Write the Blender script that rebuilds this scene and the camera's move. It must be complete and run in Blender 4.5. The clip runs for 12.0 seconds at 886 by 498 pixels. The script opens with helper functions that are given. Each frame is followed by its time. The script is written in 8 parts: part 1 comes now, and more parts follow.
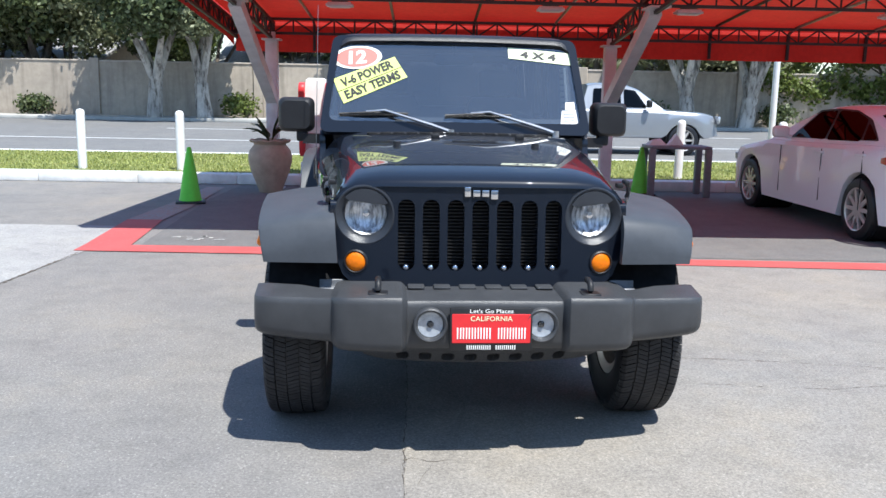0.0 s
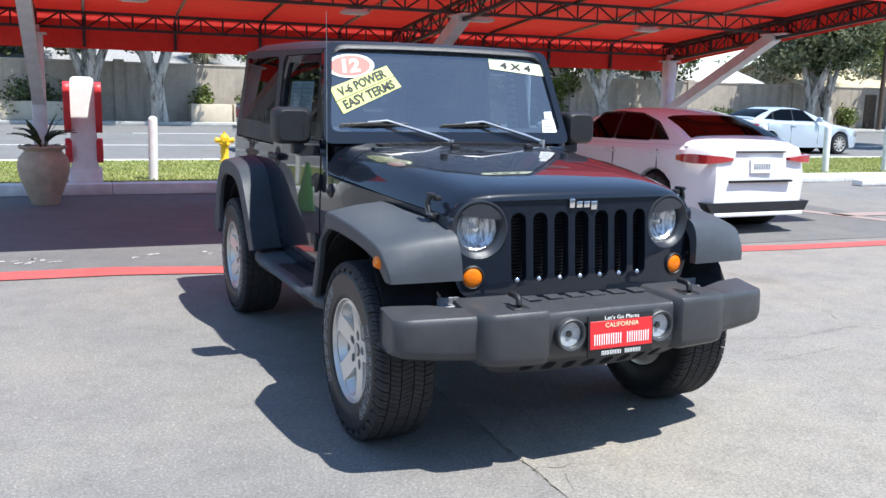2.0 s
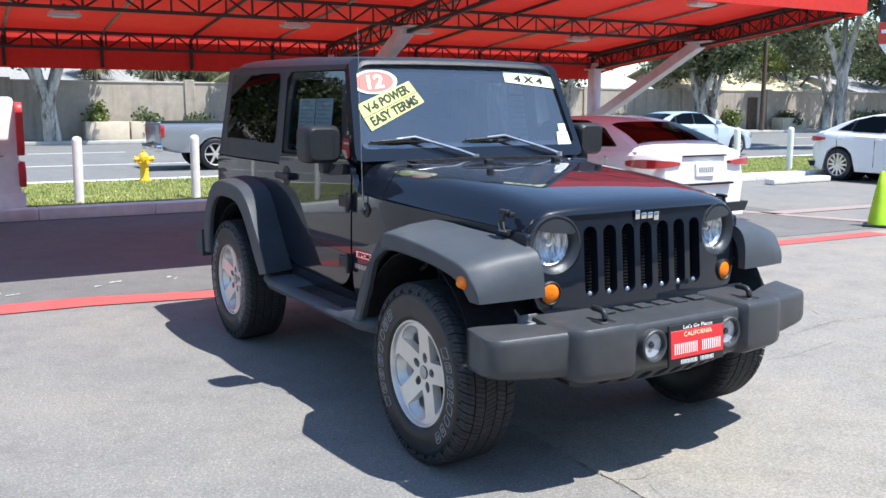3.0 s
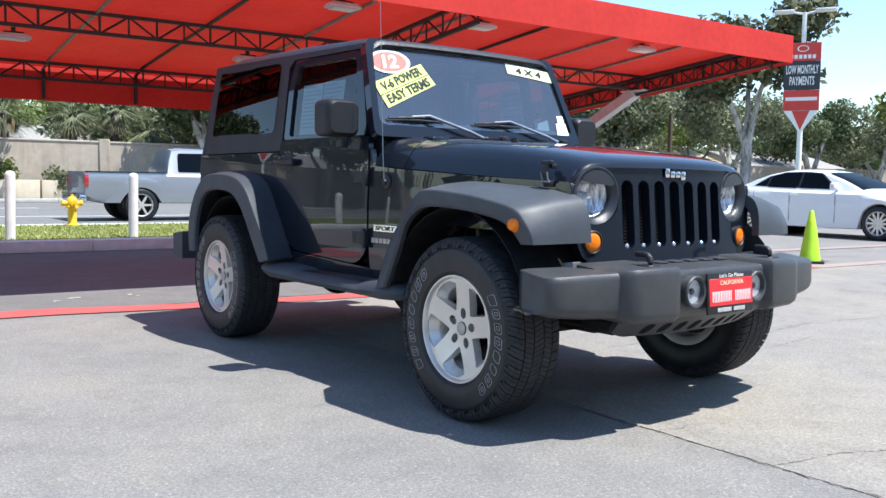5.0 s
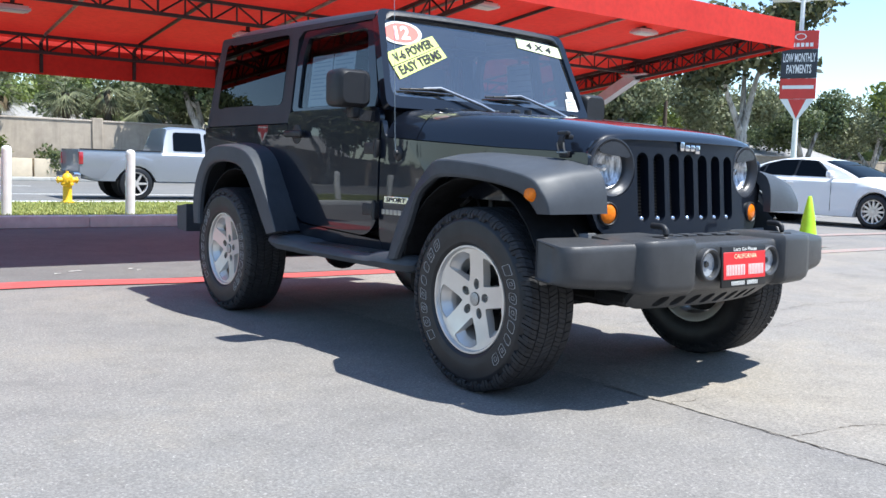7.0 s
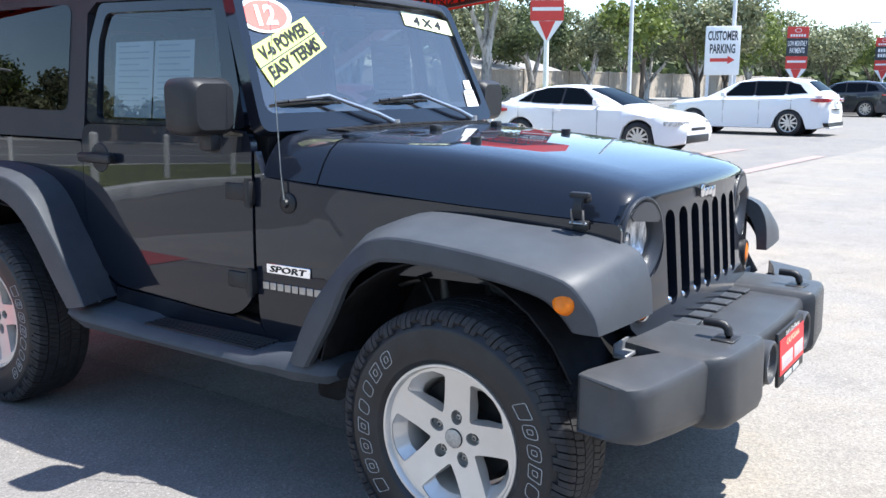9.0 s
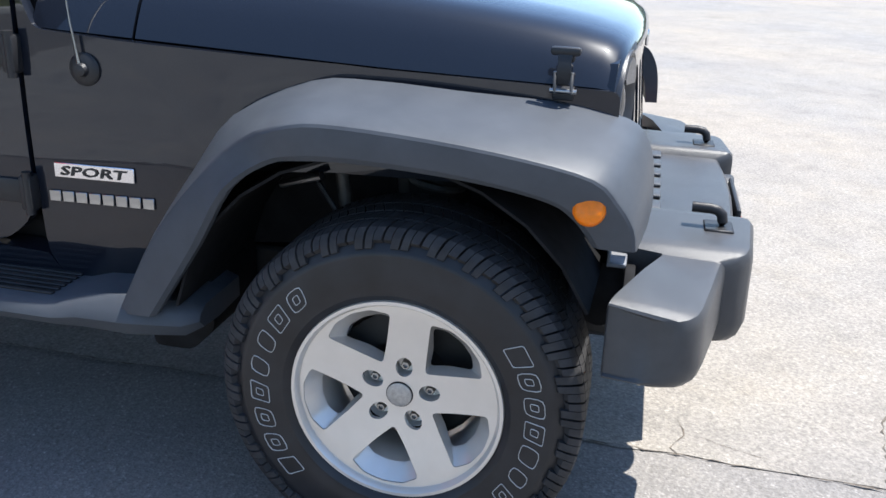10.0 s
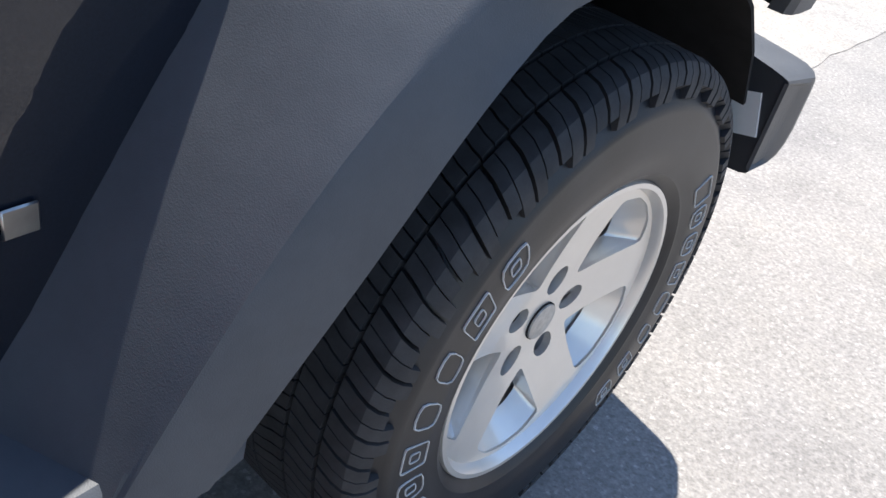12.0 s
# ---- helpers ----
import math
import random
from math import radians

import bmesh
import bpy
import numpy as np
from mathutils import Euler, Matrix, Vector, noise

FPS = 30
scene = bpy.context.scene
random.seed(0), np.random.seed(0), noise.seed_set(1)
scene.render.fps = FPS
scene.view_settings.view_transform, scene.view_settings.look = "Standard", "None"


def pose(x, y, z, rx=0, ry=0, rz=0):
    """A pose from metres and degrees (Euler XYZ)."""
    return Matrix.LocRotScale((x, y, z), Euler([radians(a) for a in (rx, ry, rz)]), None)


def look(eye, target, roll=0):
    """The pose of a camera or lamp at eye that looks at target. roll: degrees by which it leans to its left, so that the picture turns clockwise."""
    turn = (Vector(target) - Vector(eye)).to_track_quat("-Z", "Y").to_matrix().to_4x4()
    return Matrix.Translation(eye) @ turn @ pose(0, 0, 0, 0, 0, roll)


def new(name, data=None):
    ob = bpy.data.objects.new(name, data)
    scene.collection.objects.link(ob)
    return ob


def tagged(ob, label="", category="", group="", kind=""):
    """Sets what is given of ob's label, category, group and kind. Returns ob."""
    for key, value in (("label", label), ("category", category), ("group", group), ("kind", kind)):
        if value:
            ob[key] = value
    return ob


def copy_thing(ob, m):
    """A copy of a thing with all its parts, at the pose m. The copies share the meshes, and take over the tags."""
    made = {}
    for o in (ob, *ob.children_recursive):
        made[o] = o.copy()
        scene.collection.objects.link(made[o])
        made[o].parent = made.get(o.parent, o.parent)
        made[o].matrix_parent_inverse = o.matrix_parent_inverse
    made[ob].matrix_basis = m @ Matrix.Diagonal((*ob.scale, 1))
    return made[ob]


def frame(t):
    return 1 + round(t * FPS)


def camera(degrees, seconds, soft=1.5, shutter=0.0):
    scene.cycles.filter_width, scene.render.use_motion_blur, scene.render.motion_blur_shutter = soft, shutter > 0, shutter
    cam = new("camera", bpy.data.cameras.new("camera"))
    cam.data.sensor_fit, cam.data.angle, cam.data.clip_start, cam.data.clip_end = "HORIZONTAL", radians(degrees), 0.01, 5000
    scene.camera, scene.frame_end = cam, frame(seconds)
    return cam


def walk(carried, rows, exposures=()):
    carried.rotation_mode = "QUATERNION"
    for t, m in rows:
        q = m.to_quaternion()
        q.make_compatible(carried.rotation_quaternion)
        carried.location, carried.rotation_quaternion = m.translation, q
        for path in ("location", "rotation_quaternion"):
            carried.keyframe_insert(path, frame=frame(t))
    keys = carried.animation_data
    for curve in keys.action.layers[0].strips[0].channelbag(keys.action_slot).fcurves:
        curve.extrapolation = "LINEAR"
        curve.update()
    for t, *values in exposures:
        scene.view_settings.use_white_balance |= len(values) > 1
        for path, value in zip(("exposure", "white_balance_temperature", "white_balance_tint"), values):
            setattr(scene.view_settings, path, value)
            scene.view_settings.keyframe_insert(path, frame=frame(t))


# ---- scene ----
cam = camera(53.3, 12.0)
PATH = [
    (0, (-0.405, -3.932, 1.447), (-0.263, -1.968, 1.098), 1.1),
    (0.5, (-0.855, -3.912, 1.476), (-0.498, -1.976, 1.123), 1.3),
    (1, (-1.283, -3.784, 1.476), (-0.763, -1.884, 1.13), 1.5),
    (1.5, (-1.705, -3.666, 1.483), (-1.03, -1.814, 1.141), 1.5),
    (2, (-2.075, -3.5, 1.481), (-1.244, -1.713, 1.14), 1.4),
    (2.5, (-2.374, -3.288, 1.492), (-1.434, -1.556, 1.153), 1.0),
    (3, (-2.679, -3.105, 1.496), (-1.638, -1.427, 1.18), 0.1),
    (3.5, (-2.872, -2.902, 1.466), (-1.748, -1.276, 1.16), -0.2),
    (3.7, (-2.944, -2.843, 1.453), (-1.782, -1.243, 1.153), -0.0),
    (5.5, (-3.199, -2.867, 0.855), (-1.977, -1.287, 0.752), 0.6),
    (6, (-3.229, -2.87, 0.829), (-2.002, -1.293, 0.743), 0.7),
    (6.5, (-3.225, -2.866, 0.836), (-1.998, -1.29, 0.731), 1.1),
    (6.7, (-3.251, -2.856, 0.867), (-2.021, -1.284, 0.734), 1.3),
    (8.3, (-3.034, -1.989, 1.268), (-1.687, -0.566, 0.868), 0.4),
    (8.5, (-3.013, -1.802, 1.334), (-1.572, -0.473, 0.941), 0.3),
    (9, (-2.832, -1.323, 1.385), (-1.211, -0.208, 1.02), 0.1),
    (9.5, (-2.643, -0.842, 1.365), (-0.906, 0.029, 0.893), 0.5),
    (10, (-2.411, -0.426, 1.337), (-0.587, -0.02, 0.625), 1.9),
    (10.5, (-2.065, -0.026, 1.263), (-0.322, -0.199, 0.296), 5.3),
    (11, (-1.751, 0.293, 1.204), (-0.280, -0.343, 0.008), 8.4),
    (11.5, (-1.425, 0.567, 1.118), (-0.256, -0.482, -0.124), 13.3),
    (12, (-1.241, 0.852, 1.106), (-0.318, -0.504, -0.038), 14.2),
]
EXPOSURES = [(0.0, 0.68, 6270, 7), (2.5, 0.77, 6270, 7), (5.5, 0.82, 6300, 7), (6.7, 0.82, 6300, 7), (8.5, 1.13, 6350, 8.5), (9.5, 1.08, 6400, 9), (10.5, 1.05, 6600, 9.5), (11.2, 1.15, 6750, 10), (12.0, 1.3, 6800, 10)]
walk(cam, [(t, look(eye, target, roll)) for t, eye, target, roll in PATH], EXPOSURES)

# ---- world and light ----
SHADE = Vector((-0.25, 0.39, -1.0)).normalized()          # the way the sunlight travels
sun = new("sun", bpy.data.lights.new("sun", "SUN"))
sun.data.energy, sun.data.angle, sun.data.color = 4.9, radians(0.53), (1.0, 0.968, 0.925)
sun.matrix_world = SHADE.to_track_quat("-Z", "Y").to_matrix().to_4x4()
world = bpy.data.worlds.new("world")
scene.world = world
world.use_nodes = True
wn = world.node_tree.nodes
sky = wn.new("ShaderNodeTexSky")
sky.sky_type, sky.sun_disc = "NISHITA", False
sky.sun_elevation = math.asin(-SHADE.z)
sky.sun_rotation = math.atan2(-SHADE.x, -SHADE.y)
sky.air_density, sky.dust_density, sky.ozone_density = 1.0, 0.1, 2.6
wn["Background"].inputs["Strength"].default_value = 0.150
world.node_tree.links.new(sky.outputs["Color"], wn["Background"].inputs["Color"])

# ---- materials ----


class Nodes:
    """A small helper round one node material."""

    def __init__(self, name, rough=0.6, metal=0.0):
        self.m = bpy.data.materials.new(name)
        self.m.use_nodes = True
        self.t = self.m.node_tree
        self.b = self.t.nodes["Principled BSDF"]
        self.b.inputs["Roughness"].default_value = rough
        self.b.inputs["Metallic"].default_value = metal
        self.pos = self.t.nodes.new("ShaderNodeTexCoord").outputs["Object"]

    def add(self, kind, **values):
        n = self.t.nodes.new(kind)
        for k, v in values.items():
            n.inputs[k].default_value = v
        return n

    def link(self, a, b):
        self.t.links.new(a, b)

    def noise(self, scale, detail=4.0, rough=0.6, stretch=None):
        n = self.add("ShaderNodeTexNoise", Scale=scale, Detail=detail, Roughness=rough)
        src = self.pos
        if stretch:
            mp = self.add("ShaderNodeMapping", Scale=stretch)
            self.link(src, mp.inputs["Vector"])
            src = mp.outputs["Vector"]
        self.link(src, n.inputs["Vector"])
        return n.outputs["Fac"]

    def voronoi(self, scale, feature="F1"):
        n = self.add("ShaderNodeTexVoronoi", Scale=scale)
        n.feature = feature
        self.link(self.pos, n.inputs["Vector"])
        return n

    def ramp(self, fac, *stops):
        r = self.t.nodes.new("ShaderNodeValToRGB")
        e = r.color_ramp.elements
        while len(e) < len(stops):
            e.new(0.5)
        for el, (at, c) in zip(e, stops):
            el.position = at
            el.color = (*c, 1) if isinstance(c, tuple) else (c, c, c, 1)
        self.link(fac, r.inputs["Fac"])
        return r.outputs["Color"]

    def mix(self, fac, a, b, how="MIX"):
        n = self.t.nodes.new("ShaderNodeMix")
        n.data_type, n.blend_type = "RGBA", how
        for s, v in ((n.inputs[0], fac), (n.inputs[6], a), (n.inputs[7], b)):
            if isinstance(v, (int, float)):
                s.default_value = v
            elif isinstance(v, tuple):
                s.default_value = (*v, 1)
            else:
                self.link(v, s)
        return n.outputs[2]

    def color(self, c):
        if isinstance(c, tuple):
            self.b.inputs["Base Color"].default_value = (*c, 1)
        else:
            self.link(c, self.b.inputs["Base Color"])
        return self

    def bump(self, h, strength=0.3, dist=0.002):
        n = self.add("ShaderNodeBump", Strength=strength, Distance=dist)
        self.link(h, n.inputs["Height"])
        self.link(n.outputs["Normal"], self.b.inputs["Normal"])
        return self

    def rough(self, fac, lo, hi):
        n = self.add("ShaderNodeMapRange")
        n.inputs["To Min"].default_value, n.inputs["To Max"].default_value = lo, hi
        self.link(fac, n.inputs["Value"])
        self.link(n.outputs["Result"], self.b.inputs["Roughness"])
        return self

    def set(self, **values):
        for k, v in values.items():
            self.b.inputs[k.replace("_", " ")].default_value = v
        return self


def plain(name, c, rough=0.5, metal=0.0, vary=0.12, scale=18.0, bump=0.0, bscale=300.0, **more):
    n = Nodes(name, rough, metal)
    lo = tuple(v * (1 - vary) for v in c)
    hi = tuple(min(1.0, v * (1 + vary)) for v in c)
    f = n.noise(scale, 5.0)
    n.color(n.ramp(f, (0.3, lo), (0.7, hi)))
    if bump:
        n.bump(n.noise(bscale, 3.0), bump, 0.001)
    n.set(**more)
    return n.m


def asphalt(name, base, warm, stone):
    n = Nodes(name, 0.85)
    grit = n.voronoi(190.0)
    big = n.noise(0.35, 5.0)
    mid = n.noise(4.0, 6.0, 0.7)
    fine = n.noise(75.0, 3.0, 0.7)
    tone = n.ramp(fine, (0.32, base * 0.76), (0.5, base), (0.66, base * 1.22))
    chips = n.ramp(grit.outputs["Color"], (0.0, 0.78), (0.5, 0.98), (0.85, 1.06), (1.0, stone))
    c = n.mix(1.0, tone, chips, "MULTIPLY")
    c = n.mix(1.0, c, n.ramp(big, (0.3, (0.92, 0.89, 0.85)), (0.7, warm)), "MULTIPLY")
    c = n.mix(1.0, c, n.ramp(mid, (0.30, 0.84), (0.5, 1.0), (0.75, 1.06)), "MULTIPLY")
    spots = n.voronoi(0.55)
    c = n.mix(1.0, c, n.ramp(spots.outputs["Distance"], (0.03, 0.80), (0.16, 1.0)), "MULTIPLY")
    worn = n.noise(1.1, 8.0, 0.75)
    c = n.mix(1.0, c, n.ramp(worn, (0.36, (0.88, 0.88, 0.90)), (0.52, 1.0), (0.66, (1.10, 1.07, 1.02))), "MULTIPLY")
    pebble = n.voronoi(140.0)
    c = n.mix(1.0, c, n.ramp(pebble.outputs["Color"], (0.0, 0.86), (0.45, 0.97), (0.80, 1.0), (0.92, 1.0 + (stone - 1.0) * 0.5), (1.0, stone)), "MULTIPLY")
    n.color(c)
    n.bump(pebble.outputs["Distance"], 0.35, 0.004)
    return n.m


M_LOT = asphalt("asphalt", 0.214, (1.09, 1.005, 0.915), 1.65)
M_LOT2 = asphalt("worn_asphalt", 0.252, (1.14, 1.02, 0.86), 1.42)
M_CONC = asphalt("driveway_concrete", 0.355, (1.03, 1.02, 0.98), 1.3)
# lot asphalt with part of the canopy's shade put into its colour
M_PAD_SHADE = asphalt("shade_darkened_asphalt", 0.160, (1.02, 1.0, 0.98), 1.5)
M_ROAD = asphalt("road_asphalt", 0.19, (1.03, 1.02, 1.0), 1.3)
M_WALK = plain("pavement_concrete", (0.42, 0.41, 0.38), 0.9, vary=0.18, scale=2.0, bump=0.4, bscale=120)


def worn_paint(name, c, gone, cut=0.36):
    n = Nodes(name, 0.7)
    f = n.noise(26.0, 7.0, 0.75)
    g = n.noise(2.2, 4.0)
    shade = n.ramp(g, (0.3, tuple(v * 0.8 for v in c)), (0.7, c))
    n.color(n.mix(n.ramp(f, (cut - 0.05, 1.0), (cut + 0.03, 0.0)), shade, gone))
    n.bump(n.noise(140.0, 3.0), 0.4, 0.002)
    return n.m


M_REDLINE = worn_paint("red_line_paint", (0.50, 0.095, 0.088), (0.30, 0.22, 0.20))
M_REDFADE = worn_paint("faded_red_paint", (0.38, 0.22, 0.19), (0.29, 0.27, 0.25), 0.52)
M_WHITELINE = worn_paint("white_line_paint", (0.78, 0.78, 0.76), (0.25, 0.25, 0.25), 0.40)
M_GHOST = worn_paint("ghost_letter_paint", (0.62, 0.62, 0.58), (0.27, 0.27, 0.26), 0.52)
M_CURB = plain("curb_paint", (0.74, 0.74, 0.72), 0.75, vary=0.14, scale=5.0, bump=0.3, bscale=80)
M_WHITE = plain("white_post_paint", (0.80, 0.80, 0.78), 0.55, vary=0.08, scale=6.0, bump=0.15, bscale=60)
M_PILLAR = plain("grey_steel_paint", (0.66, 0.67, 0.69), 0.5, vary=0.12, scale=5.0)
M_STEEL = plain("dark_truss_steel", (0.032, 0.03, 0.032), 0.55, vary=0.3, scale=9.0)
M_TUBE = plain("galvanised_tube", (0.30, 0.27, 0.25), 0.5, 0.5, vary=0.35, scale=14.0)


def fabric():
    n = Nodes("red_canopy_fabric", 0.75)
    f = n.noise(1.4, 5.0)
    g = n.noise(14.0, 4.0)
    c = n.mix(1.0, n.ramp(f, (0.3, (0.64, 0.026, 0.017)), (0.7, (0.74, 0.038, 0.024))), n.ramp(g, (0.3, 0.86), (0.6, 1.0)), "MULTIPLY")
    n.color(c)
    n.bump(n.noise(7.0, 4.0), 0.25, 0.01)
    tr = n.add("ShaderNodeBsdfTranslucent")
    n.link(c, tr.inputs["Color"])
    mixer = n.add("ShaderNodeMixShader", Fac=0.16)
    out = n.t.nodes["Material Output"]
    n.link(n.b.outputs[0], mixer.inputs[1])
    n.link(tr.outputs[0], mixer.inputs[2])
    n.link(mixer.outputs[0], out.inputs["Surface"])
    return n.m


M_FABRIC = fabric()


def stucco():
    n = Nodes("stucco_wall", 0.9)
    a, b = n.noise(0.25, 5.0), n.noise(3.0, 6.0)
    c = n.mix(1.0, n.ramp(a, (0.3, (0.40, 0.34, 0.28)), (0.7, (0.50, 0.43, 0.35))), n.ramp(b, (0.3, 0.82), (0.7, 1.04)), "MULTIPLY")
    drip = n.noise(1.0, 5.0, 0.6, (2.5, 2.5, 0.25))
    n.color(n.mix(1.0, c, n.ramp(drip, (0.33, 0.74), (0.5, 1.0)), "MULTIPLY"))
    n.bump(n.noise(90.0, 3.0), 0.5, 0.004)
    return n.m


M_STUCCO = stucco()
M_COPING = plain("wall_coping", (0.46, 0.40, 0.34), 0.85, vary=0.15, scale=4)
M_ROOF = plain("roof_shingle", (0.30, 0.29, 0.28), 0.9, vary=0.3, scale=9, bump=0.5, bscale=30)
M_ROOFW = plain("pale_roof", (0.62, 0.60, 0.57), 0.85, vary=0.15, scale=4, bump=0.4, bscale=20)
M_ROOFY = plain("tan_roof", (0.52, 0.44, 0.28), 0.85, vary=0.15, scale=4, bump=0.4, bscale=20)
M_SIDING = plain("house_plaster", (0.55, 0.47, 0.36), 0.9, vary=0.1, scale=3)
M_WOODPOST = plain("brown_utility_wood", (0.10, 0.07, 0.05), 0.9, vary=0.35, scale=12, bump=0.5, bscale=40)


def grass_mat():
    n = Nodes("grass", 0.9)
    f, g = n.noise(2.2, 6.0, 0.7), n.noise(55.0, 5.0, 0.7)
    c = n.ramp(f, (0.28, (0.12, 0.16, 0.035)), (0.5, (0.22, 0.25, 0.06)), (0.72, (0.38, 0.34, 0.15)))
    n.color(n.mix(1.0, c, n.ramp(g, (0.2, 0.45), (0.7, 1.2)), "MULTIPLY"))
    n.bump(g, 0.8, 0.03)
    return n.m


M_GRASS = grass_mat()


def leaf_mat(name, lo, hi):
    n = Nodes(name, 0.55)
    geo = n.t.nodes.new("ShaderNodeNewGeometry")
    c = n.ramp(geo.outputs["Random Per Island"], (0.0, lo), (0.6, hi), (1.0, tuple(v * 1.35 for v in hi)))
    n.color(n.mix(1.0, c, n.ramp(n.noise(0.5, 3.0), (0.3, 0.72), (0.7, 1.12)), "MULTIPLY"))
    tr = n.add("ShaderNodeBsdfTranslucent")
    n.link(c, tr.inputs["Color"])
    mixer = n.add("ShaderNodeMixShader", Fac=0.3)
    n.link(n.b.outputs[0], mixer.inputs[1])
    n.link(tr.outputs[0], mixer.inputs[2])
    n.link(mixer.outputs[0], n.t.nodes["Material Output"].inputs["Surface"])
    return n.m


M_LEAF = leaf_mat("grey_green_leaves", (0.090, 0.108, 0.055), (0.235, 0.25, 0.135))
M_LEAFD = leaf_mat("dark_green_leaves", (0.042, 0.060, 0.024), (0.120, 0.150, 0.060))
M_LEAFY = leaf_mat("yellow_green_leaves", (0.07, 0.10, 0.02), (0.17, 0.21, 0.05))
M_DRYLEAF = leaf_mat("dry_palm_fronds", (0.16, 0.12, 0.07), (0.34, 0.26, 0.16))
M_LEAFB = leaf_mat("magnolia_leaves", (0.032, 0.048, 0.018), (0.125, 0.125, 0.055))


def bark(name, lo, hi):
    n = Nodes(name, 0.9)
    f = n.noise(5.0, 7.0, 0.7, (1, 1, 0.25))
    patch = n.noise(1.6, 4.0, 0.6, (1, 1, 0.5))
    n.color(n.mix(1.0, n.ramp(f, (0.36, lo), (0.52, hi)), n.ramp(patch, (0.35, 0.5), (0.6, 1.0)), "MULTIPLY"))
    n.bump(f, 0.9, 0.03)
    return n.m


M_BARK = bark("pale_peeling_bark", (0.10, 0.085, 0.07), (0.60, 0.56, 0.50))
M_BARKD = bark("brown_bark", (0.06, 0.045, 0.035), (0.17, 0.14, 0.11))

# the off-road car
def paint(name, c, flake=0.0, coat=1.0, rough=0.25, spec=0.1, ior=1.5):
    n = Nodes(name, rough, flake)
    d = n.noise(3.0, 6.0)
    n.color(n.mix(1.0, c, n.ramp(n.noise(400.0, 2.0), (0.3, 0.85), (0.7, 1.15)), "MULTIPLY"))
    n.set(Coat_Weight=coat, Coat_Roughness=0.015, Coat_IOR=ior, Specular_IOR_Level=spec)
    n.rough(d, rough, rough + 0.05)
    return n.m


M_BLACK = paint("black_car_paint", (0.0076, 0.0102, 0.0170), 0.0, 1.0, 0.3, 0.07, 1.48)
M_WHITECAR = paint("white_car_paint", (0.80, 0.80, 0.80), 0.0, 0.7, 0.4)
M_SILVER = paint("silver_car_paint", (0.32, 0.335, 0.36), 0.5, 1.0, 0.3)
M_PALECAR = paint("pale_silver_blue_car_paint", (0.52, 0.58, 0.65), 0.3, 1.0, 0.3)
M_DARKCAR = paint("dark_grey_car_paint", (0.035, 0.038, 0.045), 0.3, 1.0, 0.3)


def moulded(name, lo, hi, rough=0.45, spec=0.5, grain=0.3):
    n = Nodes(name, rough)
    f = n.noise(9.0, 6.0, 0.7)
    n.color(n.ramp(f, (0.3, lo), (0.7, hi)))
    n.rough(n.noise(5.0, 5.0), rough - 0.06, rough + 0.1)
    n.bump(n.voronoi(750.0).outputs["Distance"], grain, 0.001)
    n.set(Specular_IOR_Level=spec)
    return n.m


M_FLARE = moulded("grained_black_plastic", (0.048, 0.054, 0.0635), (0.065, 0.072, 0.083), 0.46, 0.30, 0.13)
M_TOP = moulded("grained_hardtop", (0.014, 0.0155, 0.020), (0.021, 0.0225, 0.029), 0.40, 0.40)
M_BUMP = moulded("satin_bumper_plastic", (0.038, 0.0395, 0.043), (0.055, 0.057, 0.061), 0.38, 0.44)
M_TRIM = moulded("black_trim", (0.014, 0.014, 0.0155), (0.024, 0.024, 0.026), 0.40, 0.35)
M_DARK = plain("underbody_black", (0.013, 0.013, 0.014), 0.85, vary=0.4, Specular_IOR_Level=0.12)
M_RUBBER = plain("tyre_rubber", (0.0135, 0.0140, 0.0165), 0.42, vary=0.35, scale=14, bump=0.15, bscale=350, Specular_IOR_Level=0.42)
M_TREAD = plain("tread_rubber", (0.029, 0.029, 0.031), 0.68, vary=0.35, scale=30, bump=0.4, bscale=160, Specular_IOR_Level=0.3)
M_LETTER = plain("raised_white_letter", (0.50, 0.50, 0.49), 0.6, vary=0.15, scale=60)
M_ALLOY = plain("silver_alloy", (0.67, 0.635, 0.59), 0.33, 0.55, vary=0.06, scale=6, Coat_Weight=0.5, Coat_Roughness=0.08)
M_CAP = plain("grey_wheel_cap", (0.40, 0.385, 0.365), 0.4, 0.5, vary=0.2, scale=120, bump=0.2, bscale=220)
M_CHROME = plain("chrome", (0.75, 0.75, 0.77), 0.1, 1.0, vary=0.05)
M_NUT = plain("lug_steel", (0.35, 0.35, 0.35), 0.3, 1.0, vary=0.2)
M_CAST = plain("grey_cast_iron", (0.10, 0.095, 0.09), 0.6, 0.6, vary=0.4)
M_DISC = plain("dark_brake_steel", (0.016, 0.0155, 0.015), 0.6, 0.25, vary=0.5)
M_ZINC = plain("zinc_plated_steel", (0.22, 0.225, 0.235), 0.5, 0.3, vary=0.25, scale=30)
M_AMBER = plain("amber_lens", (0.82, 0.19, 0.004), 0.3, vary=0.12, scale=90, bump=0.3, bscale=120, Coat_Weight=0.15, Specular_IOR_Level=0.3)
M_REDLENS = plain("red_lens", (0.40, 0.016, 0.02), 0.15, vary=0.15, scale=40, Coat_Weight=1.0)


def fluted():
    """A bright reflector with upright flutes."""
    n = Nodes("lamp_reflector", 0.28, 0.75)
    f = n.noise(26.0, 3.0, 0.6, (2.4, 2.4, 0.6))
    n.color(n.ramp(f, (0.36, (0.22, 0.22, 0.225)), (0.62, (0.90, 0.90, 0.91))))
    n.bump(f, 1.0, 0.006)
    return n.m


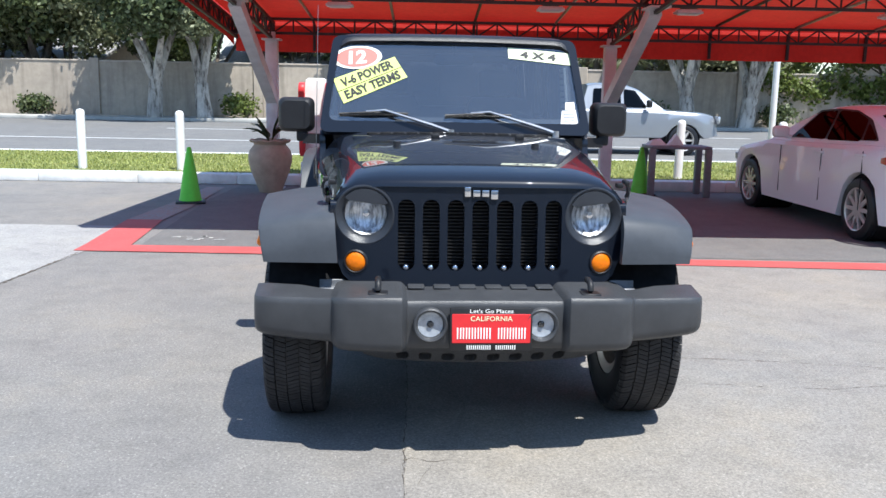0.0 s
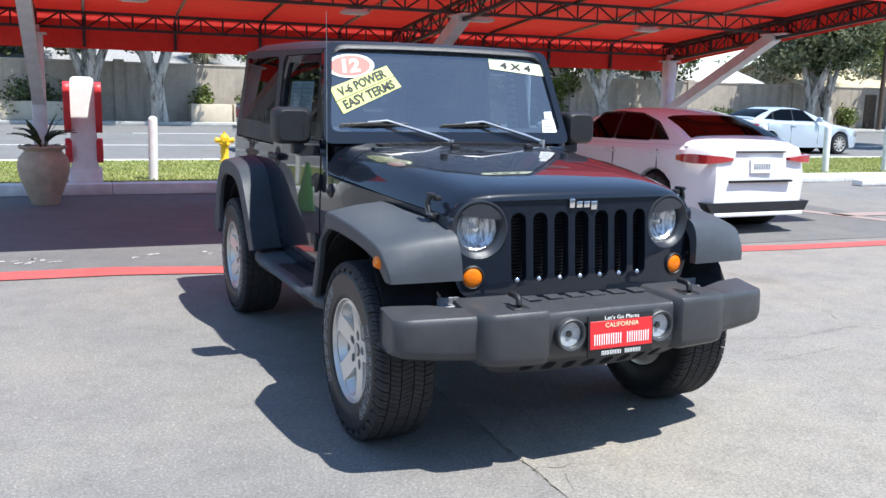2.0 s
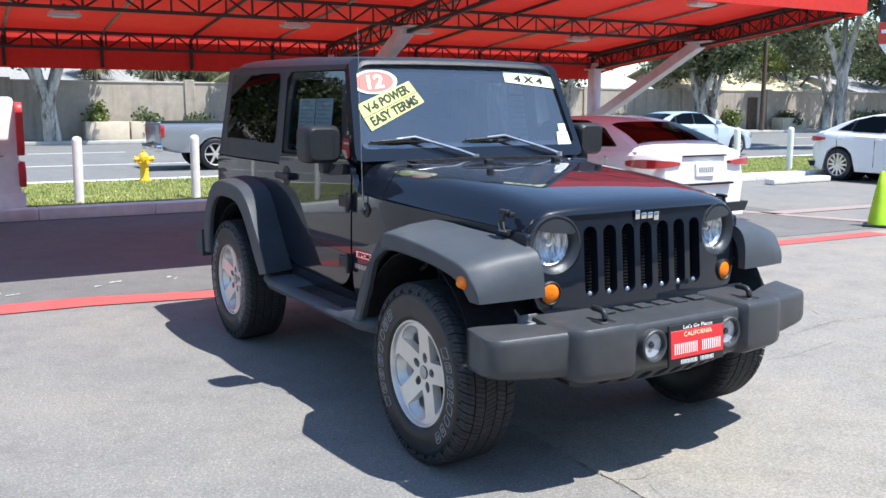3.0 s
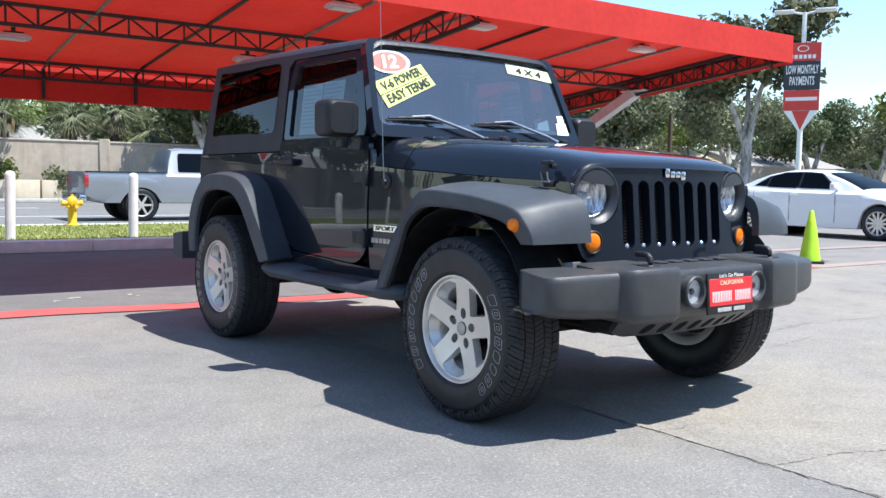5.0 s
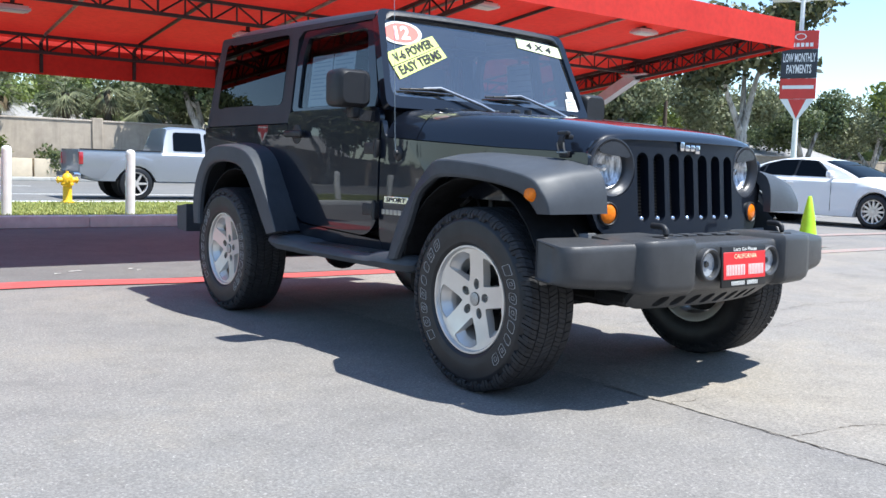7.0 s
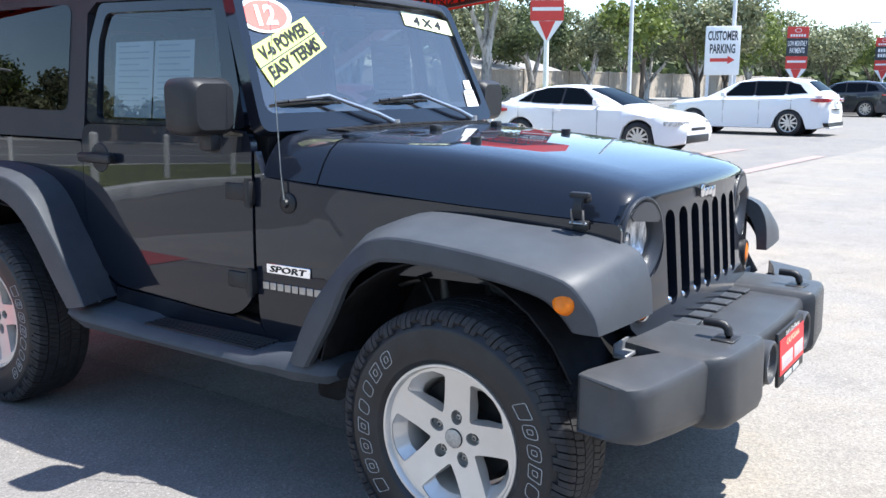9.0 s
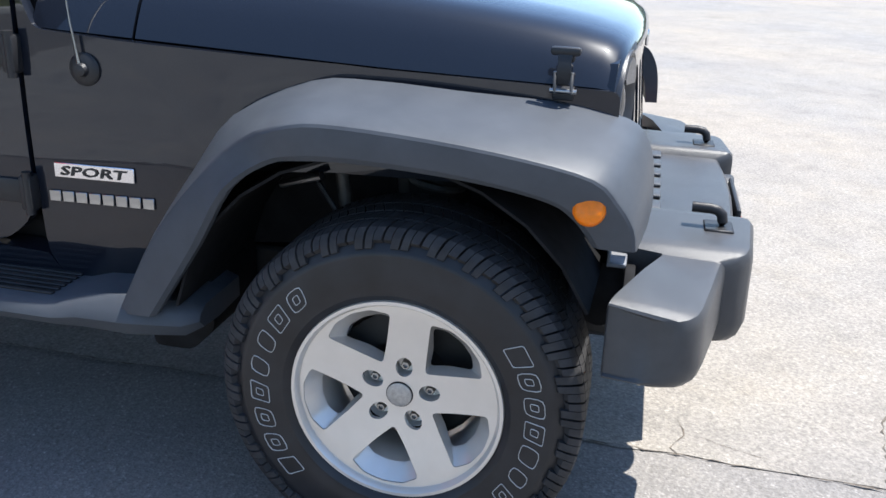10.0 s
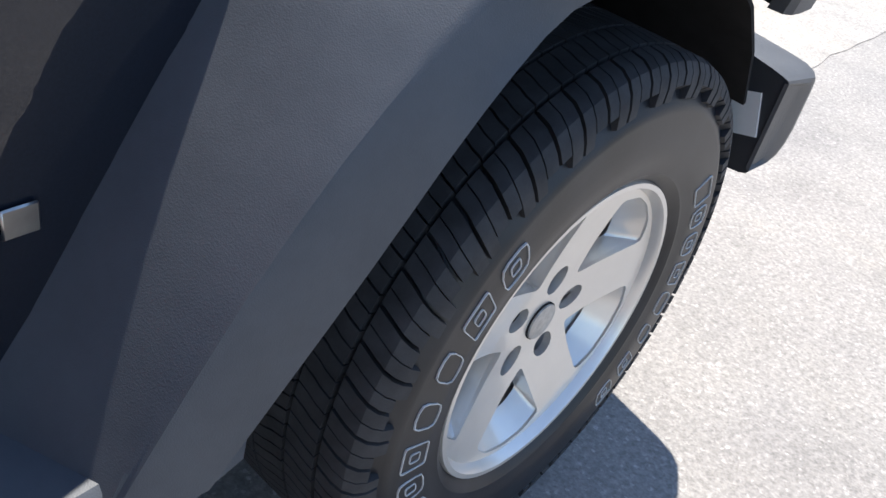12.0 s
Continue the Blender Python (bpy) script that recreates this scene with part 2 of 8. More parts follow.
M_REFLECT = fluted()
M_FOG = plain("frosted_lamp_glass", (0.46, 0.49, 0.53), 0.22, 0.3, vary=0.25, scale=40, bump=0.4, bscale=70, Coat_Weight=0.5)
# pale metal that carries the sun's glint on the black wiper arms
M_ARM_GLINT = plain("wiper_glint_metal", (0.62, 0.62, 0.63), 0.28, 0.85, vary=0.2)
M_PLATE_RED = plain("red_plate", (0.66, 0.025, 0.03), 0.45, vary=0.06, scale=30)
M_STICK_RED = plain("red_sticker", (0.86, 0.20, 0.16), 0.4, vary=0.05)
M_STICK_WHITE = plain("white_sticker", (0.85, 0.85, 0.82), 0.4, vary=0.04)
M_STICK_GREEN = plain("yellow_green_sticker", (0.72, 0.80, 0.24), 0.4, vary=0.05)
M_STICK_PALE = plain("pale_green_sticker", (0.84, 0.90, 0.58), 0.4, vary=0.05)
M_INK = plain("black_print", (0.012, 0.012, 0.013), 0.5, vary=0.2)
M_INK_GREY = plain("grey_print", (0.28, 0.30, 0.32), 0.6, vary=0.2)
M_INK_FAINT = plain("faint_print", (0.52, 0.55, 0.57), 0.6, vary=0.1)
M_BEZEL = moulded("satin_dark_bezel", (0.022, 0.025, 0.032), (0.034, 0.038, 0.046), 0.30)
M_PAPER = plain("white_paper", (0.80, 0.82, 0.80), 0.7, vary=0.05, scale=5)
M_TABLE = plain("grey_table_steel", (0.20, 0.20, 0.215), 0.5, vary=0.15)
M_SEAT = plain("dark_seat_cloth", (0.03, 0.03, 0.033), 0.9, vary=0.3, scale=40, bump=0.3)
M_GREYSEAT = plain("grey_cloth", (0.10, 0.10, 0.105), 0.9, vary=0.3, scale=40, bump=0.3)


def glass(name, tint, base, dust=0.0, slope=0.7):
    """Window glass: gloss that grows at a slant, over a tinted see-through sheet."""
    n = Nodes(name, 0.0)
    t = n.t
    thin = n.add("ShaderNodeBsdfTransparent")
    thin.inputs["Color"].default_value = (*tint, 1)
    shine = n.add("ShaderNodeBsdfGlossy", Roughness=0.0)
    shine.inputs["Color"].default_value = (1, 1, 1, 1)
    slant = n.add("ShaderNodeLayerWeight", Blend=0.5)
    p5 = n.add("ShaderNodeMath")
    p5.operation = "POWER"
    p5.inputs[1].default_value = 5.0
    n.link(slant.outputs["Facing"], p5.inputs[0])
    ma = n.add("ShaderNodeMath")
    ma.operation = "MULTIPLY_ADD"
    ma.inputs[1].default_value, ma.inputs[2].default_value = slope - base, base
    n.link(p5.outputs[0], ma.inputs[0])
    mixer = n.add("ShaderNodeMixShader")
    n.link(ma.outputs[0], mixer.inputs[0])
    n.link(thin.outputs[0], mixer.inputs[1])
    n.link(shine.outputs[0], mixer.inputs[2])
    top = mixer
    if dust:
        film = n.add("ShaderNodeBsdfDiffuse")
        film.inputs["Color"].default_value = (0.8, 0.8, 0.8, 1)
        top = n.add("ShaderNodeMixShader")
        n.link(n.ramp(n.noise(3.0, 5.0), (0.3, dust * 0.7), (0.7, dust * 1.3)), top.inputs[0])
        n.link(mixer.outputs[0], top.inputs[1])
        n.link(film.outputs[0], top.inputs[2])
    n.link(top.outputs[0], t.nodes["Material Output"].inputs["Surface"])
    return n.m


M_GLASS = glass("windscreen_glass", (0.44, 0.53, 0.62), 0.20, 0.022)
M_DGLASS = glass("door_glass", (0.34, 0.40, 0.44), 0.08)
M_TINT = glass("privacy_glass", (0.05, 0.05, 0.05), 0.045)
M_CARGLASS = glass("car_glass", (0.012, 0.014, 0.016), 0.022, 0.0, 0.40)
M_LENS = glass("clear_lens", (0.96, 0.97, 0.98), 0.04)

# ---- mesh helpers ----


def finish(bm, name, mat, angle=38.0):
    me = bpy.data.meshes.new(name)
    bmesh.ops.recalc_face_normals(bm, faces=bm.faces)
    bm.to_mesh(me)
    bm.free()
    for m in mat if isinstance(mat, (list, tuple)) else [mat]:
        me.materials.append(m)
    if len(me.polygons):
        me.polygons.foreach_set("use_smooth", [True] * len(me.polygons))
        me.set_sharp_from_angle(angle=radians(angle))
    return me


def part(name, bm, mat, parent=None, label="", angle=38.0):
    ob = new(name, finish(bm, name, mat, angle))
    ob.parent = parent
    return tagged(ob, label)


def shared(name, me, parent, m, label=""):
    ob = new(name, me)
    ob.parent = parent
    ob.matrix_basis = m
    return tagged(ob, label)


def thing(name, label, category, m=None, group="", kind=""):
    ob = new(name)
    ob.empty_display_size = 0.2
    if m is not None:
        ob.matrix_basis = m
    return tagged(ob, label, category, group, kind)


def structure(name, bm, mat, label, category="", parent=None, angle=38.0, m=None):
    ob = new(name, finish(bm, name, mat, angle))
    if m is not None:
        ob.matrix_basis = m
    return tagged(ob, label, category or name.replace("_", " "), "", "structure")


def box(bm, a, b, bevel=0.0, seg=2, m=None):
    """A box from corner a to corner b, its edges rounded."""
    vs = [bm.verts.new((x, y, z)) for z in (a[2], b[2]) for y in (a[1], b[1]) for x in (a[0], b[0])]
    fs = [bm.faces.new([vs[i] for i in f]) for f in ((0, 1, 3, 2), (4, 6, 7, 5), (0, 4, 5, 1), (2, 3, 7, 6), (0, 2, 6, 4), (1, 5, 7, 3))]
    if bevel:
        es = list({e for f in fs for e in f.edges})
        r = bmesh.ops.bevel(bm, geom=es, offset=bevel, segments=seg, affect="EDGES", profile=0.5, clamp_overlap=True)
        vs = list({v for f in r["faces"] for v in f.verts} | {v for v in vs if v.is_valid})
    if m is not None:
        for v in vs:
            v.co = m @ v.co
    return vs


def loft(bm, rings, closed=True, caps=True, loop=False):
    """Skins a row of rings with as many points each."""
    vs = [[bm.verts.new(p) for p in r] for r in rings]
    n = len(vs[0])
    rows = len(vs) if loop else len(vs) - 1
    for i in range(rows):
        a, b = vs[i], vs[(i + 1) % len(vs)]
        for j in range(n if closed else n - 1):
            k = (j + 1) % n
            bm.faces.new((a[j], a[k], b[k], b[j]))
    if caps and closed and not loop:
        bm.faces.new(vs[0][::-1])
        bm.faces.new(vs[-1])
    return vs


def tube(bm, pts, r, n=8, caps=True):
    """A tube along pts; r is one radius or one for each point."""
    pts = [Vector(p) for p in pts]
    rs = r if isinstance(r, (list, tuple)) else [r] * len(pts)
    rings = []
    for i, p in enumerate(pts):
        d = (pts[min(i + 1, len(pts) - 1)] - pts[max(i - 1, 0)]).normalized()
        q = d.to_track_quat("Z", "Y")
        rings.append([p + q @ Vector((rs[i] * math.cos(a), rs[i] * math.sin(a), 0)) for a in (2 * math.pi * k / n for k in range(n))])
    return loft(bm, rings, True, caps)


def revolve(bm, prof, n=32, m=None, close=False):
    """Turns a profile of (radius, height) round the z axis."""
    m = m or Matrix.Identity(4)
    rings = []
    for k in range(n):
        a = 2 * math.pi * k / n
        rings.append([m @ Vector((r * math.cos(a), r * math.sin(a), h)) for r, h in prof])
    loft(bm, rings, close, False, True)


def cyl(bm, p0, p1, r, n=16, r2=None):
    return tube(bm, [p0, p1], [r, r if r2 is None else r2], n)


def prism(bm, poly, to3, a, b, bevel=0.0):
    """A flat outline given depth: to3(u, v, d) places a point at depth d."""
    lo = [bm.verts.new(to3(u, v, a)) for u, v in poly]
    hi = [bm.verts.new(to3(u, v, b)) for u, v in poly]
    n = len(poly)
    fs = [bm.faces.new(lo[::-1]), bm.faces.new(hi)]
    fs += [bm.faces.new((lo[i], lo[(i + 1) % n], hi[(i + 1) % n], hi[i])) for i in range(n)]
    if bevel:
        es = list({e for f in fs[:2] for e in f.edges})
        bmesh.ops.bevel(bm, geom=es, offset=bevel, segments=2, affect="EDGES", profile=0.5, clamp_overlap=True)


def thicken(bm, thick, out):
    """Gives an open skin a back face, thick metres behind it; out points to its front."""
    bmesh.ops.recalc_face_normals(bm, faces=bm.faces)
    out = Vector(out)
    if sum(f.normal.dot(out) * f.calc_area() for f in bm.faces) < 0:
        bmesh.ops.reverse_faces(bm, faces=bm.faces)
    bm.normal_update()
    front, edges = list(bm.faces), [e for e in bm.edges if e.is_boundary]
    twin = {v: bm.verts.new(v.co - v.normal * thick) for v in list(bm.verts)}
    for f in front:
        bm.faces.new([twin[v] for v in reversed(f.verts)])
    for e in edges:
        a, b = e.verts
        bm.faces.new((a, b, twin[b], twin[a]))


def sheet(outline, holes, cuts_u, cuts_v, place, thick, out=(-1, 0, 0)):
    """A panel with holes: outline and holes in (u, v), cut along lines so that place(u, v) can bend it, given thickness behind its face."""
    bm = bmesh.new()
    for loop in [outline, *holes]:
        vs = [bm.verts.new((u, v, 0)) for u, v in loop]
        for i in range(len(vs)):
            bm.edges.new((vs[i], vs[(i + 1) % len(vs)]))
    bmesh.ops.triangle_fill(bm, use_beauty=True, use_dissolve=False, edges=bm.edges[:])
    for axis, cuts in ((0, cuts_u), (1, cuts_v)):
        for c in cuts:
            co, no = [0, 0, 0], [0, 0, 0]
            co[axis], no[axis] = c, 1
            bmesh.ops.bisect_plane(bm, geom=bm.verts[:] + bm.edges[:] + bm.faces[:], plane_co=co, plane_no=no, dist=1e-5)
    for v in bm.verts:
        v.co = place(v.co.x, v.co.y)
    if thick:
        thicken(bm, thick, out)
    return bm


def mirrored(bm):
    """A copy of bm on the other side of the plane x = 0."""
    other = bm.copy()
    for v in other.verts:
        v.co.x = -v.co.x
    bmesh.ops.reverse_faces(other, faces=other.faces)
    return other


def rounded(u0, v0, u1, v1, r, n=4):
    out = []
    for cu, cv, s in ((u1 - r, v1 - r, 0), (u0 + r, v1 - r, 1), (u0 + r, v0 + r, 2), (u1 - r, v0 + r, 3)):
        for k in range(n + 1):
            a = math.pi / 2 * (s + k / n)
            out.append((cu + r * math.cos(a), cv + r * math.sin(a)))
    return out


def circle(u, v, r, n=20):
    return [(u + r * math.cos(2 * math.pi * k / n), v + r * math.sin(2 * math.pi * k / n)) for k in range(n)]


def smooth_poly(pts, r, n=3):
    """Rounds the corners of an outline."""
    out = []
    for i, p in enumerate(pts):
        p, a, b = Vector(p), Vector(pts[i - 1]), Vector(pts[(i + 1) % len(pts)])
        da, db = (a - p), (b - p)
        ra = min(r, da.length * 0.45)
        rb = min(r, db.length * 0.45)
        s, e = p + da.normalized() * ra, p + db.normalized() * rb
        for k in range(n + 1):
            t = k / n
            out.append(tuple((1 - t) ** 2 * s + 2 * t * (1 - t) * p + t * t * e))
    return out


def lettering(name, text, mat, parent, m, height, width=0.0, depth=0.0015, bold=0.0, shear=0.0, label=""):
    """Raised words in the built-in font, centred on m's origin, in its x-y plane."""
    cu = bpy.data.curves.new(name, "FONT")
    cu.body, cu.size, cu.extrude, cu.shear, cu.offset = text, 1.0, 0.0, shear, bold
    cu.align_x, cu.align_y, cu.resolution_u = "CENTER", "CENTER", 2
    tmp = bpy.data.objects.new(name, cu)
    scene.collection.objects.link(tmp)
    bpy.context.view_layer.update()
    me = bpy.data.meshes.new_from_object(tmp.evaluated_get(bpy.context.evaluated_depsgraph_get()))
    bpy.data.objects.remove(tmp)
    co = np.empty(len(me.vertices) * 3)
    me.vertices.foreach_get("co", co)
    co = co.reshape(-1, 3)
    lo, hi = co.min(0), co.max(0)
    co = co - (lo + hi) / 2
    k = height / (hi[1] - lo[1])
    kx = width / (hi[0] - lo[0]) if width else k
    co[:, 0] *= kx
    co[:, 1] *= k
    co[:, 2] = depth
    me.vertices.foreach_set("co", co.ravel())
    me.name = name
    me.materials.clear()
    me.materials.append(mat)
    me.update()
    return shared(name, me, parent, m, label)


def bar(name, mat, parent, m, w, h, depth=0.0015):
    bm = bmesh.new()
    box(bm, (-w / 2, -h / 2, 0), (w / 2, h / 2, depth), min(w, h) * 0.12, 1)
    ob = part(name, bm, mat, parent)
    ob.matrix_basis = m
    return ob


def facing(origin, right, up):
    """A pose whose x runs along right and y along up."""
    r = Vector(right).normalized()
    n = r.cross(Vector(up)).normalized()
    u = n.cross(r)
    return Matrix((( r.x, u.x, n.x, origin[0]), (r.y, u.y, n.y, origin[1]), (r.z, u.z, n.z, origin[2]), (0, 0, 0, 1)))


def lerp_table(t, rows):
    if t <= rows[0][0]:
        return rows[0][1]
    for (a, va), (b, vb) in zip(rows, rows[1:]):
        if t <= b:
            return va + (vb - va) * (t - a) / (b - a)
    return rows[-1][1]

# ---- the setting ----
STREET = pose(0, 8.4, 0, 0, 0, -2.8)        # along the kerb, the canopy and the street; v = 0 is the line of the pillars


def strip(name, u0, v0, u1, v1, z0, z1, mat, label, category="", nu=1, bev=0.0):
    bm = bmesh.new()
    w = (u1 - u0) / nu
    for i in range(nu):
        box(bm, (u0 + i * w, v0, z0), (u0 + (i + 1) * w - (0.006 if nu > 1 else 0), v1, z1), bev, 2)
    return structure(name, bm, mat, label, category, m=STREET)


def slab(name, poly, z, mat, label, category="", m=None):
    bm = bmesh.new()
    bm.faces.new([bm.verts.new((x, y, z)) for x, y in poly])
    return structure(name, bm, mat, label, category, m=m)


bm = bmesh.new()
for i in range(8):
    for j in range(8):
        xs, ys = (-900 + 225 * i, -675 + 225 * i), (-900 + 225 * j, -675 + 225 * j)
        bm.faces.new([bm.verts.new(p) for p in ((xs[0], ys[0], 0), (xs[1], ys[0], 0), (xs[1], ys[1], 0), (xs[0], ys[1], 0))])
bmesh.ops.remove_doubles(bm, verts=bm.verts, dist=0.01)
structure("ground", bm, M_LOT, "grey speckled asphalt of the car lot", "asphalt")
rnd = random.Random(3)
SEAM = [(-7.0, -0.34), (-1.3, -0.33), (-0.5, -0.30), (0.3, -0.265), (3.7, -0.24)]
ragged = [(lerp_table(3.7 - 0.16 * k, SEAM) + rnd.uniform(-0.014, 0.014), 3.7 - 0.16 * k) for k in range(1, 66)]
slab("asphalt_patch", [(-0.34, -7.0), (12, -7.0), (40, -7.0), (40, 0.2), (12, 2.6), (4.1, 3.35), (0.9, 3.62), (-0.24, 3.7)] + ragged, 0.003, M_LOT2,
     "lighter worn asphalt patch meeting darker asphalt at a seam", "asphalt")
# darker sheet that deepens the canopy's shade; the asphalt itself doesn't change here
slab("canopy_shade_pad", [(-2.62, 4.17), (2.6, 3.79), (8.1, 3.40), (8.6, 6.9), (7.9, 9.2), (-2.5, 9.74), (-2.66, 7.9)], 0.004, M_PAD_SHADE, "lot asphalt under the canopy, its shade deepened by a darker colour", "asphalt")
slab("concrete_driveway", [(-30, -3.0), (-3.9, -0.2), (-3.25, 2.3), (-3.02, 3.95), (-3.15, 5.45), (-30, 7.2)], 0.004, M_CONC, "pale concrete driveway slab beside the asphalt", "driveway")

# the open seam and cracks of the asphalt
def crack(pts, w, seed):
    rnd = random.Random(seed)
    bm = bmesh.new()
    fine = []
    for a, b in zip(pts, pts[1:]):
        k = max(2, int(math.dist(a, b) / 0.022))
        fine += [(a[0] + (b[0] - a[0]) * i / k + rnd.uniform(-1, 1) * 0.006, a[1] + (b[1] - a[1]) * i / k + rnd.uniform(-1, 1) * 0.006) for i in range(k)]
    fine.append(pts[-1])
    last = None
    for i, p in enumerate(fine):
        q = fine[min(i + 1, len(fine) - 1)]
        o = fine[max(i - 1, 0)]
        d = Vector((q[0] - o[0], q[1] - o[1])).normalized() * w * (0.06 + rnd.random() ** 2) * 0.5
        pair = (bm.verts.new((p[0] - d.y, p[1] + d.x, 0.0048)), bm.verts.new((p[0] + d.y, p[1] - d.x, 0.0048)))
        if last:
            bm.faces.new((*last, pair[1], pair[0]))
        last = pair
    return bm


M_CRACK = plain("crack_tar", (0.12, 0.10, 0.08), 0.9, vary=0.5, scale=60)
for i, (pts, w) in enumerate([
        ([(-0.30, -1.9), (-0.33, -1.3), (-0.30, -0.5), (-0.265, 0.3), (-0.24, 3.6)], 0.009),
        ([(0.95, 0.78), (1.33, 0.74), (1.73, 0.68), (2.35, 0.55), (2.9, 0.62), (3.6, 0.48), (4.6, 0.45)], 0.008),
        ([(2.9, 0.62), (3.1, 1.0), (3.25, 1.7), (3.2, 2.2)], 0.006),
        ([(3.6, 0.48), (3.9, 0.2), (4.0, -0.3)], 0.006),
        ([(1.2, 0.3), (1.9, 0.2), (2.4, 0.28)], 0.005),
        ([(-0.33, -1.14), (-0.20, -1.16), (0.0, -1.19), (0.3, -1.32)], 0.008),
        ([(-0.32, -0.62), (-0.27, -0.60), (-0.20, -0.64), (-0.12, -0.62)], 0.006),
        ([(-0.31, -0.92), (-0.26, -0.86), (-0.22, -0.72), (-0.20, -0.66)], 0.004),
        ([(-3.05, 3.9), (-3.22, 2.3), (-3.8, -0.2), (-4.6, -3.0)], 0.03)]):
    structure("asphalt_crack", crack(pts, w, i), M_CRACK, "thin dark crack in the asphalt", "crack")

# painted lines of the lot
def painted(name, poly, mat, label):
    return slab(name, poly, 0.0085, mat, label, "line")


painted("red_line", [(-3.12, 3.98), (-1.5, 3.87), (-0.6, 3.68), (2.4, 3.42), (3.9, 3.27), (5.0, 3.14), (7.4, 2.97), (7.4, 3.24), (5.2, 3.38), (4.1, 3.58), (2.5, 3.70), (-0.6, 3.97), (-1.5, 4.22), (-3.12, 4.30)], M_REDLINE, "worn red painted line on the asphalt")
painted("red_line", [(-3.12, 4.303), (-2.70, 4.276), (-2.76, 5.4), (-2.80, 5.9), (-3.18, 5.9)], M_REDLINE, "worn red painted line on the asphalt")
painted("red_line", [(-3.18, 5.903), (-2.80, 5.903), (-2.72, 6.9), (-2.70, 9.3), (-2.96, 9.3), (-3.04, 7.4)], M_REDFADE, "faded red painted line on the asphalt")
painted("red_line", [(7.403, 2.97), (16, 2.36), (16, 2.62), (7.403, 3.24)], M_REDFADE, "faded red painted line on the asphalt")
painted("red_line", [(7.9, 5.0), (17, 4.2), (17, 4.5), (7.9, 5.3)], M_REDFADE, "faded red painted line on the asphalt")
painted("red_line", [(7.3, 6.6), (7.55, 6.6), (8.6, 3.5), (8.35, 3.5)], M_REDFADE, "faded red painted line on the asphalt")
rnd = random.Random(5)
bm = bmesh.new()
for k in range(14):
    x, y = rnd.choice((-2.35, -2.05, -1.2, -0.6)) + rnd.uniform(-0.12, 0.12), 4.66 + rnd.uniform(-0.13, 0.13)
    w, h = rnd.uniform(0.02, 0.065), rnd.uniform(0.010, 0.035)
    bm.faces.new([bm.verts.new((x + a * w, y + b * h + a * w * 0.2, 0.0085)) for a, b in ((-1, -1), (1, -0.6), (0.8, 1), (-0.7, 0.8))])
structure("ghost_lettering", bm, M_GHOST, "worn off white lettering left on the asphalt", "line")

# kerb, grass, street, far pavement
strip("kerb", -60, 1.22, 24.5, 1.52, 0, 0.155, M_CURB, "white painted concrete kerb with joints", "kerb", 56, 0.015)
strip("kerb_return", 24.3, 1.0, 26.5, 1.4, 0, 0.15, M_CURB, "white painted low kerb end", "kerb", 1, 0.02)
strip("verge", -60, 1.52, 24.4, 5.9, 0, 0.13, M_GRASS, "green verge under the grass blades", "verge")
strip("street_kerb", -200, 5.9, 200, 6.15, 0, 0.14, M_CURB, "pale concrete kerb along the street", "kerb", 80, 0.02)
strip("road", -400, 6.15, 400, 26.5, -0.3, 0.003, M_ROAD, "grey street asphalt", "road")
strip("far_kerb", -200, 26.5, 200, 26.8, 0, 0.15, M_WALK, "pale concrete kerb across the street", "kerb", 80, 0.02)
strip("pavement", -200, 26.8, 200, 29.0, 0, 0.14, M_WALK, "pale concrete pavement across the street", "pavement", 120, 0.01)
bm = bmesh.new()
for k in range(-22, 24):
    box(bm, (k * 9.0, 19.6, 0.0), (k * 9.0 + 3.0, 19.72, 0.009))
structure("lane_line", bm, M_WHITELINE, "broken white lane line on the street", "line", m=STREET)
bm = bmesh.new()
box(bm, (-300, 12.9, 0.0), (300, 13.02, 0.009))
box(bm, (-300, 6.75, 0.0), (300, 6.87, 0.009))
structure("edge_line", bm, M_WHITELINE, "solid white line on the street", "line", m=STREET)

# grass blades
def grass_blades(seed, count, u0, u1, v0, v1, z):
    rnd = np.random.RandomState(seed)
    u, v = rnd.uniform(u0, u1, count), rnd.uniform(v0, v1, count)
    h, a, w = rnd.uniform(0.015, 0.05, count), rnd.uniform(0, 6.283, count), rnd.uniform(0.006, 0.014, count)
    lean = rnd.uniform(0, 0.05, count)
    co = np.zeros((count, 3, 3))
    co[:, 0] = np.stack((u - w * np.cos(a), v - w * np.sin(a), np.full(count, z)), 1)
    co[:, 1] = np.stack((u + w * np.cos(a), v + w * np.sin(a), np.full(count, z)), 1)
    co[:, 2] = np.stack((u + lean * np.sin(a), v - lean * np.cos(a), z + h), 1)
    me = bpy.data.meshes.new("grass")
    me.from_pydata(co.reshape(-1, 3).tolist(), [], np.arange(count * 3).reshape(-1, 3).tolist())
    return me


ob = new("grass", grass_blades(3, 110000, -20, 24, 1.54, 5.88, 0.125))
ob.data.materials.append(leaf_mat("grass_blade", (0.15, 0.19, 0.04), (0.36, 0.38, 0.11)))
ob.matrix_basis = STREET
tagged(ob, "short green and straw grass on the verge", "grass", "", "stuff")

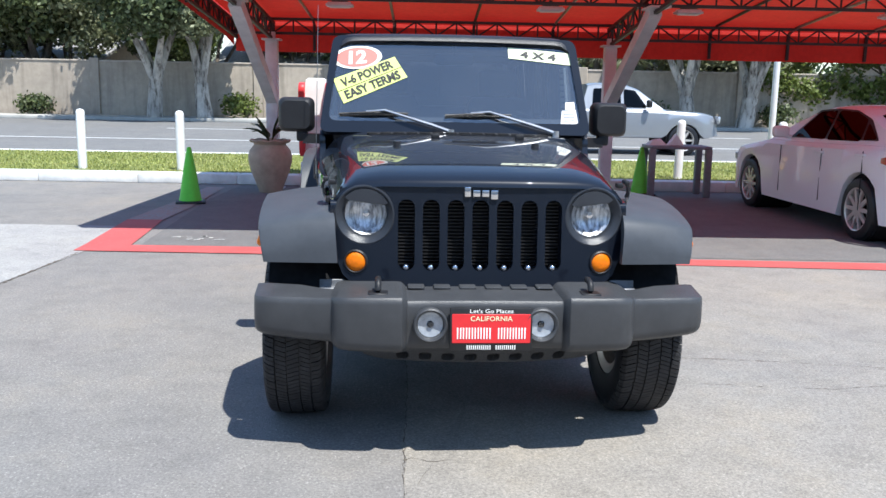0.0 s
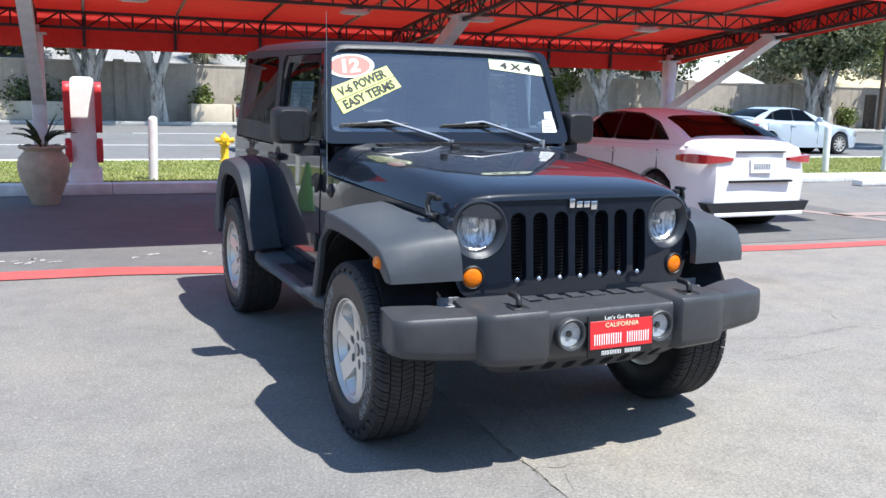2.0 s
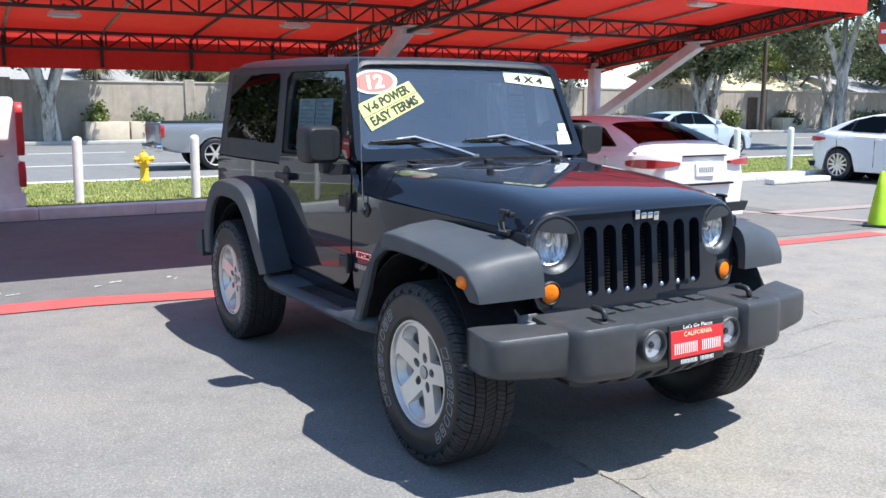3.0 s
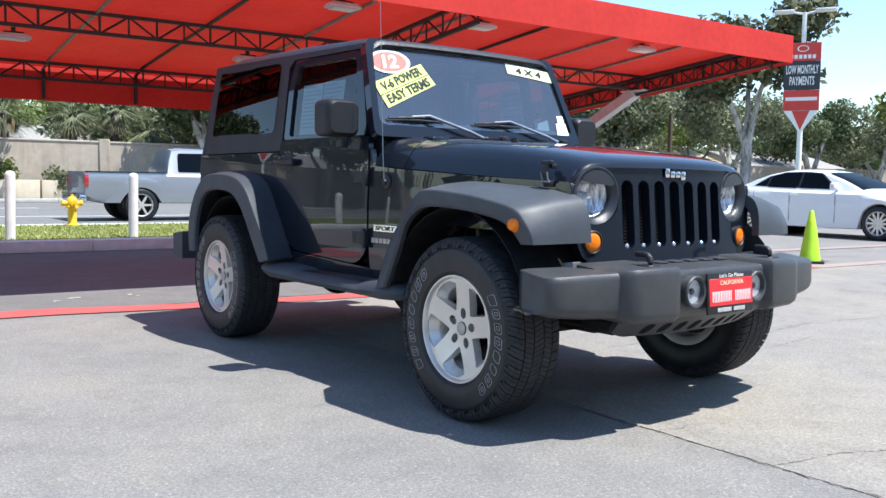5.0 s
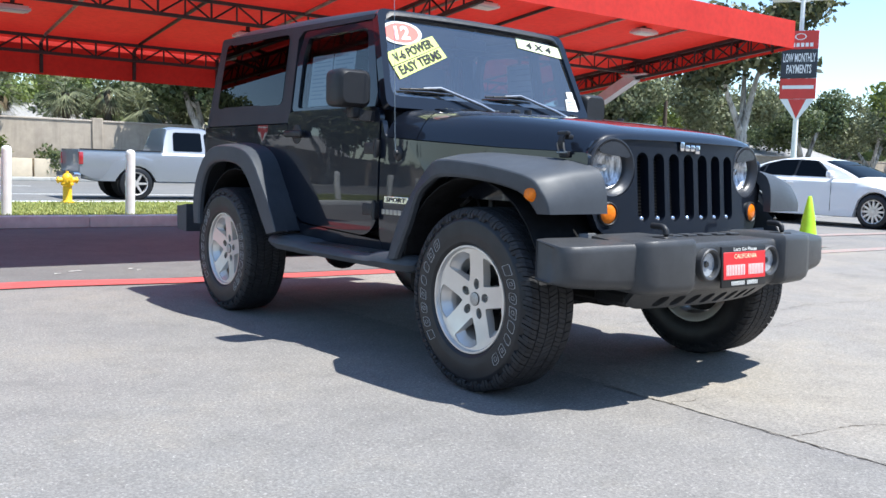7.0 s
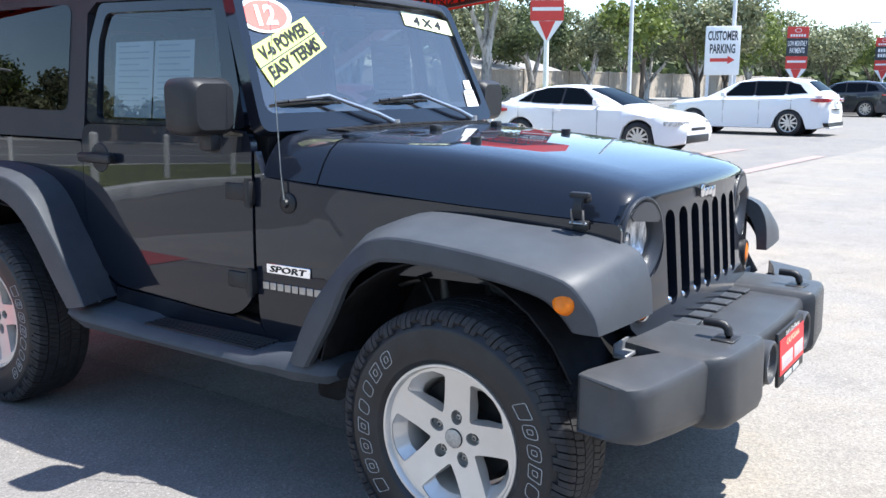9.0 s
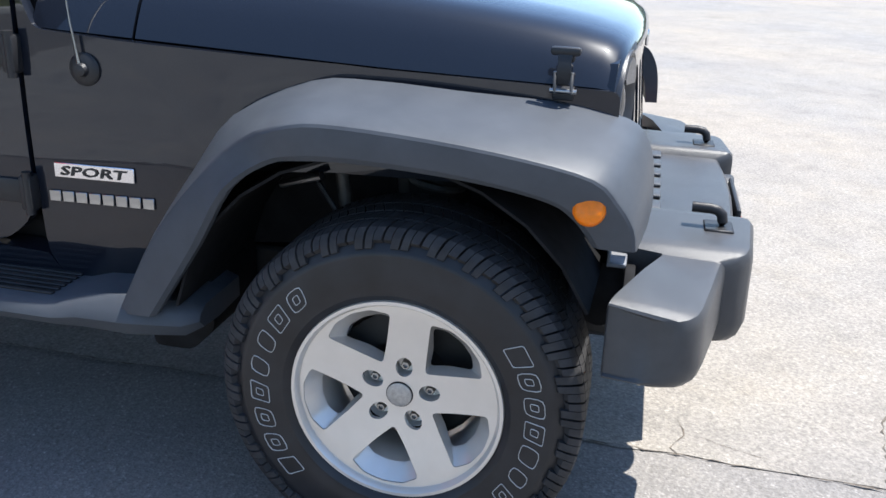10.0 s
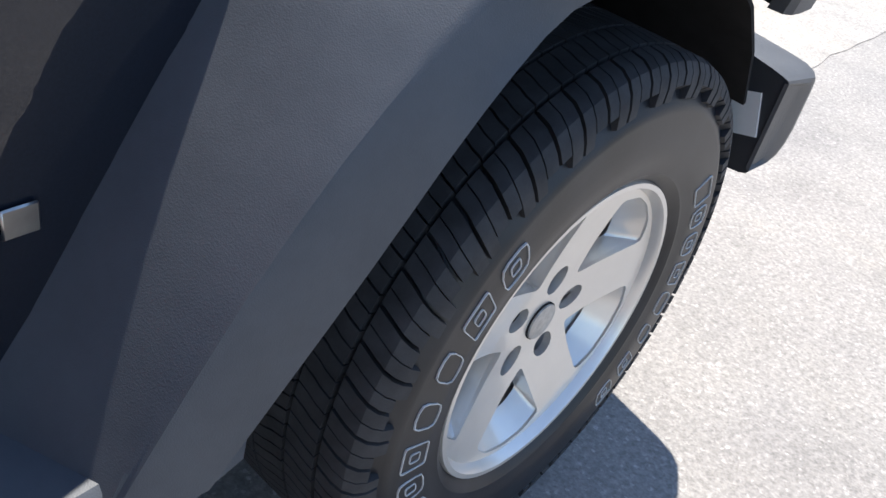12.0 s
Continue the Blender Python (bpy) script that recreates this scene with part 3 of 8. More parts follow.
# wall along the far side of the street
def street_wall():
    bm = bmesh.new()
    for k in range(-16, 24):
        u = k * 7.5
        box(bm, (u + 0.22, 29.35, 0), (u + 7.28, 29.6, 2.55))
        box(bm, (u - 0.22, 29.25, 0), (u + 0.22, 29.7, 2.72), 0.02, 1)
    structure("wall_street", bm, M_STUCCO, "tan stucco boundary wall with pilasters across the street", "wall", m=STREET)
    bm = bmesh.new()
    for k in range(-16, 24):
        box(bm, (k * 7.5 + 0.22, 29.31, 2.552), (k * 7.5 + 7.28, 29.64, 2.63), 0.015, 1)
    structure("wall_coping", bm, M_COPING, "flat coping on the boundary wall", "wall", m=STREET)


street_wall()
# plain unseen wall added behind the camera, to shape reflections in grille and bonnet
bm = bmesh.new()
box(bm, (-24.0, -17.3, 0.0), (48.0, -17.0, 7.0))
structure("unseen_reflection_wall", bm, M_ROOFW, "unseen pale wall added behind the camera for the car's reflections", "wall")
bm = bmesh.new()
box(bm, (43.05, 29.30, 0.14), (43.95, 29.345, 2.2), 0.01, 1)
for k in range(6):
    box(bm, (43.08 + 0.145 * k, 29.285, 0.18), (43.08 + 0.145 * k + 0.13, 29.30, 2.16), 0.004, 1)
structure("door_1", bm, M_WOODPOST, "dark brown boarded garden door in the wall", "door", m=STREET)

# ---- the canopy ----
def canopy():
    root = thing("canopy", "red fabric carport canopy on grey pillars with black trusses", "canopy", STREET)
    U0, U1, VB, VF = -2.6, 8.0, 1.05, -4.25

    PILLARS = (-2.02, 2.88, 7.75)

    def top(v):
        return 2.46 + (0.75 - v) * 0.092 if v < 0.75 else 2.46 - (v - 0.75) * 0.25

    # fabric roof, in one sheet that sags a little between the rafters
    bm = bmesh.new()
    nu, nv = 72, 16
    grid = []
    for i in range(nu + 1):
        u = U0 + (U1 - U0) * i / nu
        row = []
        for j in range(nv + 1):
            v = VF + (VB - VF) * j / nv
            sag = -0.012 * math.sin(math.pi * ((u - U0) / 1.172 % 1.0)) * math.sin(math.pi * j / nv)
            row.append(bm.verts.new((u, v, top(v) + 0.04 + sag)))
        grid.append(row)
    for i in range(nu):
        for j in range(nv):
            bm.faces.new((grid[i][j], grid[i + 1][j], grid[i + 1][j + 1], grid[i][j + 1]))
    part("fabric_roof", bm, M_FABRIC, root, "red stretched fabric")

    def valance(name, pts, drop):
        bm = bmesh.new()
        n = len(pts)
        a = [bm.verts.new(p) for p in pts]
        b = [bm.verts.new((p[0], p[1], p[2] - d)) for p, d in zip(pts, drop)]
        for i in range(n - 1):
            bm.faces.new((a[i], a[i + 1], b[i + 1], b[i]))
        part(name, bm, M_FABRIC, root, "red fabric valance")

    e = 0.02
    valance("valance", [(U0, VF - e, top(VF) + 0.1), (U1, VF - e, top(VF) + 0.1)], (0.36, 0.36))
    valance("valance", [(U0, VB + e, top(VB) + 0.05), (U1, VB + e, top(VB) + 0.05)], (0.44, 0.44))
    for u in (U0 - e, U1 + e):
        vs = [VF + (VB - VF) * k / 8 for k in range(9)]
        valance("valance", [(u, v, top(v) + 0.08) for v in vs], [0.34 + 0.05 * k / 8 for k in range(9)])

    # trusses
    def truss(name, p0, p1, depth, bays, r=0.019, arch=0.0):
        p0, p1 = Vector(p0), Vector(p1)
        side = (p1 - p0).cross(Vector((0, 0, 1))).normalized()

        def at(t, low):
            p = p0.lerp(p1, t)
            p.z += arch * math.sin(math.pi * t)
            return p - Vector((0, 0, depth)) if low else p
        k = bays * 2
        q, w = side * r, Vector((0, 0, r))
        chord = []
        for low in (0, 1):
            bm = bmesh.new()
            loft(bm, [[p + q + w, p - q + w, p - q - w, p + q - w] for p in (at(i / k, low) for i in range(k + 1))])
            chord.append(part(name if not low else "lower_chord", bm, M_STEEL, chord[0] if low else root, "" if low else "black steel lattice truss"))
        bm = bmesh.new()
        for i in range(bays + 1):
            cyl(bm, at(i / bays, 0), at(i / bays, 1), r * 0.7, 4)
        for i in range(bays):
            m = (i + 0.5) / bays
            cyl(bm, at(i / bays, 1), at(m, 0), r * 0.6, 4)
            cyl(bm, at(m, 0), at((i + 1) / bays, 1), r * 0.6, 4)
            cyl(bm, at(m, 0), at(m, 1), r * 0.6, 4)
        tagged(part("web", bm, M_STEEL, chord[0]), kind="stuff")

    truss("truss", (U0, 0.80, top(0.80)), (U1, 0.80, top(0.80)), 0.2, 18)
    truss("truss", (U0, -1.75, top(-1.75)), (U1, -1.75, top(-1.75)), 0.2, 18)
    truss("truss", (U0, -4.15, top(-4.15) - 0.005), (U1, -4.15, top(-4.15) - 0.005), 0.1, 18)
    for u in PILLARS:
        truss("truss", (u, 0.95, top(0.95) - 0.02), (u, -4.1, top(-4.1) - 0.02), 0.24, 8, 0.022, 0.0)
    for u in (U0 + 0.03, U1 - 0.03):
        truss("truss", (u, 1.0, top(1.0) - 0.01), (u, -4.15, top(-4.15) - 0.01), 0.2, 9, 0.018)
    # rafters under the fabric
    for k in range(10):
        u = U0 + 1.172 * (k + 0.5) - 0.6
        if k == 0:
            continue
        bm = bmesh.new()
        tube(bm, [(u, VF + 0.02, top(VF) + 0.012), (u, -2.0, top(-2.0) + 0.012), (u, 0.75, top(0.75) + 0.012), (u, VB, top(VB) + 0.012)], 0.021, 6)
        part("rafter", bm, M_TUBE if k % 3 else M_STEEL, root, "weathered steel tube rafter")
    # hangers that hold the valances out at the back and at the ends
    for k in range(1, 10):
        u = U0 + 1.172 * (k + 0.5) - 0.6
        bm = bmesh.new()
        box(bm, (u - 0.02, VB - 0.03, top(VB) - 0.37), (u + 0.02, VB + 0.008, top(VB) + 0.01))
        part("hanger", bm, M_STEEL, root, "dark steel hanger")
    for u in (U0 + 0.004, U1 - 0.004):
        for k in range(9):
            v = VF + 0.3 + 0.57 * k
            bm = bmesh.new()
            box(bm, (u - 0.010, v - 0.016, top(v) - 0.26), (u + 0.010, v + 0.016, top(v) + 0.01))
            part("hanger", bm, M_STEEL, root, "dark steel hanger")
    # pillars with a brace and a head plate
    P = 0.75
    for u in PILLARS:
        bm = bmesh.new()
        box(bm, (u - 0.085, P - 0.085, 0.0), (u + 0.085, P + 0.085, 2.14), 0.012)
        box(bm, (u - 0.15, P - 0.15, 0.0), (u + 0.15, P + 0.15, 0.02), 0.004)
        box(bm, (u - 0.13, P - 0.13, 2.14), (u + 0.13, P + 0.13, 2.165), 0.004)
        box(bm, (u - 0.05, P - 0.05, 2.165), (u + 0.05, P + 0.05, 2.26), 0.004)
        pil = part("pillar", bm, M_PILLAR, root, "light grey painted square steel pillar")
        bm = bmesh.new()
        s, t2 = Vector((0, P - 0.02, 1.30)), Vector((0, -1.72, 2.45))
        d = t2 - s
        nrm = Vector((0, d.z, -d.y)).normalized() * 0.075
        ring = lambda p: [(u + a, p.y + nrm.y * b, p.z + nrm.z * b) for a, b in ((-0.075, -1), (0.075, -1), (0.075, 1), (-0.075, 1))]
        loft(bm, [ring(s), ring(t2)])
        box(bm, (u - 0.12, -1.98, 2.45), (u + 0.12, -1.52, 2.475), 0.004)
        part("brace", bm, M_PILLAR, pil)
    # lamps under the fabric
    for v, z in ((-0.75, top(-0.75) - 0.02), (-3.25, top(-3.25) + 0.02)):
        for u in (-0.90, 1.78, 3.55, 6.21):
            lamp = bmesh.new()
            box(lamp, (u - 0.17, v - 0.10, z - 0.085), (u + 0.17, v + 0.10, z - 0.050), 0.010)
            box(lamp, (u - 0.15, v - 0.085, z - 0.052), (u + 0.15, v + 0.085, z - 0.030), 0.008)
            arm = bmesh.new()
            box(arm, (u - 0.10, v - 0.05, z - 0.030), (u + 0.10, v + 0.05, z - 0.008), 0.006)
            box(arm, (u - 0.022, v - 0.022, z - 0.010), (u + 0.022, v + 0.022, z + 0.05), 0.006)
            h = part("lamp_housing", lamp, M_PILLAR, root, "pale box lamp under the canopy")
            part("lamp_bracket", arm, M_STEEL, h, "dark lamp bracket")
            lens = bmesh.new()
            box(lens, (u - 0.13, v - 0.075, z - 0.097), (u + 0.13, v + 0.075, z - 0.088), 0.003, 1)
            part("lamp_lens", lens, M_STICK_WHITE, h)


canopy()
# ---- the black off-road car; its front axle is at y = 0, and it looks along -y ----
car = thing("offroad_car", "black two-door off-road car with hardtop, stickers and alloy wheels", "car")


def side_x(y, z):
    """Half width of the body's skin."""
    w = lerp_table(y, [(-0.45, 0.600), (0.25, 0.655), (0.48, 0.718), (0.65, 0.728), (0.92, 0.736), (1.4, 0.744), (2.4, 0.748), (3.1, 0.725)])
    if z < 0.62:
        w -= (0.62 - z) * 0.12
    elif z > 1.0:
        w -= (z - 1.0) ** 1.5 * 0.05
    else:
        w += 0.004 * math.sin((z - 0.62) / 0.38 * math.pi)
    return w


def top_x(z):
    return 0.728 - (z - 1.17) * 0.115


def body_panel(name, outline, holes=(), mat=M_BLACK, thick=0.03, cuts=(), label="", parent=None, off=0.0, fx=None):
    fx = fx or (lambda y, z: side_x(y, z))
    zs = [0.55 + 0.06 * k for k in range(22)]
    bm = sheet(outline, holes, cuts, zs, lambda y, z: (-(fx(y, z) + off), y, z), thick)
    fix = mirrored(bm)
    return part(name, bm, mat, parent or car, label), part(name, fix, mat, parent or car, label)


YC = [-0.2, 0.0, 0.2, 0.4, 0.6, 0.75, 0.85]
# front quarter: the engine side and the cowl side
body_panel("cowl_panel", smooth_poly([(-0.38, 0.80), (-0.38, 1.010), (0.12, 1.030), (0.69, 1.066), (0.86, 1.080), (0.895, 1.175), (0.895, 0.56), (0.86, 0.50), (0.665, 0.50), (0.56, 0.69), (0.45, 0.80)], 0.02),
           cuts=YC)
DOOR = smooth_poly([(0.905, 1.236), (0.905, 0.66), (1.01, 0.575), (1.68, 0.605), (1.80, 0.70), (1.845, 0.88), (1.850, 1.236)], 0.07, 5)
door_r, door_l = body_panel("door", DOOR, cuts=[1.1, 1.3, 1.5, 1.7], off=0.004)
body_panel("quarter_panel", smooth_poly([(1.858, 1.165), (1.852, 0.88), (1.806, 0.69), (1.70, 0.595), (1.70, 0.56), (1.95, 0.56), (2.0, 0.86), (2.7, 0.86), (2.8, 0.56), (3.06, 0.56), (3.08, 1.165)], 0.02),
           cuts=[2.1, 2.3, 2.5, 2.7, 2.9])
# sill under the door
body_panel("sill", [(0.86, 0.50), (0.90, 0.56), (1.01, 0.567), (1.69, 0.597), (1.72, 0.50)], cuts=[1.1, 1.3, 1.5], thick=0.06)
# inner shell that closes the gaps
bm = bmesh.new()
box(bm, (-0.66, 0.86, 0.48), (0.66, 3.04, 0.62), 0.01, 1)
box(bm, (-0.67, 1.84, 0.5), (-0.64, 1.90, 1.16))
box(bm, (0.64, 1.84, 0.5), (0.67, 1.90, 1.16))
box(bm, (-0.58, 0.80, 0.55), (0.58, 0.88, 1.18))
box(bm, (-0.45, -0.24, 0.62), (0.45, 0.80, 0.98))
box(bm, (-0.36, -0.30, 0.36), (0.36, 0.9, 0.62), 0.03, 1)
part("underbody", bm, M_DARK, car, "dark underbody")
bm = bmesh.new()
for s in (-1, 1):
    box(bm, (s * 0.40 - 0.04, -0.45, 0.40), (s * 0.40 + 0.04, 3.1, 0.52), 0.01, 1)
tube(bm, [(-0.78, 0.0, 0.37), (0.78, 0.0, 0.37)], 0.045, 10)
tube(bm, [(-0.78, 2.424, 0.37), (0.78, 2.424, 0.37)], 0.05, 10)
bmesh.ops.create_uvsphere(bm, u_segments=16, v_segments=10, radius=0.11, matrix=pose(0.20, 0.03, 0.385))
bmesh.ops.create_uvsphere(bm, u_segments=12, v_segments=8, radius=0.14, matrix=pose(0, 2.424, 0.36))
tube(bm, [(-0.6, -0.14, 0.42), (0.6, -0.16, 0.46)], 0.02, 8)
for s in (-1, 1):
    tube(bm, [(s * 0.52, 0.05, 0.42), (s * 0.48, 0.10, 0.92)], 0.035, 8)
    tube(bm, [(s * 0.46, 0.02, 0.44), (s * 0.46, 0.02, 0.85)], 0.07, 12)
part("chassis", bm, M_DISC, car, "dusty steel axles and frame rails")
for s in (-1, 1):
    bm = bmesh.new()
    tube(bm, [(s * 0.60, 0.16, 0.40), (s * 0.585, 0.20, 0.62)], 0.030, 12)
    tube(bm, [(s * 0.585, 0.20, 0.62), (s * 0.57, 0.235, 0.86)], 0.016, 10)
    part("damper", bm, M_CAST, car, "grey steering side damper in the wheel well")
    bm = bmesh.new()
    tube(bm, [(s * (0.50 + 0.062 * math.cos(a)), 0.02 + 0.062 * math.sin(a), 0.46 + 0.36 * a / 37.7) for a in (0.35 * k for k in range(108))], 0.0085, 6)
    part("coil_spring", bm, M_CAST, car, "dusty coil spring in the wheel well")
    bm = bmesh.new()
    tube(bm, [(s * 0.60, 0.30, 0.80), (s * 0.62, 0.22, 0.70), (s * 0.63, 0.12, 0.68), (s * 0.64, 0.06, 0.56)], 0.007, 6)
    part("brake_hose", bm, M_TRIM, car, "black brake hose")
    bm = bmesh.new()
    tube(bm, [(s * 0.66, 0.335, 0.765), (s * 0.70, 0.225, 0.805)], 0.009, 8)
    part("strut_link", bm, M_NUT, car, "bright steel link")
body_b = bmesh.new()
box(body_b, (-0.70, 3.03, 0.58), (0.70, 3.08, 1.165), 0.01, 1)
part("tailgate", body_b, M_BLACK, car)
body_b = bmesh.new()
loft(body_b, [[(x, 3.08, 0.45), (x, 3.24, 0.46), (x, 3.25, 0.62), (x, 3.08, 0.64)] for x in (-0.86, -0.4, 0.4, 0.86)])
part("rear_bumper", body_b, M_FLARE, car, "grained black rear bumper")
for s in (-1, 1):
    bm = bmesh.new()
    box(bm, (s * 0.66 - 0.05, 3.08, 0.86), (s * 0.66 + 0.05, 3.13, 1.10), 0.012)
    lamp = part("tail_lamp", bm, M_TRIM, car)
    bm = bmesh.new()
    box(bm, (s * 0.66 - 0.04, 3.128, 0.88), (s * 0.66 + 0.04, 3.138, 1.08), 0.004)
    part("tail_lens", bm, M_REDLENS, lamp)

# bonnet
TS = [-1, -0.985, -0.95, -0.90, -0.84, -0.76, -0.66, -0.52, -0.36, -0.18, 0, 0.18, 0.36, 0.52, 0.66, 0.76, 0.84, 0.90, 0.95, 0.985, 1]


def bonnet_row(y):
    """One cross section of the bonnet and of the cowl behind it."""
    w = lerp_table(y, [(-0.42, 0.592), (0.3, 0.664), (0.67, 0.702), (0.90, 0.730)])
    zc = lerp_table(y, [(-0.418, 1.075), (-0.414, 1.092), (-0.40, 1.104), (-0.375, 1.117), (-0.32, 1.132), (-0.24, 1.148), (-0.1, 1.168), (0.06, 1.186), (0.22, 1.200), (0.38, 1.211), (0.665, 1.229), (0.87, 1.240)])
    ze = lerp_table(y, [(-0.42, 1.008), (-0.38, 1.014), (0.12, 1.034), (0.69, 1.070), (0.87, 1.082)])
    row = []
    for t in TS:
        a = abs(t)
        s = 0.10 * a * a + 0.18 * max(0.0, (a - 0.55) / 0.45) ** 2 + 0.72 * max(0.0, (a - 0.80) / 0.20) ** 2.4
        ridge = 0.004 * math.exp(-((a - 0.62) / 0.06) ** 2)
        back = 0.05 * a ** 2.6 * (1.0 if y < -0.2 else max(0.0, (0.3 - y) / 0.5))
        row.append((t * w, y + back, zc - (zc - ze) * s + ridge * (0.4 if y < -0.35 else 1)))
    return row


def bonnet():
    bm = bmesh.new()
    loft(bm, [bonnet_row(y) for y in (-0.418, -0.414, -0.40, -0.375, -0.32, -0.24, -0.1, 0.06, 0.22, 0.38, 0.52, 0.60, 0.64)], False, False)
    thicken(bm, 0.018, (0, 0, 1))
    return part("bonnet", bm, M_BLACK, car, "glossy black bonnet", 50)


hood = bonnet()
for s in (-1, 1):
    # latch on each side of the bonnet: a black strap with a T grip, on a steel link and foot
    bm = bmesh.new()
    x, y = s * 0.618, -0.266
    box(bm, (x - 0.014, y - 0.022, 0.990), (x + 0.016, y + 0.022, 1.016), 0.005)
    loft(bm, [[(x + s * dx + a, y + b * w, z) for a, b in ((-0.006, -1), (0.006, -1), (0.006, 1), (-0.006, 1))] for dx, z, w in ((0.018, 1.024, 0.011), (0.027, 1.046, 0.015), (0.024, 1.066, 0.012), (0.014, 1.086, 0.015))])
    box(bm, (x + s * 0.012 - 0.011, y - 0.030, 1.080), (x + s * 0.012 + 0.011, y + 0.030, 1.097), 0.006)
    box(bm, (x - 0.030 if s > 0 else x, y - 0.017, 1.064), (x if s > 0 else x + 0.030, y + 0.017, 1.084), 0.005)
    latch = part("bonnet_latch", bm, M_TRIM, car, "black rubber bonnet latch on a steel link")
    bm = bmesh.new()
    cyl(bm, (x + s * 0.017, y - 0.027, 1.010), (x + s * 0.017, y + 0.027, 1.010), 0.005, 10)
    for dy in (-0.017, 0.017):
        tube(bm, [(x + s * 0.017, y + dy, 1.006), (x + s * 0.026, y + dy, 1.028), (x + s * 0.029, y + dy, 1.050)], 0.0036, 8)
    part("latch_link", bm, M_NUT, latch, "steel latch link")
    bm = bmesh.new()
    cyl(bm, (s * 0.33, 0.265, 1.172), (s * 0.33, 0.265, 1.216), 0.021, 12, 0.018)
    part("windscreen_bumper", bm, M_TRIM, hood, "black rubber bumper")
    bm = bmesh.new()
    box(bm, (s * 0.50 - 0.05, 0.60, 1.19), (s * 0.50 + 0.05, 0.67, 1.225), 0.012)
    part("bonnet_hinge", bm, M_BLACK, hood)
for x in (-0.13, 0.30):
    bm = bmesh.new()
    box(bm, (x - 0.022, 0.55, 1.212), (x + 0.022, 0.585, 1.242), 0.008)
    part("washer_nozzle", bm, M_TRIM, hood)
bm = bmesh.new()
loft(bm, [[(0.075 * math.cos(a) + dx, 0.42 + 0.03 * math.sin(a), 1.203 + dz) for a in (2 * math.pi * k / 24 for k in range(24))] for dx, dz in ((0.02, -0.01), (0.02, 0.012))])
part("bonnet_vent", bm, M_TRIM, hood, "oval black vent")

# cowl in front of the windscreen
bm = bmesh.new()
loft(bm, [bonnet_row(y) for y in (0.647, 0.70, 0.80, 0.868)], False, False)
thicken(bm, 0.02, (0, 0, 1))
cowl = part("cowl", bm, M_BLACK, car, "black cowl in front of the windscreen")
bm = bmesh.new()
loft(bm, [[(p[0], p[1], p[2] + 0.003) for p in bonnet_row(y)[6:15]] for y in (0.700, 0.75, 0.80)], False, False)
thicken(bm, 0.006, (0, 0, 1))
grid_p = part("cowl_grille", bm, M_TRIM, car, "black plastic cowl grille")
bm = bmesh.new()
box(bm, (-0.028, -0.04, 0.0), (0.028, 0.04, 0.006), 0.002, 1)
me = finish(bm, "vent_slot", M_DARK)
for k in range(14):
    shared("vent_slot", me, grid_p, pose(-0.45 + 0.069 * k, 0.752, 1.2335 - 0.034 * (-0.45 + 0.069 * k) ** 2))

# grille panel
def face_y(x, z):
    """How far forward the grille's face stands."""
    return -0.420 + 0.045 * (abs(x) / 0.6) ** 2.6 - (0.9 - z) * 0.09


SLOTS = [-0.3 + 0.1 * k for k in range(7)]
half = [(0.0, 1.098), (0.30, 1.094), (0.48, 1.082), (0.56, 1.06), (0.592, 1.02), (0.602, 0.96), (0.60, 0.88), (0.585, 0.78), (0.555, 0.71), (0.50, 0.665), (0.42, 0.645), (0.0, 0.640)]
outline = half + [(-x, z) for x, z in reversed(half[1:-1])]
holes = [rounded(x - 0.034, 0.735, x + 0.034, 1.022, 0.033, 5) for x in SLOTS]
holes += [circle(s * 0.468, 0.955, 0.120, 32) for s in (-1, 1)]
bm = sheet(outline, holes, [-0.55 + 0.05 * k for k in range(23)], [0.7, 0.8, 0.9, 1.0], lambda x, z: (x, face_y(x, z), z), 0.045, (0, -1, 0))
grille = part("grille", bm, M_BLACK, car, "black seven slot grille panel", 30)
bm = bmesh.new()
box(bm, (-0.37, -0.335, 0.69), (0.37, -0.32, 1.06))
rad = part("radiator", bm, M_DARK, car, "dark radiator behind the grille")
for k in range(20):
    z = 0.745 + 0.0142 * k
    bm = bmesh.new()
    box(bm, (-0.345, -0.348, z), (0.345, -0.336, z + 0.005))
    part("radiator_fin", bm, M_TRIM, rad)
# small chrome balls stand in for the highlights on the slots' lower edges
for x in SLOTS:
    bm = bmesh.new()
    bmesh.ops.create_uvsphere(bm, u_segments=12, v_segments=8, radius=0.0145, matrix=pose(x, face_y(x, 0.73) + 0.020, 0.745))
    part("slot_glint", bm, M_CHROME, grille, "highlight at the slot's foot, shaped as a chrome ball")
# the maker's mark becomes a plain raised shape
bm = bmesh.new()
y = -0.418
for x0, w, z0, h in ((-0.068, 0.026, 1.036, 0.04), (-0.034, 0.030, 1.036, 0.028), (0.002, 0.030, 1.036, 0.028), (0.038, 0.030, 1.026, 0.038)):
    box(bm, (x0, y - 0.003, z0), (x0 + w, y + 0.006, z0 + h), 0.004)
part("badge", bm, M_CHROME, grille, "small bright badge of four plain blocks")

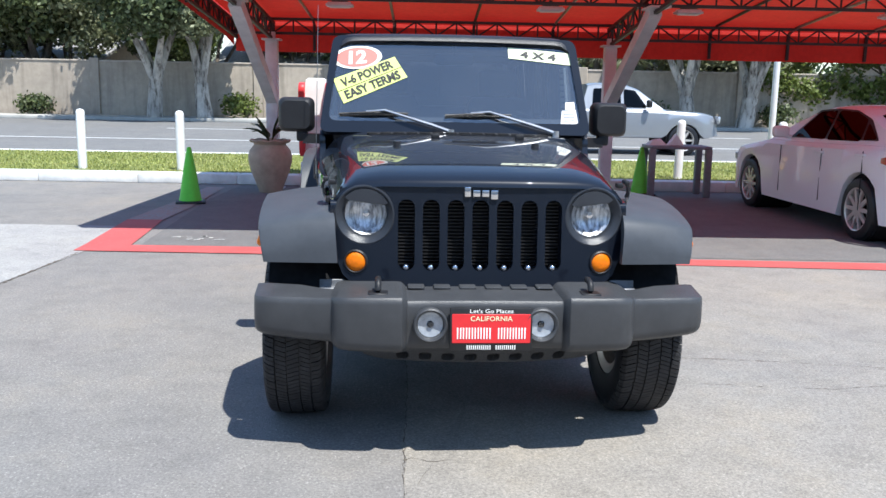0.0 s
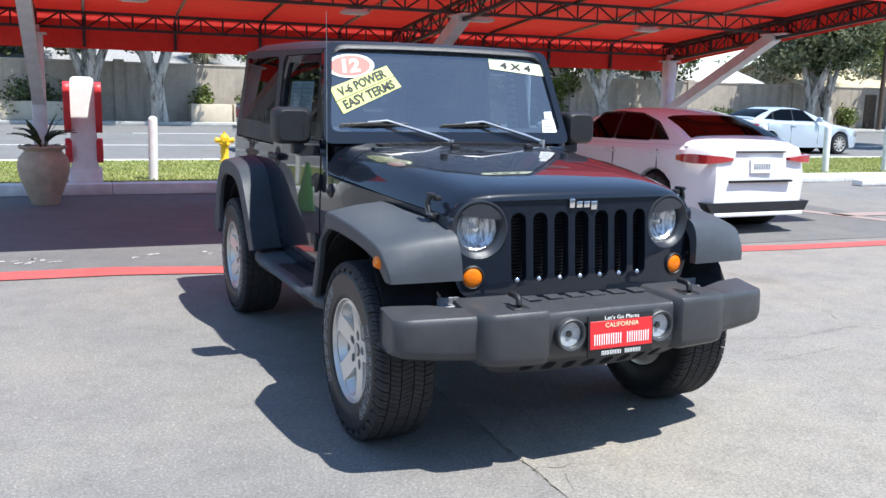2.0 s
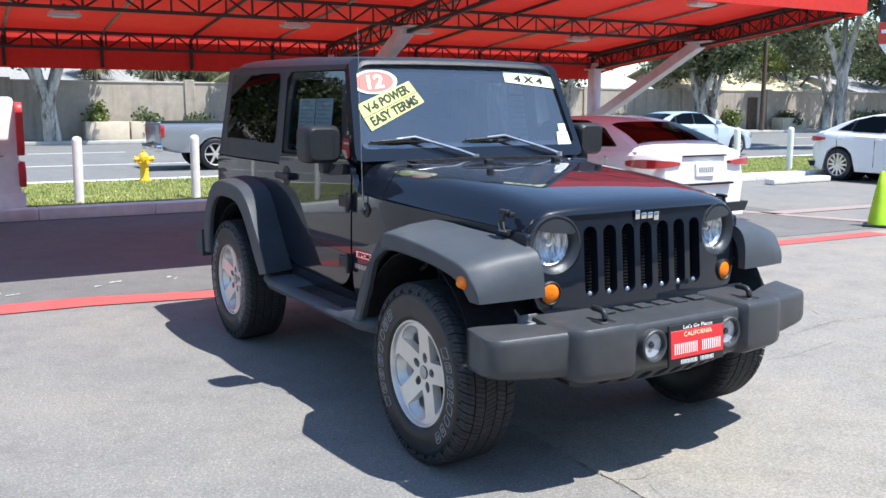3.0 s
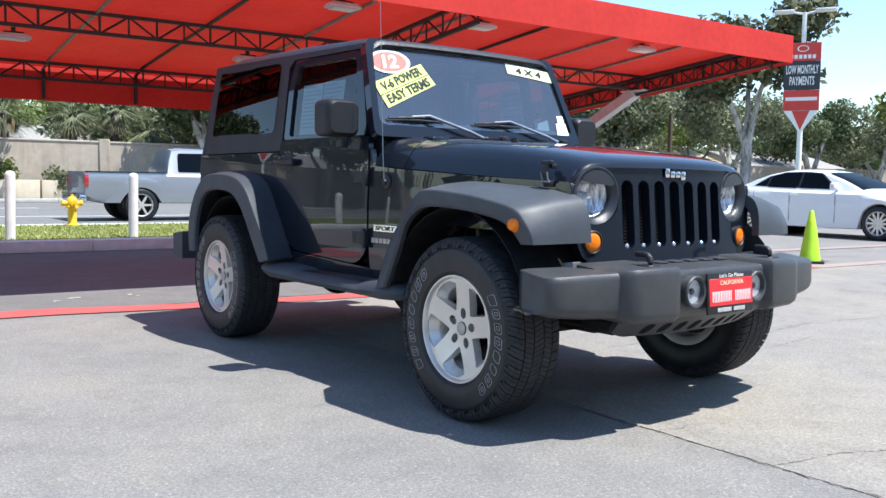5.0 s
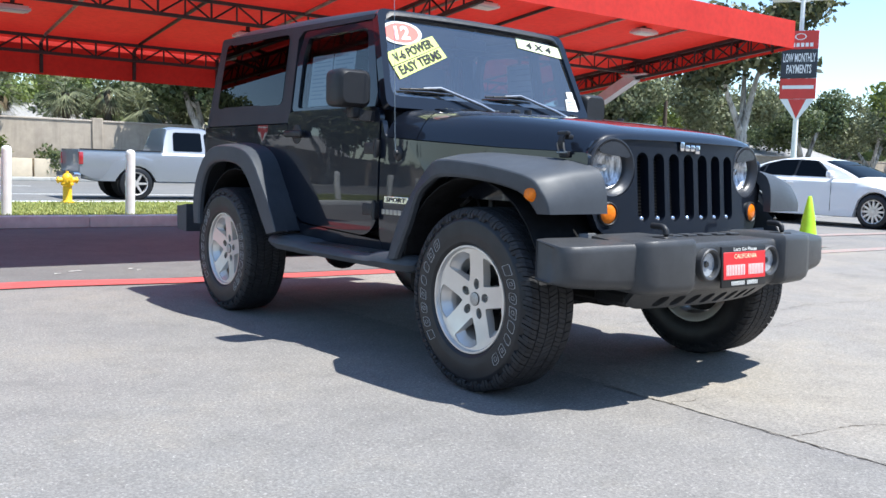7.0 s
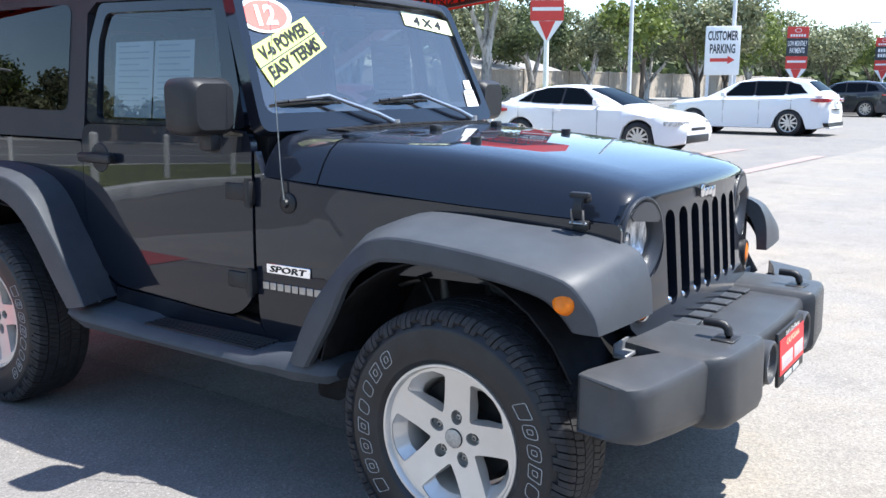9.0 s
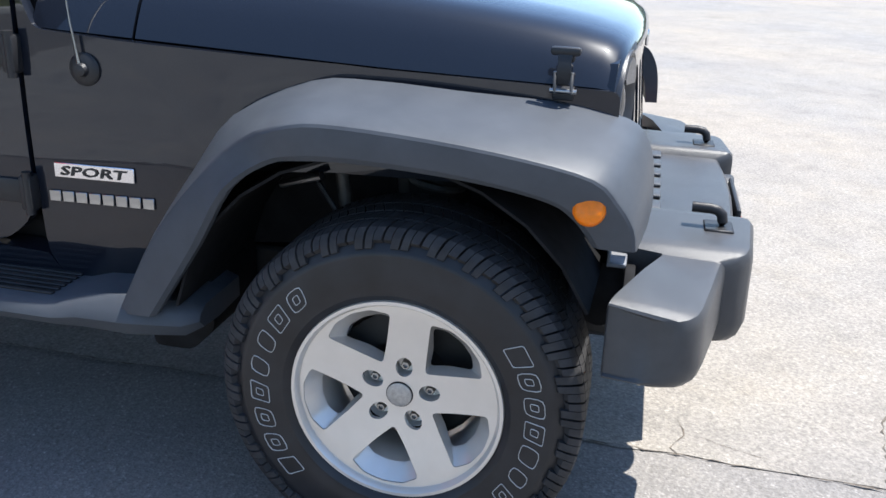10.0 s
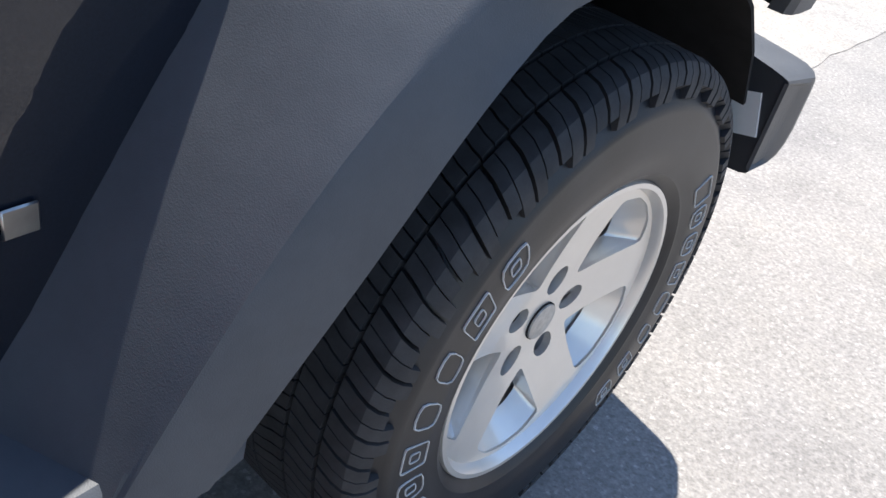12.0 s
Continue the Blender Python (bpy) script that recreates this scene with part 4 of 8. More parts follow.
def headlamp(s):
    x, z = s * 0.468, 0.955
    m = facing((x, face_y(x, z) + 0.008, z), (1, 0.10 * s, 0), (0, 0, 1)) 
    root_b = bmesh.new()
    revolve(root_b, [(0.121, -0.05), (0.1235, 0.002), (0.121, 0.008), (0.116, 0.009), (0.108, 0.004), (0.096, -0.006), (0.090, -0.013), (0.087, -0.022), (0.086, -0.05)], 40, m)
    root = part("headlamp", root_b, M_BEZEL, car, "round headlamp in a dark grey bezel")
    bm = bmesh.new()
    revolve(bm, [(0.0, -0.070), (0.03, -0.067), (0.06, -0.055), (0.086, -0.030)], 28, m)
    part("reflector", bm, M_REFLECT, root, "faceted bright reflector")
    bm = bmesh.new()
    revolve(bm, [(0.0, -0.040), (0.013, -0.042), (0.017, -0.068)], 14, m)
    part("bulb_shield", bm, M_CHROME, root)
    bm = bmesh.new()
    revolve(bm, [(0.0, 0.004), (0.03, 0.001), (0.055, -0.006), (0.075, -0.014), (0.087, -0.021)], 32, m)
    lens = part("lens", bm, M_LENS, root, "clear domed lens")
    lens.visible_shadow = False
    # brow that hangs over the lens and slants down towards the grille
    bm = bmesh.new()
    a0, a1 = radians(28 if s < 0 else 42), radians(138 if s < 0 else 152)
    arc = [a0 + (a1 - a0) * k / 18 for k in range(19)]
    rim = [(0.106 * math.cos(a), 0.106 * math.sin(a)) for a in arc] + [(0.088 * math.cos(a1), 0.088 * math.sin(a1)), (0.088 * math.cos(a0), 0.088 * math.sin(a0))]
    prism(bm, rim, lambda u, v, d: m @ Vector((u, v, d)), 0.004, 0.0105)
    part("brow", bm, M_BEZEL, root, "dark angled headlamp brow")


for s in (-1, 1):
    headlamp(s)
    x, z = s * 0.503, 0.768
    m = facing((x, face_y(x, z) - 0.002, z), (1, 0.14 * s, 0), (0, 0, 1))
    bm = bmesh.new()
    revolve(bm, [(0.049, -0.02), (0.049, 0.006), (0.044, 0.010), (0.041, 0.006)], 24, m)
    ring = part("turn_signal", bm, M_TRIM, car, "round amber turn signal")
    bm = bmesh.new()
    revolve(bm, [(0.0, 0.014), (0.02, 0.0125), (0.036, 0.008), (0.043, 0.0)], 24, m)
    part("amber_lens", bm, M_AMBER, ring)

# flares
def flare(name, stations, xin, xo, label):
    """stations: L the arch edge, U the outer ridge, T the top at the body."""
    rings = []
    n = len(stations)
    for i, (L, U, T, *leg) in enumerate(stations):
        L, U, T = Vector(L), Vector(U), Vector(T)
        xb = xin if not isinstance(xin, (list, tuple)) else lerp_table(i, xin)
        inn = (L - U).normalized()
        if leg:
            # on the rear leg a fold stands between the side towards the body and the ridge
            (xm, *M), o, ol = leg
            M = Vector(M)
        else:
            o = ol = xo(i / (n - 1))
            xm, M = xb + (o - xb) * 0.45, T.lerp(U, 0.28)
        r = [(xb, T), (xm, M), ((xm + o) / 2, (M + U) / 2 - inn * 0.002), (o - 0.010, U.lerp(M, 0.07) - inn * 0.002), (o - 0.004, U - inn * 0.001), (o - 0.0005, U + inn * 0.005),
             ((o + ol) / 2, U.lerp(L, 0.55)), (ol - 0.003, L - inn * 0.012), (ol - 0.012, L), (ol - 0.035, L), (ol - 0.040, L - inn * 0.02), (xb + (o - xb) * 0.5, U.lerp(L, 0.25)), (xb, T.lerp(L, 0.35))]
        rings.append([(-x, p.x, p.y) for x, p in r])
    bm = bmesh.new()
    # finer rings between the stations
    fine = []
    for i in range(n - 1):
        for k in range(3):
            t = k / 3
            p0, p1, p2, p3 = rings[max(i - 1, 0)], rings[i], rings[i + 1], rings[min(i + 2, n - 1)]
            fine.append([tuple(0.5 * (2 * b + (c - a) * t + (2 * a - 5 * b + 4 * c - d) * t * t + (3 * b - a - 3 * c + d) * t ** 3) for a, b, c, d in zip(pa, pb, pc, pd))
                         for pa, pb, pc, pd in zip(p0, p1, p2, p3)])
    fine.append(rings[-1])
    loft(bm, fine)
    other = mirrored(bm)
    return part(name, bm, M_FLARE, car, label, 22), part(name, other, M_FLARE, car, label, 22)


FRONT = [((-0.362, 0.768), (-0.440, 0.770), (-0.468, 0.772)), ((-0.348, 0.792), (-0.432, 0.815), (-0.462, 0.855)), ((-0.322, 0.824), (-0.402, 0.862), (-0.444, 0.914)),
         ((-0.280, 0.852), (-0.356, 0.905), (-0.40, 0.956)), ((-0.175, 0.876), (-0.232, 0.934), (-0.26, 0.984)), ((-0.04, 0.892), (-0.06, 0.957), (-0.06, 0.999)), ((0.10, 0.899), (0.11, 0.969), (0.115, 1.008)),
         ((0.190, 0.895), (0.205, 0.963), (0.255, 1.000)), ((0.258, 0.878), (0.320, 0.915), (0.405, 0.930), (0.745, 0.400, 0.931), 0.892, 0.910),
         ((0.343, 0.818), (0.424, 0.824), (0.487, 0.822), (0.778, 0.476, 0.822), 0.880, 0.912), ((0.424, 0.687), (0.533, 0.690), (0.577, 0.690), (0.820, 0.550, 0.692), 0.875, 0.898),
         ((0.545, 0.508), (0.640, 0.498), (0.692, 0.496), (0.846, 0.642, 0.500), 0.862, 0.880)]
FRONT_OUT = [(0.0, 0.870), (0.09, 0.878), (0.18, 0.888), (0.3, 0.902), (0.5, 0.924), (0.7, 0.928), (0.85, 0.902), (0.92, 0.882), (1.0, 0.848)]
fl_r, fl_l = flare("front_flare", FRONT, [(0, 0.575), (3, 0.590), (4, 0.62), (5, 0.655), (7, 0.665), (8, 0.700), (9, 0.715), (11, 0.715)], lambda t: lerp_table(t, FRONT_OUT), "wide grained dark grey plastic front wing flare")
REAR = [((1.77, 0.53), (1.645, 0.555), (1.705, 0.555)), ((1.85, 0.625), (1.725, 0.685), (1.775, 0.695)), ((1.95, 0.755), (1.83, 0.815), (1.87, 0.82)),
        ((2.045, 0.855), (1.945, 0.945), (1.975, 0.955)), ((2.18, 0.925), (2.11, 1.018), (2.13, 1.035)), ((2.42, 0.938), (2.43, 1.034), (2.43, 1.062)),
        ((2.57, 0.905), (2.61, 0.985), (2.64, 1.02)), ((2.67, 0.80), (2.745, 0.85), (2.80, 0.89)), ((2.715, 0.66), (2.81, 0.69), (2.87, 0.70)), ((2.72, 0.53), (2.80, 0.53), (2.85, 0.53))]
flare("rear_flare", REAR, 0.735, lambda t: 0.925, "wide grained dark grey plastic rear wing flare")
for s, fl in ((-1, fl_r), (1, fl_l)):
    bm = bmesh.new()
    m = facing((s * 0.888, -0.352, 0.851), (0, s, 0), (-0.42 * s, 0, 0.9))
    revolve(bm, [(0.0, 0.013), (0.012, 0.0122), (0.022, 0.0095), (0.029, 0.004), (0.031, -0.004), (0.031, -0.022)], 28, m)
    part("side_marker", bm, M_AMBER, fl, "round amber side marker lamp")
# dark wheel housings
for y0, lo in ((0.05, 0.50), (2.30, 0.50)):
    for s in (-1, 1):
        bm = bmesh.new()
        arc = [(y0 + 0.47 * math.cos(a), 0.44 + 0.47 * math.sin(a)) for a in (math.pi * (0.9 + k) / 13.8 for k in range(12 if y0 < 1 else 13))]
        loft(bm, [[(s * 0.46, y, z), (s * 0.60, y, z), (s * 0.86, y0 + (y - y0) * 0.98, 0.44 + (z - 0.44) * 0.98)] for y, z in arc], False, False)
        bm.faces.new([bm.verts.new((s * 0.46, y, z)) for y, z in arc])
        bmesh.ops.recalc_face_normals(bm, faces=bm.faces)
        bmesh.ops.solidify(bm, geom=bm.faces[:], thickness=0.006)
        part("wheel_housing", bm, M_DARK, car, "dark wheel housing liner")
        if y0 < 1:
            bm = bmesh.new()
            box(bm, (min(s * 0.60, s * 0.785), -0.448, 0.505), (max(s * 0.60, s * 0.785), -0.426, 0.645), 0.004)
            box(bm, (min(s * 0.40, s * 0.56), -0.40, 0.47), (max(s * 0.40, s * 0.56), -0.20, 0.58), 0.02)
            part("bumper_bracket", bm, M_DARK, car, "dark bracket behind the bumper")
            bm = bmesh.new()
            prism(bm, smooth_poly([(0.50, 0.56), (0.50, 0.40), (0.56, 0.34), (0.66, 0.34), (0.66, 0.56)], 0.02), lambda u, v, d: (s * d, u, v), 0.46, 0.70)
            part("splash_panel", bm, M_DARK, car, "dark splash panel behind the wheel")
            bm = bmesh.new()
            prism(bm, smooth_poly([(-0.425, 0.64), (-0.425, 0.52), (-0.385, 0.485), (-0.30, 0.52), (-0.29, 0.64)], 0.02), lambda u, v, d: (s * d, u, v), 0.52, 0.60)
            part("frame_horn", bm, M_DARK, car, "dark end of the frame behind the bumper")

# side steps
def side_step():
    bm = bmesh.new()
    rings = []
    for y, xo, z, h in ((0.47, 0.82, 0.486, 0.05), (0.50, 0.850, 0.486, 0.075), (0.62, 0.872, 0.488, 0.088), (0.74, 0.872, 0.486, 0.078), (0.80, 0.88, 0.478, 0.06), (1.4, 0.88, 0.478, 0.06), (1.46, 0.885, 0.485, 0.075), (1.72, 0.895, 0.492, 0.08), (1.84, 0.87, 0.495, 0.06)):
        xi = 0.62
        rings.append([(-xi, y, z + h * 0.5), (-(xo - 0.035), y, z + h * 0.5), (-(xo - 0.008), y, z + h * 0.22), (-xo, y, z - h * 0.1), (-(xo - 0.02), y, z - h * 0.5), (-(xo - 0.09), y, z - h * 0.62), (-xi, y, z - h * 0.5)])
    loft(bm, rings)
    other = mirrored(bm)
    for b, s in ((bm, -1), (other, 1)):
        st = part("side_step", b, M_FLARE, car, "grained dark plastic side step")
        t = bmesh.new()
        for k in range(7):
            box(t, (s * (0.70 + 0.022 * k) - 0.007, 0.82, 0.507), (s * (0.70 + 0.022 * k) + 0.007, 1.40, 0.514), 0.002, 1)
        part("tread_pad", t, M_TRIM, st, "ribbed black tread")


side_step()

# front bumper
def bumper():
    def ring(x, yf, yb, zt, zb):
        return [(x, yb, zb + 0.006), (x, min(yf + 0.055, yb - 0.004), zb), (x, yf + 0.026, zb + 0.005), (x, yf + 0.009, zb + 0.020), (x, yf + 0.001, zb + 0.046), (x, yf + 0.004, zt - 0.028), (x, yf + 0.007, zt - 0.012), (x, yf + 0.015, zt - 0.003), (x, yf + 0.028, zt), (x, yb, zt + (0.018 if abs(x) > 0.6 else 0.004))]
    rows = [(0.890, -0.500, -0.402, 0.652, 0.524), (0.896, -0.526, -0.403, 0.654, 0.519), (0.893, -0.547, -0.404, 0.657, 0.514), (0.882, -0.566, -0.407, 0.659, 0.509), (0.862, -0.581, -0.413, 0.661, 0.504), (0.83, -0.591, -0.424, 0.662, 0.499), (0.72, -0.612, -0.463, 0.665, 0.490),
            (0.598, -0.634, -0.500, 0.667, 0.485), (0.590, -0.637, -0.500, 0.668, 0.484), (0.578, -0.665, -0.39, 0.676, 0.474), (0.556, -0.688, -0.39, 0.681, 0.469), (0.52, -0.698, -0.39, 0.683, 0.466), (0.345, -0.714, -0.39, 0.687, 0.463), (0.322, -0.711, -0.39, 0.686, 0.463),
            (0.312, -0.700, -0.39, 0.680, 0.463), (0.300, -0.676, -0.39, 0.667, 0.462), (0.292, -0.674, -0.39, 0.666, 0.463), (0.20, -0.680, -0.39, 0.668, 0.465), (0.07, -0.685, -0.39, 0.670, 0.465)]
    full = [(-x, *r) for x, *r in rows] + [(x, *r) for x, *r in reversed(rows)]
    bm = bmesh.new()
    loft(bm, [ring(*r) for r in full])
    b = part("front_bumper", bm, M_BUMP, car, "satin dark grey plastic front bumper", 32)
    # chin below the bumper, drawn back towards its foot, with a row of slots
    chin = smooth_poly([(-0.50, 0.478), (-0.47, 0.402), (-0.40, 0.382), (0.40, 0.382), (0.47, 0.402), (0.50, 0.478)], 0.02)
    slots = [rounded(x - 0.026, 0.392, x + 0.026, 0.440, 0.018, 3) for x in (-0.315 + 0.09 * k for k in range(8))]
    bm = sheet(chin, slots, [-0.4 + 0.05 * k for k in range(17)], [0.41, 0.43, 0.45], lambda x, z: (x, -0.655 + (0.478 - z) * 1.25 + 0.10 * (abs(x) / 0.55) ** 2, z), 0.025, (0, -1, 0))
    part("air_dam", bm, M_BUMP, b, "slotted lower air dam")
    bm = bmesh.new()
    box(bm, (-0.46, -0.49, 0.390), (0.46, -0.30, 0.46), 0.02, 1)
    part("skid_plate", bm, M_TRIM, b)
    bm = bmesh.new()
    box(bm, (-0.027, -0.004, -0.033), (0.027, 0.0025, 0.033), 0.0, 1, pose(-0.850, -0.4175, 0.600, 0, 0, -19.5) @ pose(0, 0, 0, 0, 20, 0))
    part("bumper_label", bm, M_STICK_WHITE, b, "white barcode label on the bumper's back")
    for s in (-1, 1):
        bm = bmesh.new()
        box(bm, (s * 0.60 - 0.05, -0.428, 0.650), (s * 0.60 + 0.05, -0.388, 0.662), 0.003, 1)
        box(bm, (s * 0.60 - 0.05, -0.394, 0.650), (s * 0.60 + 0.05, -0.387, 0.690), 0.002, 1)
        part("bumper_bracket_flange", bm, M_ZINC, b, "pale zinc plated bracket flange")
    # slats between bumper and grille
    bm = bmesh.new()
    box(bm, (-0.5, -0.42, 0.60), (0.5, -0.34, 0.66))
    part("bumper_gap", bm, M_DARK, b)
    for k in range(8):
        x = -0.364 + 0.104 * k
        bm = bmesh.new()
        box(bm, (x - 0.034, -0.495, 0.672), (x + 0.034, -0.395, 0.6815), 0.005, 2)
        part("bumper_slat", bm, M_BUMP, b)
    for s in (-1, 1):
        # tow hook
        bm = bmesh.new()
        x = s * 0.412
        tube(bm, [(x, -0.628, 0.672), (x, -0.630, 0.700), (x, -0.627, 0.716), (x, -0.616, 0.726), (x, -0.600, 0.729), (x, -0.560, 0.729)], 0.0125, 10)
        box(bm, (x - 0.038, -0.655, 0.682), (x + 0.038, -0.590, 0.6905), 0.003, 1)
        part("tow_hook", bm, M_TRIM, car, "black steel tow hook")
        # fog lamp
        m = facing((s * 0.213, -0.690, 0.578), (1, 0, 0), (0, 0, 1))
        bm = bmesh.new()
        revolve(bm, [(0.066, -0.03), (0.066, 0.012), (0.061, 0.017), (0.053, 0.013), (0.049, -0.012)], 28, m)
        fog = part("fog_lamp", bm, M_BUMP, car, "round fog lamp in the bumper")
        bm = bmesh.new()
        revolve(bm, [(0.0, -0.012), (0.03, -0.010), (0.049, -0.005)], 22, m)
        part("fog_reflector", bm, M_FOG, fog, "pale frosted fog lamp glass")
        bm = bmesh.new()
        revolve(bm, [(0.0, 0.008), (0.03, 0.005), (0.051, -0.002)], 22, m)
        part("fog_lens", bm, M_LENS, fog).visible_shadow = False
        bm = bmesh.new()
        revolve(bm, [(0.0, -0.001), (0.010, -0.002), (0.014, -0.010)], 12, m)
        part("fog_bulb_cap", bm, M_TRIM, fog)
    # plate
    m = facing((0.018, -0.706, 0.564), (1, 0, 0), (0, 0.06, 1))
    bm = bmesh.new()
    box(bm, (-0.158, -0.086, -0.012), (0.158, 0.084, 0.0), 0.005, 2, m)
    plate = part("licence_plate", bm, M_INK, car, "red dealer plate in a black frame")
    bm = bmesh.new()
    box(bm, (-0.150, -0.052, 0.0), (0.150, 0.060, 0.003), 0.004, 1, m)
    part("plate_face", bm, M_PLATE_RED, plate, "red plate face")
    lettering("plate_lettering", "Let's Go Places", M_STICK_WHITE, plate, m @ pose(0.0, 0.072, 0.0025), 0.016, 0.165, bold=0.01)
    lettering("plate_lettering", "CALIFORNIA", M_STICK_PALE, plate, m @ pose(0.0, 0.043, 0.0035), 0.019, 0.16)
    # the dealer's name as plain bars
    for z0, h0, span, gap in ((-0.014, 0.044, 0.268, 6), (-0.069, 0.017, 0.19, 6)):
        step = span / 12
        for k in range(12):
            if k != gap:
                x0 = -span / 2 + step * (k + 0.5)
                for dx in (-0.26, 0.26):
                    bar("plate_bar", M_STICK_WHITE, plate, m @ pose(x0 + dx * step, z0, 0.003 if z0 > -0.05 else 0.0005), step * 0.24, h0)


bumper()

# windscreen
def screen(x, s):
    """A point of the windscreen's plane: s runs up it from z = 1.23."""
    z = 1.23 + s
    return Vector((x, 0.8626 + 0.404 * s, z))


WS_N = Vector((0, -1, 0.404)).normalized()
WS_UP = Vector((0, 0.404, 1)).normalized()


def windscreen():
    # frame
    o = smooth_poly([(-0.735, -0.005), (0.735, -0.005), (0.668, 0.512), (-0.668, 0.512)], 0.05, 4)
    h = smooth_poly([(-0.690, 0.055), (0.690, 0.055), (0.630, 0.478), (-0.630, 0.478)], 0.05, 4)
    bm = sheet(o, [h], [], [], lambda x, s: screen(x, s) + WS_N * 0.012, 0.05, WS_N)
    fr = part("windscreen_frame", bm, M_BLACK, car, "black windscreen frame")
    bm = bmesh.new()
    g = smooth_poly([(-0.70, 0.045), (0.70, 0.045), (0.638, 0.488), (-0.638, 0.488)], 0.05, 4)
    bm.faces.new([bm.verts.new(screen(x, s) + WS_N * -0.004) for x, s in g])
    pane = part("windscreen_glass", bm, M_GLASS, car, "tinted windscreen glass with sale stickers")
    pane.visible_shadow = False
    # black band along the foot
    bm = sheet([(-0.69, 0.056), (0.69, 0.056), (0.684, 0.085), (-0.684, 0.085)], [], [], [], lambda x, s: screen(x, s) + WS_N * -0.006, 0.003, WS_N)
    part("black_band", bm, M_INK, pane)

    def flat(name, pts, mat, lift, label="", parent=None):
        bm = bmesh.new()
        prism(bm, pts, lambda x, z, d: screen(x, z - 1.23) + WS_N * d, lift, lift + 0.0012)
        return part(name, bm, mat, parent or car, label)

    n = 28
    cx, cz, ax = -0.537, 1.6275, radians(5)
    def oval(a, b):
        return [(cx + a * math.cos(t) * math.cos(ax) - b * math.sin(t) * math.sin(ax), cz + a * math.cos(t) * math.sin(ax) + b * math.sin(t) * math.cos(ax)) for t in (2 * math.pi * k / n for k in range(n))]
    st = flat("year_sticker", oval(0.136, 0.062), M_STICK_WHITE, 0.0, "white oval sticker with red field")
    flat("sticker_field", oval(0.112, 0.052), M_STICK_RED, 0.0014, parent=st)
    mt = facing(screen(cx, cz - 1.23) + WS_N * 0.003, Vector((1, 0, 0)) + WS_UP * 0.10, WS_UP)
    lettering("sticker_lettering", "12", M_STICK_WHITE, st, mt, 0.078, 0.100, bold=0.035, shear=0.1)
    tl, tr, br, bl = (-0.665, 1.508), (-0.333, 1.635), (-0.262, 1.526), (-0.606, 1.378)
    ml, mr = (-0.638, 1.442), (-0.298, 1.581)
    mix2 = lambda a, b, t: (a[0] + (b[0] - a[0]) * t, a[1] + (b[1] - a[1]) * t)
    up_c, lo_c = mix2(mix2(tl, tr, 0.5), mix2(ml, mr, 0.5), 0.5), mix2(mix2(ml, mr, 0.5), mix2(bl, br, 0.5), 0.5)
    way = Vector((mr[0] - ml[0], 0, 0)) + WS_UP * (mr[1] - ml[1]) * 1.0785
    for pts, text, c, w in (([tl, tr, mr, ml], "V-6 POWER", up_c, 0.30), ([mix2(ml, bl, 0.06), mix2(mr, br, 0.06), br, bl], "EASY TERMS", lo_c, 0.32)):
        s2 = flat("sale_sticker", pts, M_STICK_GREEN, 0.0, "yellow-green sale sticker with black words")
        lettering("sticker_lettering", text, M_INK, s2, facing(screen(c[0], c[1] - 1.23) + WS_N * 0.0022, way, WS_UP), 0.052, w, bold=0.032)
    s2 = flat("drive_sticker", [(0.294, 1.699), (0.640, 1.673), (0.645, 1.608), (0.296, 1.640)], M_STICK_PALE, 0.0, "pale green strip sticker")
    lettering("sticker_lettering", "4 X 4", M_INK, s2, facing(screen(0.462, 1.655 - 1.23) + WS_N * 0.0022, Vector((1, 0, 0)) + WS_UP * -0.08, WS_UP), 0.040, 0.20, bold=0.035)
    s2 = flat("inspection_sticker", [(0.585, 1.36), (0.662, 1.365), (0.672, 1.290), (0.575, 1.290)], M_STICK_WHITE, 0.0, "white service sticker")
    s3 = flat("inspection_sticker", [(0.605, 1.405), (0.655, 1.408), (0.658, 1.368), (0.603, 1.366)], M_STICK_WHITE, 0.0, "small white service sticker")
    for k in range(3):
        flat("print_line", [(0.592, 1.345 - 0.018 * k), (0.652, 1.347 - 0.018 * k), (0.652, 1.341 - 0.018 * k), (0.592, 1.339 - 0.018 * k)], M_INK_GREY, 0.0014, parent=s2)
    # wipers
    for x0, x1, arm in ((-0.63, -0.26, -0.03), (-0.06, 0.30, 0.54)):
        z = 1.315
        bm = bmesh.new()
        p0, p1 = screen(arm, -0.002) + WS_N * 0.03, screen((x0 + x1) / 2 + 0.06, z + 0.018 - 1.23) + WS_N * 0.035
        tube(bm, [p0, p0.lerp(p1, 0.3) + WS_N * 0.012, p1 + WS_N * 0.004, screen((x0 + x1) / 2 - 0.04, z + 0.016 - 1.23) + WS_N * 0.022], [0.011, 0.009, 0.007, 0.005], 8)
        cyl(bm, p0 - Vector((0, 0.0, 0.03)), p0 + Vector((0, 0, 0.012)), 0.018, 12)
        arm_o = part("wiper_arm", bm, M_ARM_GLINT, car, "black wiper arm, its sun glint put into a pale metal colour")
        bm = bmesh.new()
        a, b = screen(x0, z + 0.006 - 1.23) + WS_N * 0.012, screen(x1, z + 0.012 - 1.23) + WS_N * 0.012
        tube(bm, [a, a.lerp(b, 0.5) + WS_UP * 0.006, b], 0.006, 6)
        tube(bm, [a.lerp(b, 0.15) + WS_N * 0.006, a.lerp(b, 0.5) + WS_N * 0.022, a.lerp(b, 0.85) + WS_N * 0.006], 0.006, 6)
        part("wiper_blade", bm, M_TRIM, arm_o, "black wiper blade")


windscreen()

